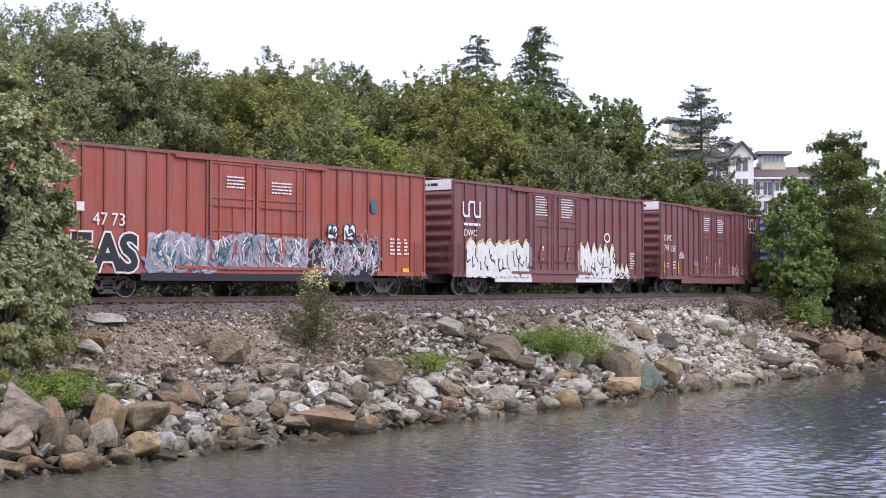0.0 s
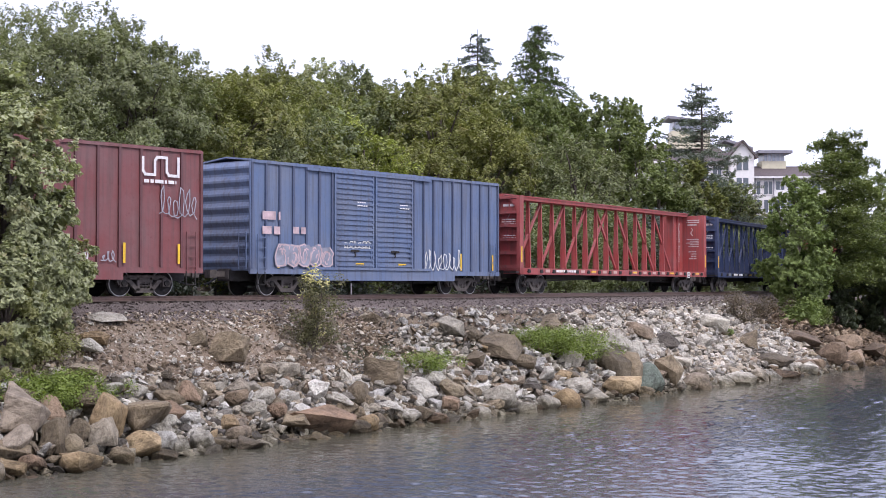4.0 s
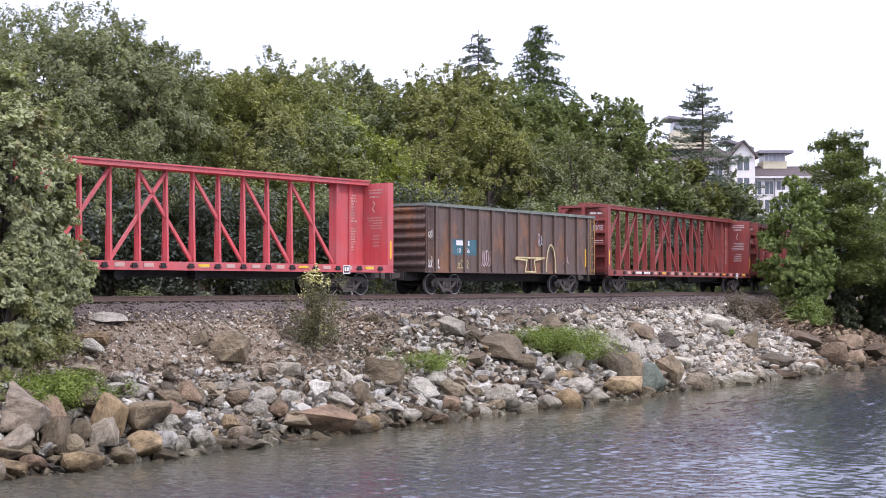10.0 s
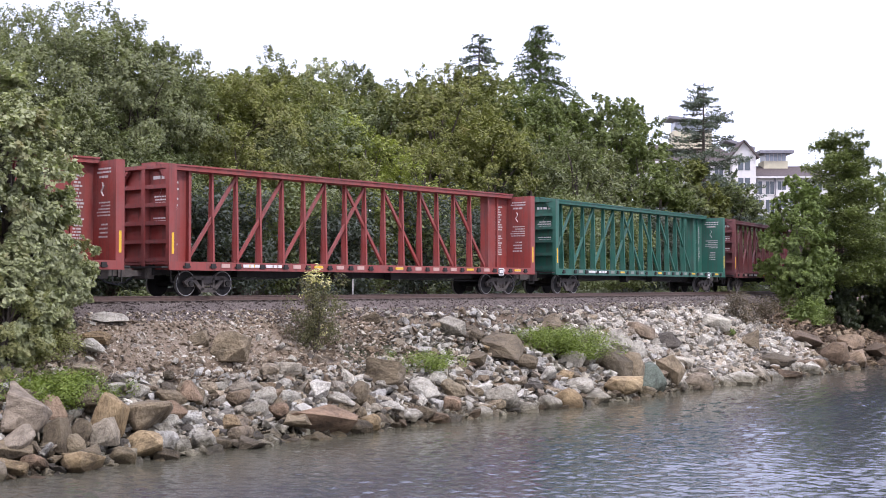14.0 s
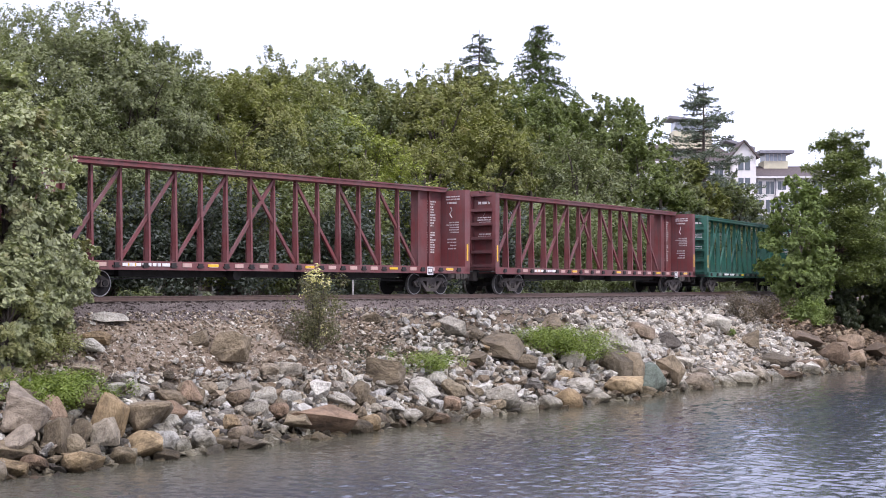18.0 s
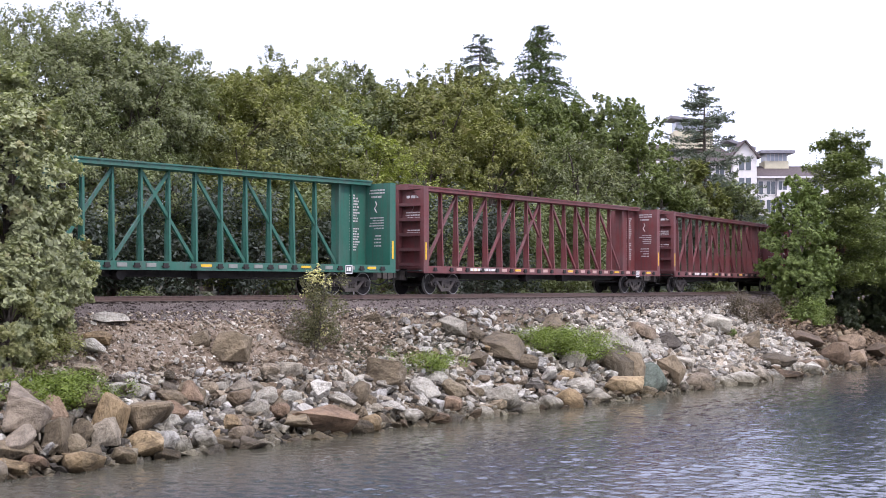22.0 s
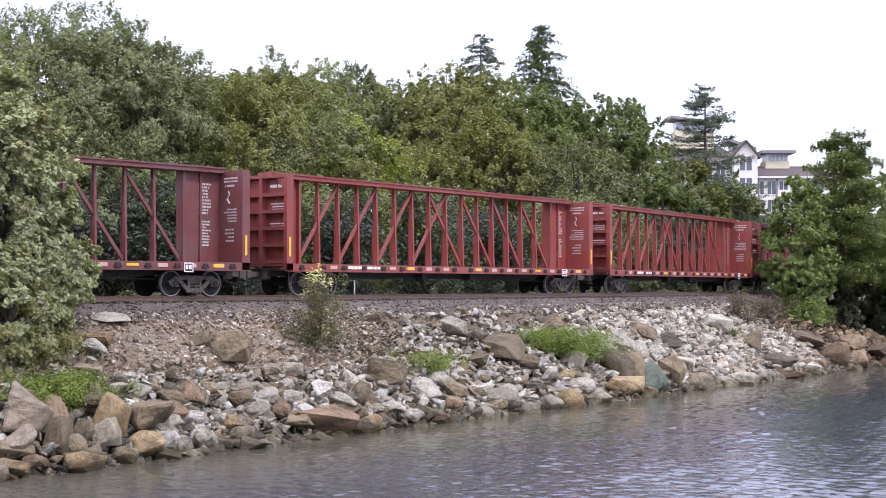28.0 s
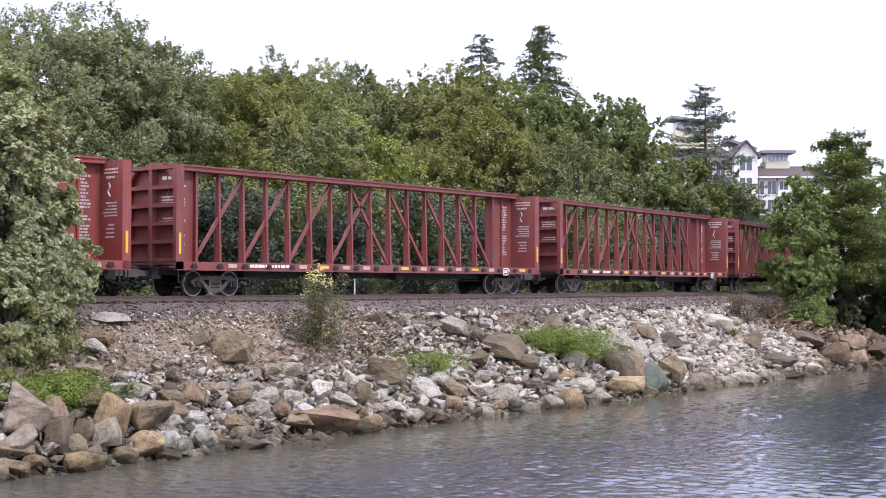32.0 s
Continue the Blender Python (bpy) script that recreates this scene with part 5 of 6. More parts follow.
def conifer(name, label, x, y, z0, height, radius, leaf, seed, tiers=26, leaves=9000, droop=0.25, bare=0.05, size=0.3, ragged=0.35, shape=0.8, per=6, thick=0.12, shift=0.45, fan=0.17):
    """A fir or cedar: whorls of boughs, shorter towards the tip, each clothed in sprays."""
    g = np.random.default_rng(seed)
    rng = random.Random(seed)
    t = empty(name, pose(x, y, z0), label, "tree", "conifers")
    bm = bmesh.new()
    limb(bm, [Vector((0, 0, -0.4)), Vector((0, 0, height * 0.5)), Vector((0, 0, height))], 0.016 * height + 0.06, 0.02, 8)
    pos, nrm = [], []
    boughs = []
    for i in range(tiers):
        k = bare + (1 - bare) * (i + rng.uniform(-0.2, 0.2)) / tiers
        z = height * k
        reach = radius * (1 - k) ** shape + 0.15
        for j in range(rng.randint(per - 1, per + 1)):
            a = rng.uniform(0, math.tau)
            L = reach * rng.uniform(1 - ragged, 1.1)
            tip = Vector((math.cos(a) * L, math.sin(a) * L, -droop * L + rng.uniform(0, 0.25) * L))
            zz = min(z + rng.uniform(-shift, shift) * height / tiers, height - 0.1)
            boughs.append((zz, tip))
            limb(bm, [Vector((0, 0, zz)), Vector((tip.x * 0.5, tip.y * 0.5, zz + tip.z * 0.3)), Vector((tip.x, tip.y, zz + tip.z))], 0.02 + 0.008 * L, 0.008, 4)
    part("trunk", bm, M_BARK, t)
    w = np.array([b[1].length for b in boughs])
    pick = g.choice(len(boughs), leaves, p=w / w.sum())
    tips = np.array([b[1] for b in boughs])[pick]
    zs = np.array([b[0] for b in boughs])[pick]
    f = g.uniform(0.12, 1.05, leaves) ** 0.8
    side = np.stack([-tips[:, 1], tips[:, 0], np.zeros(leaves)], axis=1)
    spread = g.normal(size=leaves) * fan * (1.15 - f)
    p = tips * f[:, None] + side * spread[:, None]
    p[:, 2] = zs + tips[:, 2] * f * f + g.normal(size=leaves) * thick - np.abs(spread) * 0.3
    n = np.array([0, 0, 1.0]) + g.normal(size=(leaves, 3)) * 0.5
    part("foliage", leaf_cloud("foliage", p, n, g.uniform(0.6, 1.3, leaves) * size, LEAF[leaf], seed, 0.4), None, t)
    return t


def shrub(name, label, x, y, z0, height, radius, leaf, seed, leaves=2500, size=0.13, group="shrubs"):
    g = np.random.default_rng(seed)
    rng = random.Random(seed)
    t = empty(name, pose(x, y, z0), label, "shrub", group)
    bm = bmesh.new()
    n_cl = max(10, leaves // 110)
    cl = np.stack([g.normal(size=n_cl) * radius * 0.5, g.normal(size=n_cl) * radius * 0.5, g.uniform(0.15, 0.95, n_cl) * height], axis=1)
    for c in cl[:10]:
        c = Vector(c)
        limb(bm, [Vector((rng.uniform(-0.1, 0.1), rng.uniform(-0.1, 0.1), -0.15)), c * 0.5, c], 0.025, 0.008, 4)
    part("stem", bm, M_BARK, t)
    k = g.integers(0, n_cl, leaves)
    d = g.normal(size=(leaves, 3))
    d /= np.linalg.norm(d, axis=1, keepdims=True)
    pos = cl[k] + d * (g.uniform(0.1, 1, leaves) ** 0.5)[:, None] * min(radius, height) * 0.38
    pos[:, 2] = np.maximum(pos[:, 2], 0.02)
    part("foliage", leaf_cloud("foliage", pos, d * 0.5 + np.array([0, 0, 0.8]) + g.normal(size=(leaves, 3)) * 0.4, g.uniform(0.6, 1.3, leaves) * size, LEAF[leaf], seed, 0.55), None, t)
    return t


def tree_at(u, d, top, radius, leaf, seed, label, low=0.12, leaves=11000, size=0.26):
    """A tree on the hillside, by its bearing, distance and the height of its top above the rails."""
    x, y = plan(u, d)
    z = hill(x, y)
    broadleaf("tree", label, x, y, z, top - z, radius, leaf, seed, leaves, size, low)


MAPLE = "broad-leaved tree with a dense dark green crown"
OLIVE = "broad-leaved tree with an olive green crown"
GOLD = "broad-leaved tree with leaves turning brownish"


def by_bearing(u, off):
    """The place at a bearing whose distance behind (-) or before (+) the track is off."""
    lo, hi = -58.0, 69.0
    for _ in range(40):
        mid = (lo + hi) / 2
        x, y, _a = track(mid, off)
        if y > 1 and x / y < u:
            lo = mid
        else:
            hi = mid
    return track(lo, off)[:2]


def hill_tree(u, off, rise, radius, leaf, seed, label, leaves, low):
    x, y = by_bearing(u, off)
    z = hill(x, y)
    top = EYE.z + y * rise
    broadleaf("tree", label, x, y, z, top - z, radius * 1.25, leaf, seed, int(leaves * min(1.15, 85 / y)), 0.00226 * y, low, tuft=0.26, per_tuft=42, full=1.25)


hill_tree(-0.3377, -13.0, 0.188, 4.2, 'maple', 100, MAPLE, 38500, 0.32)
hill_tree(-0.3029, -15.0, 0.2078, 4.4, 'maple', 101, MAPLE, 45500, 0.32)
hill_tree(-0.2680, -14.0, 0.2102, 4.0, 'maple', 102, MAPLE, 42000, 0.32)
hill_tree(-0.2373, -13.0, 0.1988, 3.6, 'maple', 103, MAPLE, 38500, 0.32)
hill_tree(-0.2156, -12.0, 0.1840, 2.2, 'maple', 104, MAPLE, 35000, 0.32)
hill_tree(-0.2762, -10.5, 0.1463, 2.8, 'maple', 105, MAPLE, 24500, 0.05)
hill_tree(-0.2434, -10.0, 0.1299, 2.7, 'deep', 106, MAPLE, 22750, 0.05)
hill_tree(-0.1861, -14.0, 0.1621, 2.8, 'olive', 107, OLIVE, 29750, 0.32)
hill_tree(-0.1594, -13.0, 0.1658, 3.2, 'golden', 108, GOLD, 35000, 0.32)
hill_tree(-0.1307, -14.0, 0.1662, 3.0, 'olive', 109, OLIVE, 33250, 0.32)
hill_tree(-0.1082, -16.0, 0.1621, 2.6, 'olive', 110, OLIVE, 26250, 0.32)
hill_tree(-0.1984, -10.0, 0.1135, 2.6, 'deep', 111, MAPLE, 21000, 0.05)
hill_tree(-0.1492, -10.0, 0.1176, 2.7, 'golden', 112, OLIVE, 22750, 0.05)
hill_tree(-0.1164, -10.5, 0.1176, 2.6, 'maple', 113, MAPLE, 21000, 0.05)
hill_tree(-0.0869, -30.0, 0.1709, 2.6, 'silver', 114, MAPLE, 17500, 0.42)
hill_tree(-0.0631, -24.0, 0.1635, 3.4, 'maple', 115, MAPLE, 28000, 0.42)
hill_tree(-0.0385, -22.0, 0.1545, 2.8, 'maple', 116, MAPLE, 24500, 0.42)
hill_tree(-0.0939, -13.0, 0.1340, 2.8, 'deep', 117, MAPLE, 22750, 0.32)
hill_tree(-0.0590, -10.5, 0.1258, 2.9, 'yellowish', 118, OLIVE, 29750, 0.05)
hill_tree(-0.0754, -9.5, 0.1053, 2.2, 'olive', 119, OLIVE, 17500, 0.05)
hill_tree(-0.0201, -17.0, 0.1619, 2.6, 'olive', 120, OLIVE, 26250, 0.32)
hill_tree(0.0004, -15.0, 0.1643, 3.0, 'golden', 121, GOLD, 31500, 0.32)
hill_tree(0.0270, -16.0, 0.1586, 3.2, 'olive', 122, OLIVE, 31500, 0.32)
hill_tree(-0.0098, -11.0, 0.1238, 2.5, 'golden', 123, GOLD, 22750, 0.05)
hill_tree(0.0311, -11.0, 0.1320, 2.7, 'golden', 124, GOLD, 24500, 0.05)
hill_tree(0.0557, -15.0, 0.1537, 3.2, 'forest', 125, MAPLE, 33250, 0.32)
hill_tree(0.0824, -14.0, 0.1422, 3.0, 'forest', 126, MAPLE, 31500, 0.32)
hill_tree(0.1111, -17.0, 0.1398, 3.4, 'maple', 127, MAPLE, 31500, 0.32)
hill_tree(0.0598, -10.0, 0.1156, 2.5, 'maple', 128, MAPLE, 22750, 0.05)
hill_tree(0.0967, -10.0, 0.1135, 2.7, 'maple', 129, MAPLE, 24500, 0.05)
hill_tree(0.1295, -14.0, 0.1402, 3.4, 'forest', 130, MAPLE, 35000, 0.32)
hill_tree(0.1459, -11.0, 0.1176, 2.6, 'forest', 131, MAPLE, 26250, 0.05)
hill_tree(0.1234, -9.5, 0.0971, 2.3, 'maple', 132, MAPLE, 21000, 0.05)
hill_tree(0.1582, -9.5, 0.0910, 2.4, 'forest', 133, MAPLE, 22750, 0.05)
hill_tree(-0.1984, -19.0, 0.1564, 3.2, 'maple', 134, OLIVE, 12000, 0.42)
hill_tree(-0.1730, -21.0, 0.1589, 3.2, 'olive', 135, MAPLE, 12000, 0.42)
hill_tree(-0.1475, -23.0, 0.1604, 3.2, 'deep', 136, OLIVE, 12000, 0.42)
hill_tree(-0.1221, -19.0, 0.1585, 3.2, 'olive', 137, MAPLE, 12000, 0.42)
hill_tree(-0.0967, -21.0, 0.1525, 3.2, 'maple', 138, OLIVE, 12000, 0.42)
hill_tree(-0.0713, -23.0, 0.1487, 3.2, 'olive', 139, MAPLE, 12000, 0.42)
hill_tree(-0.0459, -19.0, 0.1421, 3.2, 'deep', 140, OLIVE, 12000, 0.42)
hill_tree(-0.0205, -21.0, 0.1442, 3.2, 'olive', 141, MAPLE, 12000, 0.42)
hill_tree(0.0049, -23.0, 0.1475, 3.2, 'maple', 142, OLIVE, 12000, 0.42)
hill_tree(0.0303, -19.0, 0.1444, 3.2, 'olive', 143, MAPLE, 12000, 0.42)
hill_tree(0.0557, -21.0, 0.1393, 3.2, 'deep', 144, OLIVE, 12000, 0.42)
hill_tree(0.0811, -23.0, 0.1305, 3.2, 'olive', 145, MAPLE, 12000, 0.42)
hill_tree(0.1066, -19.0, 0.1261, 3.2, 'maple', 146, OLIVE, 12000, 0.42)
hill_tree(0.1320, -21.0, 0.1216, 3.2, 'olive', 147, MAPLE, 12000, 0.42)
tree_at(0.1725, 112.0, 10.5, 2.6, 'maple', 160, MAPLE, 0.05, 18000, 0.30)
tree_at(0.1848, 115.0, 10.8, 2.6, 'olive', 161, MAPLE, 0.05, 18000, 0.30)
tree_at(0.2012, 129.0, 11.3, 2.6, 'deep', 162, MAPLE, 0.05, 18000, 0.30)
tree_at(0.2125, 117.0, 9.4, 2.5, 'deep', 169, MAPLE, 0.05, 22000, 0.24)
tree_at(0.2164, 134.5, 9.6, 2.6, 'deep', 163, MAPLE, 0.05, 15000, 0.30)
tree_at(0.2299, 153.0, 8.8, 2.8, 'maple', 164, MAPLE, 0.05, 13500, 0.30)
tree_at(0.2463, 195.0, 11.3, 3.4, 'maple', 165, MAPLE, 0.05, 13500, 0.30)
tree_at(0.2689, 252.0, 17.6, 5.0, 'maple', 166, MAPLE, 0.05, 13500, 0.30)
tree_at(0.3016, 353.0, 26.0, 6.0, 'maple', 167, MAPLE, 0.05, 13500, 0.30)
tree_at(0.3303, 300.0, 22.1, 6.0, 'maple', 168, MAPLE, 0.05, 13500, 0.30)


cx, cy = plan(0.0262, 122.0)
conifer("fir_tree", "slender dark fir with drooping tiers", cx, cy, hill(cx, cy), EYE.z + cy * 0.1875 - hill(cx, cy), 6.8, "fir", 201, tiers=34, leaves=36000, size=0.3, shape=0.6, per=8, thick=0.07, ragged=0.5)
cx, cy = plan(0.0705, 128.0)
conifer("cedar_tree", "tall dense dark green cedar", cx, cy, hill(cx, cy), EYE.z + cy * 0.1925 - hill(cx, cy), 8.2, "cedar", 202, tiers=54, leaves=46000, ragged=0.45, droop=0.3, size=0.34, shape=0.6, per=9)
fx, fy = plan(0.1893, 122.0)
conifer("fir_tree", "dark fir with open layered boughs", fx, fy, hill(fx, fy), EYE.z + fy * 0.1485 - hill(fx, fy), 7.6, "fir", 203, tiers=33, leaves=60000, droop=0.07, size=0.23, shape=0.62, per=8, ragged=0.5, thick=0.08, shift=0.45, fan=0.2)

# undergrowth behind the track; its darkest leaves carry the shade of overhanging trees
rng = random.Random(5)
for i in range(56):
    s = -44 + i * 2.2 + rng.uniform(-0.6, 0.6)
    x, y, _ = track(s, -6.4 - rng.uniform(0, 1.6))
    shrub("undergrowth_shrub", "leafy undergrowth shrub behind the track", x, y, -0.55, rng.uniform(4.6, 7.0), rng.uniform(1.5, 2.1), rng.choice(("shade_leaf", "shade_leaf", "deep", "shade_leaf")), 700 + i, 5400, 0.2, "undergrowth")
for i in range(40):
    s = -44 + i * 3.1 + rng.uniform(-0.8, 0.8)
    x, y, _ = track(s, -4.3 - rng.uniform(0, 0.8))
    shrub("trackside_weed", "low leafy weeds beside the track", x, y, -0.75, rng.uniform(0.6, 1.1), rng.uniform(0.7, 1.2), rng.choice(("shade_leaf", "sage", "deep", "bright")), 400 + i, 900, 0.13, "trackside weeds")


# trees before the track
def shore_tree(s, off, top, radius, leaf, seed, label, leaves, size, low=0.1, tuft=0.28, slim=0.6, per_tuft=45):
    x, y, _ = track(s, off)
    z = bank_height(s, off) - 0.1
    broadleaf("tree", label, x, y, z, top - z, radius, leaf, seed, leaves, size, low, "shore trees", tuft, slim, per_tuft, 4.5)


SAGE = "grey-green tree leaning over the bank"
shore_tree(-24.6, 3.2, 7.2, 2.25, "silver", 501, SAGE, 52000, 0.2, 0.03, 0.34, 0.5)
shore_tree(-23.3, 3.4, 3.9, 1.5, "silver", 513, SAGE, 32000, 0.18, 0.02, 0.32, 0.48)
shore_tree(-25.2, 4.4, 2.2, 1.6, "silver", 514, SAGE, 24000, 0.18, 0.0, 0.32, 0.48)
shore_tree(-27.0, 3.0, 6.2, 2.3, "silver", 505, SAGE, 26000, 0.18, 0.02)
shore_tree(-25.6, 4.9, 0.6, 1.5, "weedy", 506, "grey-green sapling at the foot of a tree", 16000, 0.12, 0.0, 0.26, 0.42)
shore_tree(36.3, 4.4, 7.75, 2.4, "bright", 502, "fresh green young tree on the bank", 44000, 0.2, 0.04)
shore_tree(36.5, 5.0, 3.4, 1.6, "bright", 515, "fresh green sapling beside a young tree", 26000, 0.2, 0.05)
shore_tree(55.0, 7.5, 9.6, 3.6, "shady", 504, "large dark green tree at the shore", 34000, 0.26, 0.03)
# dark-leaved trees added to fill the shaded hollow beneath the cedar boughs
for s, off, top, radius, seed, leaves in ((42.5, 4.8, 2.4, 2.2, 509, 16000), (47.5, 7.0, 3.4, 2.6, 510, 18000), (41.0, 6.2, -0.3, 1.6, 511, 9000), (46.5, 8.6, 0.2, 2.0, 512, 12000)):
    shore_tree(s, off, top, radius, "gloom", seed, "low tree darkened to fill the shaded hollow under the canopy", leaves, 0.22, 0.1)
tx, ty, _ = track(42.4, 5.9)
conifer("cedar_tree", "large cedar with drooping yellow-green boughs over the shore", tx, ty, -2.6, 13.8, 5.0, "spray", 503, tiers=18, leaves=70000, droop=0.2, bare=0.26, size=0.23, ragged=0.6, shape=0.36, per=8, thick=0.17, shift=0.6, fan=0.3)
tx, ty, _ = track(47.5, 8.4)
conifer("cedar_tree", "low cedar reaching over the shore rocks", tx, ty, -3.2, 9.0, 4.2, "spray", 516, tiers=9, leaves=36000, droop=0.16, bare=0.32, size=0.2, ragged=0.55, shape=0.5, per=7, thick=0.16, shift=0.5, fan=0.26)


# a white marker stake behind the rails
sx, sy = by_bearing(-0.0655, -2.7)
part("marker_stake", boxes((sx - 0.03, sx + 0.03, sy - 0.03, sy + 0.03, -0.6, 0.62), (sx - 0.045, sx + 0.045, sy - 0.045, sy + 0.045, 0.62, 0.68)), M_WHITE)
tagged(bpy.data.objects["marker_stake"], "thin white marker stake beside the track", "marker post")

# plants on the bank
def bank_plant(name, label, s, off, height, radius, leaf, seed, leaves, size):
    x, y, _ = track(s, off)
    shrub(name, label, x, y, max(bank_height(s, off), bank_surface(s, off) - 0.4) - 0.03, height, radius, leaf, seed, leaves, size, "bank plants")


bank_plant("flowering_bush", "straggly bush with pale yellow flower heads among the stones", -13.1, 4.6, 2.8, 0.85, "dusk", 601, 6500, 0.085)
bank_plant("flower_heads", "pale yellow flower heads on a straggly bush", -13.0, 4.5, 3.1, 0.75, "petal", 613, 320, 0.12)
bank_plant("creeper", "low green creeper spreading over the stones", -24.6, 6.2, 0.9, 1.5, "lime", 602, 17000, 0.085)
bank_plant("creeper", "low green creeper spreading over the stones", -8.5, 5.6, 0.75, 1.3, "lime", 603, 7000, 0.07)
bank_plant("creeper", "low green creeper spreading over the stones", 1.6, 5.5, 1.25, 1.7, "lime", 604, 17000, 0.085)
bank_plant("creeper", "low green creeper spreading over the stones", 0.4, 4.8, 0.9, 1.4, "lime", 605, 10000, 0.075)
bank_plant("creeper", "low green creeper spreading over the stones", 19.6, 5.2, 0.5, 0.6, "bright", 606, 1200, 0.1)
bank_plant("dry_bush", "dead brown bush beside the track", 24.0, 4.2, 1.7, 1.3, "dry", 607, 3000, 0.12)
bank_plant("dry_bush", "dead brown bush beside the track", 28.5, 4.3, 1.5, 1.2, "dry", 608, 2600, 0.12)
bank_plant("dry_grass", "tuft of brownish grass at the edge of the stones", -23.4, 4.4, 0.8, 0.8, "weedy", 609, 2200, 0.1)
bank_plant("dry_grass", "tuft of brownish grass at the edge of the stones", -24.8, 5.0, 0.9, 0.8, "weedy", 610, 2200, 0.1)
bank_plant("shore_bush", "green bush below the young tree", 35.0, 5.0, 1.5, 1.3, "bright", 611, 6000, 0.17)
bank_plant("shore_bush", "yellow-green bush at the top of the shore rocks", 38.0, 5.6, 1.5, 1.0, "spray", 612, 3500, 0.17)


# ---- apartment building on the hill ----
M_SIDING = plain_material("pale_siding", (0.7, 0.68, 0.67), 0.8, 0, 0.08, 1.5)
M_CREAM = plain_material("cream_siding", (0.62, 0.58, 0.43), 0.8, 0, 0.08, 1.5)
M_ROOFING = plain_material("grey_asphalt_shingles", (0.1, 0.08, 0.08), 0.95, 0, 0.25, 3)
M_TRIM = plain_material("grey_metal_fascia", (0.22, 0.215, 0.24), 0.5, 0.2, 0.15, 2)
# lantern panes: the sky's reflection painted in as a pale blue colour
M_SKYPANE = plain_material("pale_sky_tinted_panes", (0.42, 0.46, 0.52), 0.3, 0, 0.1, 1)
M_GLASS = plain_material("window_glass_reflecting_sky", (0.1, 0.12, 0.14), 0.08, 0.0, 0.1, 1)


def build_apartments():
    d = 215.0
    wide = lambda u: u * d
    up = lambda r: EYE.z + d * r
    b = empty("apartment_building", pose(0, d, 0), "pale multi-storey apartment building with grey shingled roofs", "building")
    zb = hill(wide(0.2), d) - 1
    # a taller wing and a lower one, each under a hipped roof
    for x0, x1, eave, ridge, n in ((wide(0.148), wide(0.2145), up(0.0905), up(0.1065), 7), (wide(0.2155), wide(0.285), up(0.0795), up(0.0905), 8)):
        part("wall", boxes((x0, x1, 0, 16, zb, eave)), M_SIDING, b)
        roof = bmesh.new()
        vs = [roof.verts.new(p) for p in ((x0 - 0.4, -0.8, eave), (x1 + 0.4, -0.8, eave), (x1 - 2, 8, ridge), (x0 + 1, 8, ridge), (x1 + 0.4, 17, eave), (x0 - 0.4, 17, eave))]
        for q in ((0, 1, 2, 3), (3, 2, 4, 5), (1, 4, 2), (0, 3, 5), (0, 5, 4, 1)):
            roof.faces.new([vs[i] for i in q])
        part("roof", roof, M_ROOFING, b)
        part("gutter", boxes((x0 - 0.5, x1 + 0.5, -0.95, -0.82, eave - 0.25, eave + 0.02)), M_SIDING, b)
        frame_me = pane_me = None
        for k in range(3):
            for i in range(n):
                x = x0 + (i + 0.5) * (x1 - x0) / n
                w = new("window")
                w.parent = b
                w.matrix_basis = pose(x, -0.02, eave - 1.7 - 2.9 * k)
                fr = boxes((-0.75, -0.65, -0.1, 0.02, -1.1, 1.1), (0.65, 0.75, -0.1, 0.02, -1.1, 1.1), (-0.65, 0.65, -0.1, 0.02, 1.0, 1.1), (-0.65, 0.65, -0.1, 0.02, -1.1, -1.0), (-0.04, 0.04, -0.09, 0.02, -1.0, 1.0)) if frame_me is None else frame_me
                frame_me = part("window_frame", fr, M_SIDING, w).data
                pn = boxes((-0.65, 0.65, -0.04, 0.0, -1.0, 1.0)) if pane_me is None else pane_me
                pane_me = part("pane", pn, M_GLASS, w).data
                if i % 3 == 0:
                    part("balcony", boxes((-1.2, 1.2, -1.3, 0.0, -1.4, -1.25), (-1.2, 1.2, -1.3, -1.22, -1.25, -0.4)), M_SIDING, w)
    # rooftop lanterns with flat overhanging roofs
    for u0, u1, r0, r1, lean in ((0.1670, 0.1950, 0.1060, 0.1200, 0.5), (0.2080, 0.2215, 0.0875, 0.1025, 0.6), (0.2325, 0.2500, 0.0850, 0.0970, 0.0)):
        t = new("roof_lantern")
        t.parent = b
        a, c = wide(u0) * 1.03, wide(u1) * 1.03
        z0, z1 = up(r0 * 1.03), up(r1 * 1.03)
        part("lantern_base", boxes((a, c, 6, 10, z0 - 2.5, z0 + 0.5 * (z1 - z0))), M_CREAM, t)
        part("lantern_glazing", boxes((a + 0.25, c - 0.25, 6.2, 9.8, z0 + 0.5 * (z1 - z0), z1 - 0.15)), M_SKYPANE, t)
        for k in range(6):
            xk = a + 0.25 + (c - a - 0.6) * k / 5
            part("lantern_mullion", boxes((xk, xk + 0.1, 6.1, 6.2, z0 + 0.5 * (z1 - z0), z1 - 0.15)), M_SIDING, t)
        top = boxes((a - 0.8, c + 0.8, 5, 11, z1 - 0.15, z1 + 0.3))
        for v in top.verts:
            v.co.z += lean * (v.co.x - (a + c) / 2) / (c - a) * -1.6
        part("lantern_roof", top, M_TRIM, t)
    # a white gable standing forward of the taller wing
    gx0, gx1, gz, gt = wide(0.2085), wide(0.2255), up(0.094), up(0.1045)
    gable = bmesh.new()
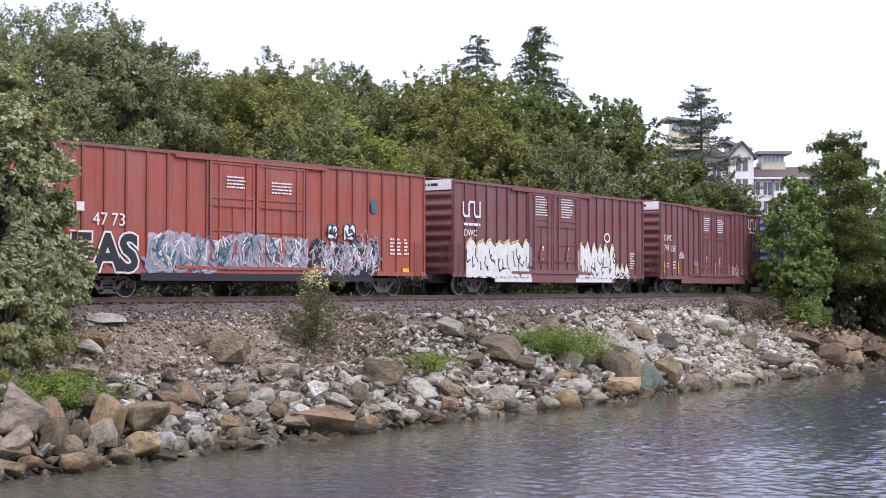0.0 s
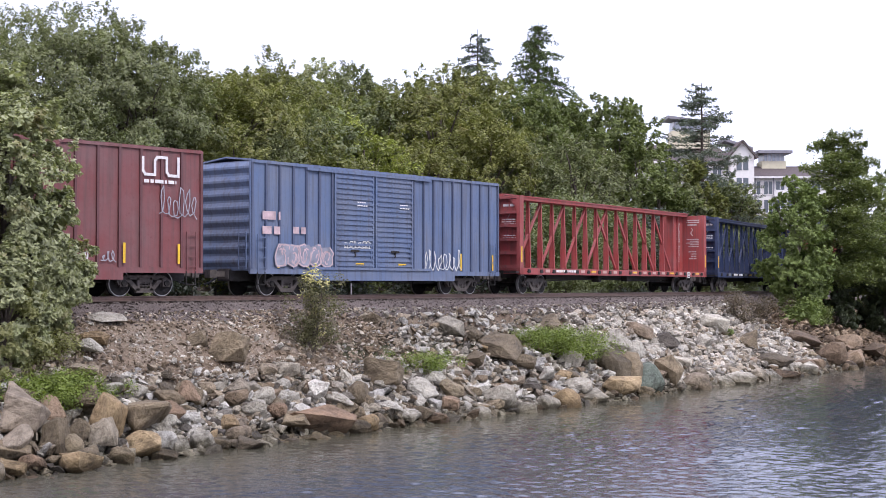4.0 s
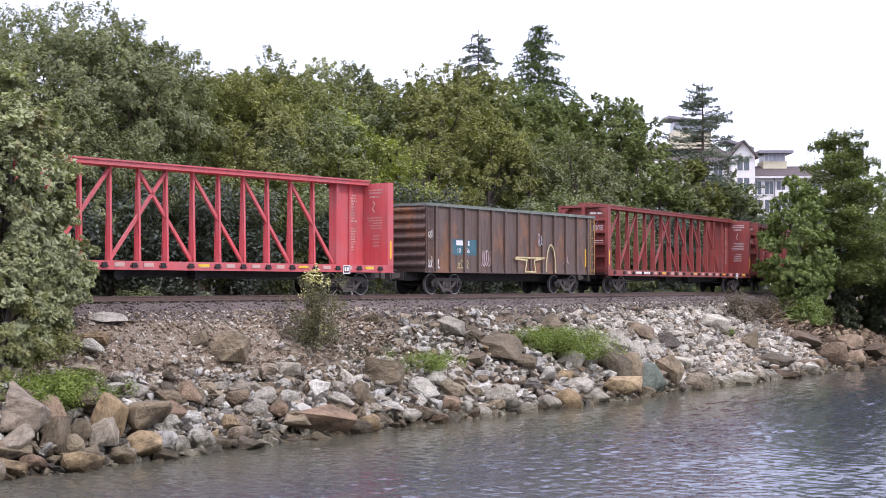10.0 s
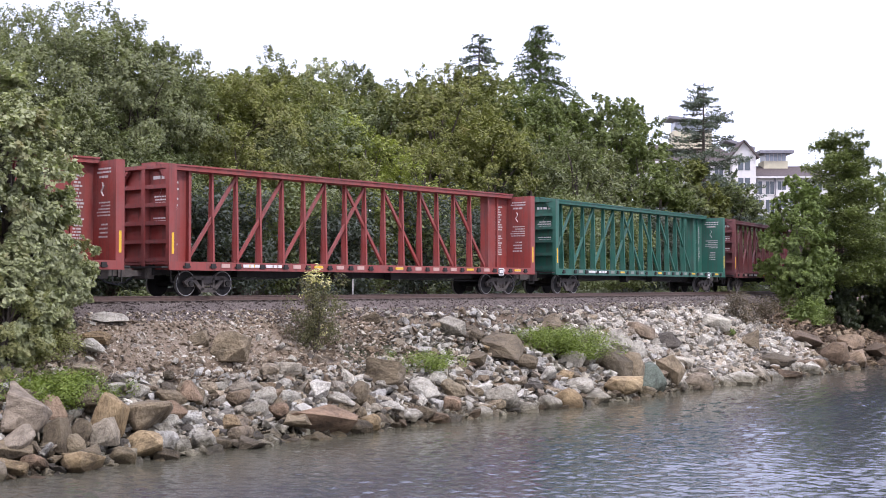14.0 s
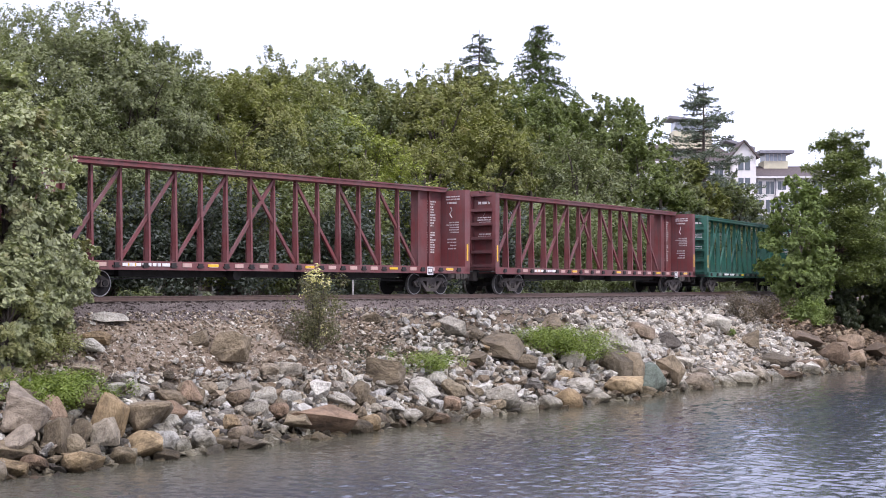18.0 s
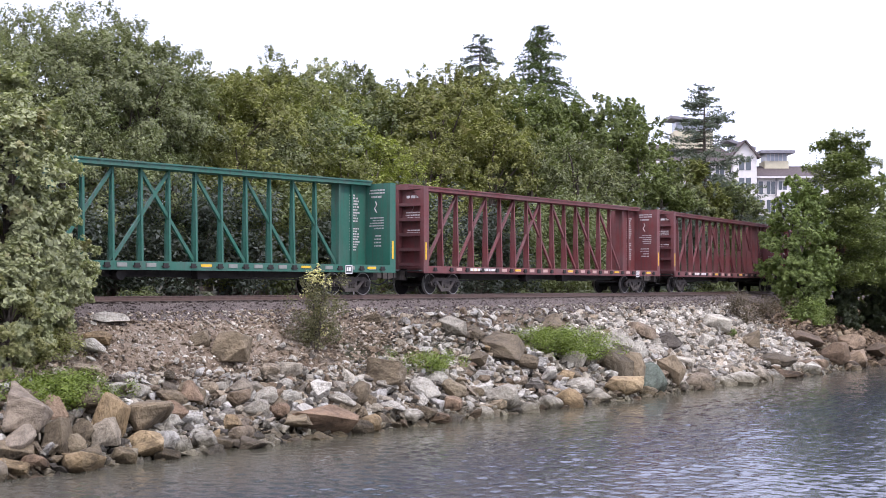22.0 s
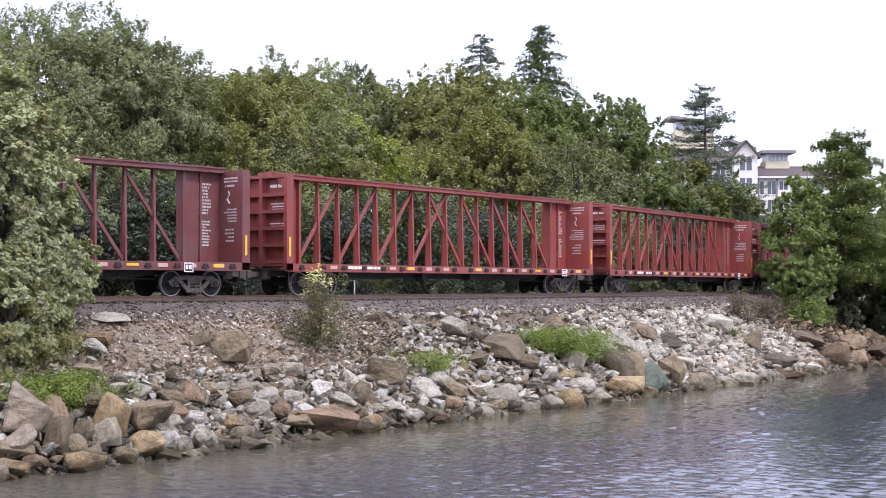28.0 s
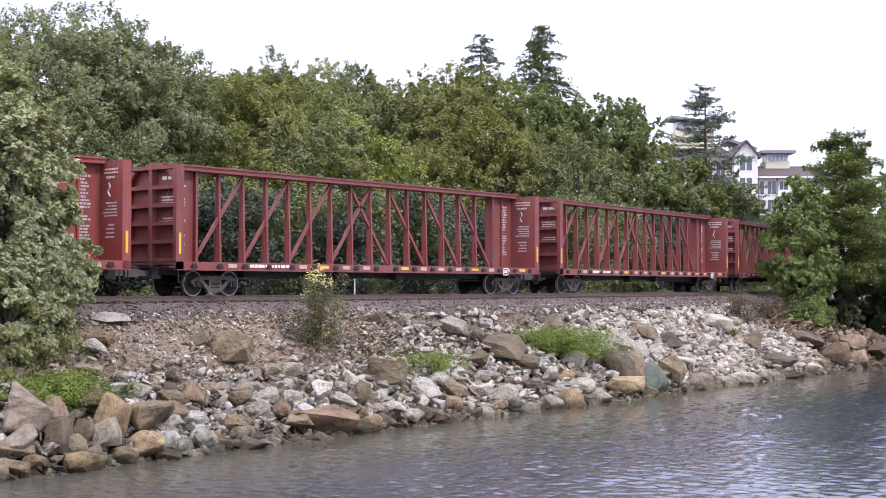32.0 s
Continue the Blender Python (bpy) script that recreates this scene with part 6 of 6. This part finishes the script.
    ring = [[gable.verts.new(p) for p in ((gx0, yy, zb), (gx1, yy, zb), (gx1, yy, gz), ((gx0 + gx1) / 2, yy, gt), (gx0, yy, gz))] for yy in (-1.6, 2.0)]
    gable.faces.new(ring[0])
    gable.faces.new(ring[1][::-1])
    for q in range(5):
        gable.faces.new((ring[0][q], ring[1][q], ring[1][(q + 1) % 5], ring[0][(q + 1) % 5]))
    bmesh.ops.recalc_face_normals(gable, faces=gable.faces)
    part("gable", gable, M_SIDING, b, "white gabled bay")
    for a, c in (((gx0 - 0.5, gz - 0.35), ((gx0 + gx1) / 2, gt + 0.12)), ((gx1 + 0.5, gz - 0.35), ((gx0 + gx1) / 2, gt + 0.12))):
        part("gable_roof", bars(0.28, 4.4, ((a[0], 0.1, a[1]), (c[0], 0.1, c[1]))), M_ROOFING, b)
    for q in range(3):
        for xq in (0.36, 0.64):
            part("gable_window", boxes((gx0 + (gx1 - gx0) * xq - 0.4, gx0 + (gx1 - gx0) * xq + 0.4, -1.66, -1.6, gz - 2.2 - 2.9 * q, gz - 0.5 - 2.9 * q)), M_GLASS, b)
    part("chimney", boxes((wide(0.2212), wide(0.2258), 3.5, 5.0, up(0.085), up(0.0965)), (wide(0.2207), wide(0.2263), 3.4, 5.1, up(0.0965), up(0.0978))), M_TRIM, b)
    for u in (0.2135, 0.2275, 0.2410):
        part("downpipe", boxes((wide(u) - 0.1, wide(u) + 0.1, -0.2, -0.02, zb, up(0.079))), M_TRIM, b)


build_apartments()


# ---- stones of the bank ----
def stone_mesh(seed, n=15, flat=0.75, soft=0.0):
    """An angular broken stone, about one metre across."""
    g = random.Random(seed)
    bm = bmesh.new()
    for _ in range(n):
        v = Vector((g.gauss(0, 1), g.gauss(0, 1), g.gauss(0, 1))).normalized() * g.uniform(0.85, 1.0) * 0.55
        # squarish: quarried stone breaks into blocks
        v *= (0.55 / max(abs(v.x), abs(v.y), abs(v.z))) ** 0.62 * 0.86
        bm.verts.new((v.x * g.uniform(0.9, 1.12), v.y * 0.85, v.z * flat))
    bmesh.ops.convex_hull(bm, input=bm.verts)
    loose = [v for v in bm.verts if not v.link_faces]
    bmesh.ops.delete(bm, geom=loose, context="VERTS")
    if soft:
        bmesh.ops.bevel(bm, geom=bm.edges[:], offset=soft, segments=1, affect="EDGES", clamp_overlap=True)
    bmesh.ops.recalc_face_normals(bm, faces=bm.faces)
    return bm


STONES = {}


def stone_data(kind, mat):
    key = (kind, mat.name)
    if key not in STONES:
        bm = stone_mesh(900 + kind, 13 if kind % 2 else 17, 0.74, 0.03)
        bmesh.ops.triangulate(bm, faces=bm.faces)
        bmesh.ops.subdivide_edges(bm, edges=[e for e in bm.edges if e.calc_length() > 0.2], cuts=1)
        for v in bm.verts:
            v.co += v.co.normalized() * 0.05 * noise.noise(v.co * 5.0 + Vector((kind * 3.7, 0, 0)))
        me = bpy.data.meshes.new("rock")
        bm.to_mesh(me)
        bm.free()
        me.materials.append(mat)
        STONES[key] = me
    return STONES[key]


def rock(s, off, w, h, mat, kind, turn=0.0, tilt=0.0, sink=0.25):
    """One rock of the bank, w wide and h high, resting in the slope."""
    x, y, a = track(s, off)
    ob = part("rock", stone_data(kind % 14, mat), None, embankment)
    z = max(bank_surface(s, off), WATER - 0.5) - 0.12
    ob.matrix_basis = Matrix.LocRotScale((x, y, z + h * (0.55 - sink)), Euler((radians(tilt), radians(tilt * 0.6), radians(turn))), (w, w * 0.9, h * 1.3))
    return ob


def loose_stones(name, label, count, s_range, off_fn, size_fn, seed, mat, sink=0.0, few=9, thin=lambda s, off: 0.0):
    """Uncounted stones in one mesh."""
    g = random.Random(seed)
    protos = []
    for k in range(10):
        bm = stone_mesh(seed * 31 + k, few, 0.7)
        bm.verts.index_update()
        protos.append(([v.co.copy() for v in bm.verts], [[v.index for v in f.verts] for f in bm.faces]))
        bm.free()
    verts, faces = [], []
    for _ in range(count):
        s = g.uniform(*s_range)
        off = off_fn(g, s)
        if g.random() < thin(s, off):
            continue
        size = size_fn(g, s, off)
        x, y, a = track(s, off)
        z = bank_surface(s, off) + sink * bool(bank_surface(s, off) > bank_height(s, off) + 0.2) * g.random() + size * g.uniform(0.0, 0.22)
        m = Matrix.LocRotScale((x, y, z), Euler((g.gauss(0, 0.4), g.gauss(0, 0.4), g.uniform(0, 6))), (size * g.uniform(0.9, 1.4), size * g.uniform(0.7, 1.1), size * g.uniform(0.6, 1.0)))
        vs, fs = g.choice(protos)
        b = len(verts)
        verts.extend((m @ v)[:] for v in vs)
        faces.extend([b + i for i in f] for f in fs)
    return tagged(new(name, sheet(name, verts, faces, mat)), label, "stones", kind="stuff")


g0 = random.Random(77)
MATS = [M_GREY] * 7 + [M_PALE] * 2 + [M_BROWN] * 5 + [M_OCHRE, M_RUST]
rock(-26.5, 7.47, 2.95, 1.63, M_TANROCK, 1, 121, 4, 0.2)
rock(-27.3, 8.76, 1.25, 1.19, M_TANROCK, 2, 278, -10, 0.2)
rock(-27.9, 9.42, 1.03, 0.68, M_OCHRE, 3, 189, 5, 0.2)
rock(-27.1, 9.32, 0.86, 0.59, M_RUST, 4, 242, 6, 0.2)
rock(-25.8, 9.52, 1.77, 0.94, M_OCHRE, 5, 297, -12, 0.2)
rock(-24.2, 7.09, 1.45, 1.09, M_BROWN, 6, 310, -14, 0.2)
rock(-24.2, 8.15, 1.26, 1.71, M_OCHRE, 7, 240, -6, 0.2)
rock(-22.7, 7.83, 2.19, 1.44, M_BROWN, 8, 282, -7, 0.2)
rock(-23.5, 8.83, 1.71, 0.89, M_OCHRE, 9, 98, 8, 0.2)
rock(-26.1, 8.68, 0.97, 1.19, M_BROWN, 10, 240, 3, 0.2)
rock(-25.2, 8.39, 0.91, 0.97, M_BROWN, 12, 281, 1, 0.2)
rock(-20.6, 6.91, 0.89, 1.09, M_RUST, 13, 203, 6, 0.2)
rock(-21.0, 6.69, 1.33, 0.74, M_BROWN, 2, 77, -7, 0.2)
rock(-20.9, 8.58, 1.20, 0.79, M_OCHRE, 1, 325, -10, 0.2)
rock(-19.6, 8.66, 1.85, 0.69, M_GREY, 3, 267, -2, 0.2)
rock(-18.3, 7.30, 0.92, 0.80, M_PALE, 4, 7, 7, 0.2)
rock(-18.5, 6.67, 0.88, 0.65, M_GREY, 5, 32, -9, 0.2)
rock(-17.1, 7.90, 1.40, 0.81, M_BROWN, 6, 302, -13, 0.2)
rock(-17.4, 4.81, 1.79, 1.23, M_BROWN, 10, 154, 10, 0.2)
rock(-20.8, 3.00, 1.41, 0.53, M_PALE, 11, 15, 12, 0.2)
rock(-21.9, 3.96, 1.18, 0.56, M_OCHRE, 12, 137, 1, 0.2)
rock(-22.6, 4.83, 1.06, 0.85, M_PALE, 13, 304, 9, 0.2)
rock(-23.2, 5.40, 0.96, 0.57, M_GREY, 3, 198, 8, 0.2)
rock(-20.9, 8.64, 1.07, 0.56, M_BROWN, 0, 218, -2, 0.2)
rock(-19.6, 8.62, 1.41, 0.50, M_GREY, 1, 295, 0, 0.2)
rock(-20.9, 6.53, 1.11, 0.70, M_BROWN, 2, 68, 14, 0.2)
rock(-20.4, 6.74, 0.94, 0.98, M_BROWN, 3, 187, -11, 0.2)
rock(-17.5, 6.74, 0.99, 0.74, M_PALE, 4, 18, -10, 0.2)
rock(-16.4, 6.88, 0.91, 0.67, M_PALE, 5, 253, -8, 0.2)
rock(-16.3, 5.63, 1.02, 0.60, M_GREY, 6, 132, 7, 0.2)
rock(-15.4, 5.62, 1.04, 0.69, M_GREY, 7, 223, 10, 0.2)
rock(-25.9, 8.18, 1.02, 0.79, M_PALE, 8, 320, 13, 0.2)
rock(-22.5, 3.40, 0.73, 0.63, M_GREY, 9, 154, -1, 0.2)
rock(-18.0, 4.18, 1.02, 0.64, M_BROWN, 10, 259, 12, 0.2)
rock(-16.1, 7.94, 2.73, 1.16, M_RUST, 11, 197, 4, 0.2)
rock(-14.9, 8.46, 1.01, 0.84, M_BROWN, 12, 179, 3, 0.2)
rock(-14.5, 7.25, 1.28, 0.82, M_PALE, 13, 299, -1, 0.2)
rock(-13.3, 6.96, 0.96, 1.01, M_BROWN, 0, 299, -7, 0.2)
rock(-11.7, 6.15, 2.51, 1.28, M_BROWN, 1, 172, 7, 0.2)
rock(-9.9, 6.98, 1.28, 0.98, M_PALE, 2, 14, 13, 0.2)
rock(-4.8, 4.11, 1.25, 1.09, M_PALE, 3, 143, 5, 0.2)
rock(-6.5, 7.77, 1.56, 1.21, M_PALE, 4, 343, 8, 0.2)
rock(-10.6, 8.22, 1.19, 0.72, M_RUST, 5, 83, 8, 0.2)
rock(-12.0, 8.08, 1.07, 0.62, M_GREY, 6, 167, 3, 0.2)
rock(-5.5, 8.32, 1.46, 0.78, M_PALE, 7, 292, 4, 0.2)
rock(-3.9, 8.33, 1.21, 1.05, M_PALE, 8, 53, 8, 0.2)
rock(-2.7, 8.40, 1.46, 1.17, M_OCHRE, 9, 335, -8, 0.2)
rock(-2.8, 5.45, 2.53, 1.11, M_BROWN, 10, 324, 12, 0.2)
rock(-5.5, 5.88, 1.21, 1.06, M_BROWN, 11, 293, -6, 0.2)
rock(-2.6, 6.15, 1.26, 0.84, M_BROWN, 12, 145, -11, 0.2)
rock(-1.8, 6.98, 1.08, 1.05, M_PALE, 13, 32, 1, 0.2)
rock(-0.6, 7.57, 1.58, 0.85, M_PALE, 0, 327, 1, 0.2)
rock(-0.2, 8.22, 2.18, 0.80, M_PALE, 1, 45, -3, 0.2)
rock(-3.4, 4.30, 1.03, 0.74, M_BROWN, 2, 34, -1, 0.2)
rock(2.4, 4.26, 2.03, 1.03, M_BROWN, 3, 77, -14, 0.2)
rock(3.6, 6.96, 2.01, 1.70, M_BROWN, 4, 150, -1, 0.2)
rock(-8.8, 3.30, 1.07, 0.54, M_BROWN, 5, 212, 13, 0.2)
rock(6.2, 5.61, 1.63, 1.48, M_PALE, 6, 60, -13, 0.2)
rock(7.1, 6.00, 1.23, 1.26, M_PALE, 7, 309, 5, 0.2)
rock(1.9, 8.13, 1.94, 1.20, M_OCHRE, 5, 23, -2, 0.2)
rock(4.1, 7.37, 1.95, 1.82, M_BROWN, 9, 300, -4, 0.2)
rock(4.7, 7.99, 2.15, 1.65, M_GREENISH, 10, 282, 14, 0.2)
rock(7.3, 7.71, 1.55, 1.71, M_BROWN, 11, 142, 2, 0.2)
rock(13.2, 8.53, 2.24, 1.01, M_PALE, 12, 120, -13, 0.2)
rock(8.9, 8.23, 1.78, 1.08, M_GREY, 13, 158, -14, 0.2)
rock(10.2, 8.91, 1.46, 0.67, M_GREY, 0, 39, -11, 0.2)
rock(20.1, 6.76, 2.15, 1.46, M_BROWN, 1, 307, 3, 0.2)
rock(19.9, 8.08, 2.44, 1.10, M_BROWN, 2, 16, -8, 0.2)
rock(27.2, 7.38, 2.40, 1.35, M_DIM, 3, 208, -5, 0.2)
rock(26.7, 9.17, 2.02, 1.77, M_DIM, 4, 312, -6, 0.2)
rock(19.0, 9.04, 2.01, 1.01, M_DIM, 5, 79, 8, 0.2)
rock(22.4, 9.16, 1.69, 0.91, M_DIM, 6, 21, 13, 0.2)
rock(19.0, 4.91, 1.83, 1.25, M_GREY, 7, 173, -4, 0.2)
rock(10.2, 6.84, 1.48, 0.93, M_GREY, 8, 184, -10, 0.2)
rock(15.8, 8.74, 1.71, 0.98, M_GREY, 9, 193, -2, 0.2)
rock(29.4, 9.72, 2.16, 1.21, M_DIM, 10, 235, 13, 0.2)
rock(34.6, 9.70, 2.29, 1.44, M_DIM, 11, 266, -2, 0.2)
rock(33.5, 8.57, 2.09, 1.19, M_DIM, 12, 329, 13, 0.2)
rock(-12.5, 7.73, 1.11, 0.66, M_GREY, 13, 304, 7, 0.2)
rock(-8.2, 8.30, 1.24, 0.71, M_GREY, 1, 286, -11, 0.2)
rock(11.1, 5.75, 1.44, 1.07, M_GREY, 2, 317, 11, 0.2)
rock(14.9, 6.05, 1.51, 1.05, M_PALE, 3, 259, -6, 0.2)
rock(4.3, 5.73, 1.32, 1.04, M_GREY, 4, 220, 6, 0.2)
rock(-14.9, 6.57, 1.09, 0.86, M_GREY, 5, 121, -5, 0.2)
rock(-18.1, 6.32, 0.94, 0.70, M_GREY, 6, 223, -6, 0.2)
rock(-22.1, 6.54, 0.96, 0.68, M_PALE, 7, 266, -5, 0.2)
rock(-22.7, 6.25, 0.95, 0.57, M_GREY, 8, 280, -4, 0.2)
rock(-25.7, 8.69, 0.98, 0.68, M_BROWN, 9, 5, 11, 0.2)
rock(-22.4, 8.86, 0.83, 0.55, M_GREY, 10, 212, 4, 0.2)
rock(-22.4, 8.20, 0.84, 0.66, M_PALE, 11, 161, -14, 0.2)
rock(-21.1, 7.58, 0.87, 0.57, M_GREY, 12, 192, 5, 0.2)
rock(-11.7, 6.75, 1.04, 0.73, M_GREY, 13, 301, 6, 0.2)
rock(-8.4, 7.10, 1.20, 0.95, M_BROWN, 2, 68, -13, 0.2)
rock(1.0, 6.23, 1.26, 0.99, M_GREY, 3, 324, 6, 0.2)
rock(9.8, 4.89, 1.57, 1.12, M_GREY, 4, 170, 0, 0.2)
for i in range(216):
    s = -38 + 96 * (i + g0.random()) / 216
    k = g0.random() ** 0.55
    off = 3.6 + (shore(s) - 3.3) * k
    w = g0.uniform(0.5, 1.0) * (0.6 + 0.7 * k) * (0.75 + 0.25 * step(-14, -4, s + 6 * k))
    if 0.8 * step(-26, -22, s) * step(-6, -12, s) * step(6.3, 5.2, off) > g0.random():
        continue
    rock(s, off, w, w * g0.uniform(0.55, 0.8), g0.choice(MATS if s < 24 else [M_BROWN, M_DIM, M_DIM, M_DIM, M_BROWN]), g0.randrange(14), g0.uniform(0, 360), g0.uniform(-20, 20), 0.2)
for i in range(40):
    s = -37 + 24 * g0.random()
    off = 6.3 + (shore(s) - 5.9) * g0.random()
    w = g0.uniform(0.75, 1.25)
    rock(s, off, w, w * g0.uniform(0.6, 0.85), g0.choice([M_BROWN, M_BROWN, M_OCHRE, M_GREY, M_GREY, M_RUST]), g0.randrange(14), g0.uniform(0, 360), g0.uniform(-25, 25), 0.15)
loose_stones("gravel", "tan gravel washed down the slope", 8200, (-30, -8), lambda g, s: g.uniform(2.6, 5.8), lambda g, s, o: 0.06 + 0.2 * g.random() ** 2.6, 45, M_GRAVEL)


def scree(s, o):
    """Where fine gravel has slid over the upper slope and few large stones show."""
    return step(-26, -22, s) * step(-6, -12, s) * step(6.3, 5.2, o + 0.5 * wobble(s, o, 2.0, 8.0))


def riprap_size(g, s, o):
    return (0.26 + 0.42 * g.random() ** 1.9) * (0.8 + 0.4 * step(3.5, 8, o)) * (0.62 + 0.38 * step(-16, -8, s + 1.8 * (o - 3)))


loose_stones("riprap_stones", "broken grey and tan riprap stones", 10500, (-40, 27), lambda g, s: 3.0 + (shore(s) - 2.7) * g.random() ** 0.8, riprap_size, 41, M_STONE, -0.6, 13, lambda s, o: 0.93 * scree(s, o))
loose_stones("pale_riprap_stones", "pale broken stones piled below the gravel", 3000, (-31, -3), lambda g, s: 5.3 + (shore(s) - 5.1) * g.random(), lambda g, s, o: 0.2 + 0.36 * g.random() ** 1.5, 47, M_STONE, -0.5, 13)
loose_stones("pale_riprap_stones", "pale broken stones covering the bank", 2600, (5, 26), lambda g, s: 3.2 + (shore(s) - 3.2) * g.random(), lambda g, s, o: 0.28 + 0.34 * g.random() ** 1.5, 48, M_PALESTONE, -0.2, 13)
loose_stones("shore_stones", "brown riprap stones below the shore trees", 3600, (26, 72), lambda g, s: 3.0 + (shore(s) - 2.7) * g.random() ** 0.8, riprap_size, 44, M_DARKSTONE, -0.4)
loose_stones("riprap_rubble", "small broken stones between the riprap", 7500, (-40, 30), lambda g, s: 2.6 + (shore(s) - 2.7) * g.random() ** 1.6,
             lambda g, s, o: g.uniform(0.09, 0.2), 42, M_STONE, -0.2, 9, lambda s, o: 0.75 * scree(s, o))
loose_stones("ballast_stones", "loose dark ballast stones", 7000, (-38, 55), lambda g, s: g.uniform(1.3, 3.3), lambda g, s, o: g.uniform(0.07, 0.15), 43, M_BALLAST)


# ---- what moves ----
PASSED = ((0.0, 0.0), (1.75, 23.53), (3.5, 47.13), (5.5, 74.07), (8.0, 107.89), (11.0, 148.68), (14.5, 196.46), (16.5, 223.71),
          (20.0, 271.33), (23.0, 312.23), (25.5, 346.32), (27.5, 373.58), (29.5, 400.75), (32.0, 434.63))


def passed(t):
    """How far the train has gone by t seconds."""
    for (t0, d0), (t1, d1) in zip(PASSED, PASSED[1:]):
        if t <= t1:
            return d0 + (d1 - d0) * (t - t0) / (t1 - t0)
    return PASSED[-1][1]


def motions():
    for car, (s, half_base) in PLACES.items():
        walk(car, [(t / 4, standing(s - passed(t / 4), half_base)) for t in range(129)])
        # the wheels roll while the car is in sight
        for w in car.children_recursive:
            if not w.name.startswith("wheelset"):
                continue
            base = w.matrix_basis.translation.copy()
            t0 = t1 = None
            for k in range(0, 961):
                if -60 < s - passed(k / 30) < 75:
                    t0 = k if t0 is None else t0
                    t1 = k
            if t0 is None:
                continue
            d0 = passed(t0 / 30)
            rows = [(k / 30, Matrix.Translation(base) @ Matrix.Rotation(-(passed(k / 30) - d0) / 0.456, 4, "Y")) for k in range(t0, t1 + 1)]
            if t0 > 0:
                rows.insert(0, (0.0, rows[0][1]))
            if t1 < 960:
                rows.append((32.0, rows[-1][1]))
            walk(w, rows)
    walk(water, [(0.0, pose(1.8, 2.4, WATER)), (32.0, pose(-1.8, -2.4, WATER))])


motions()
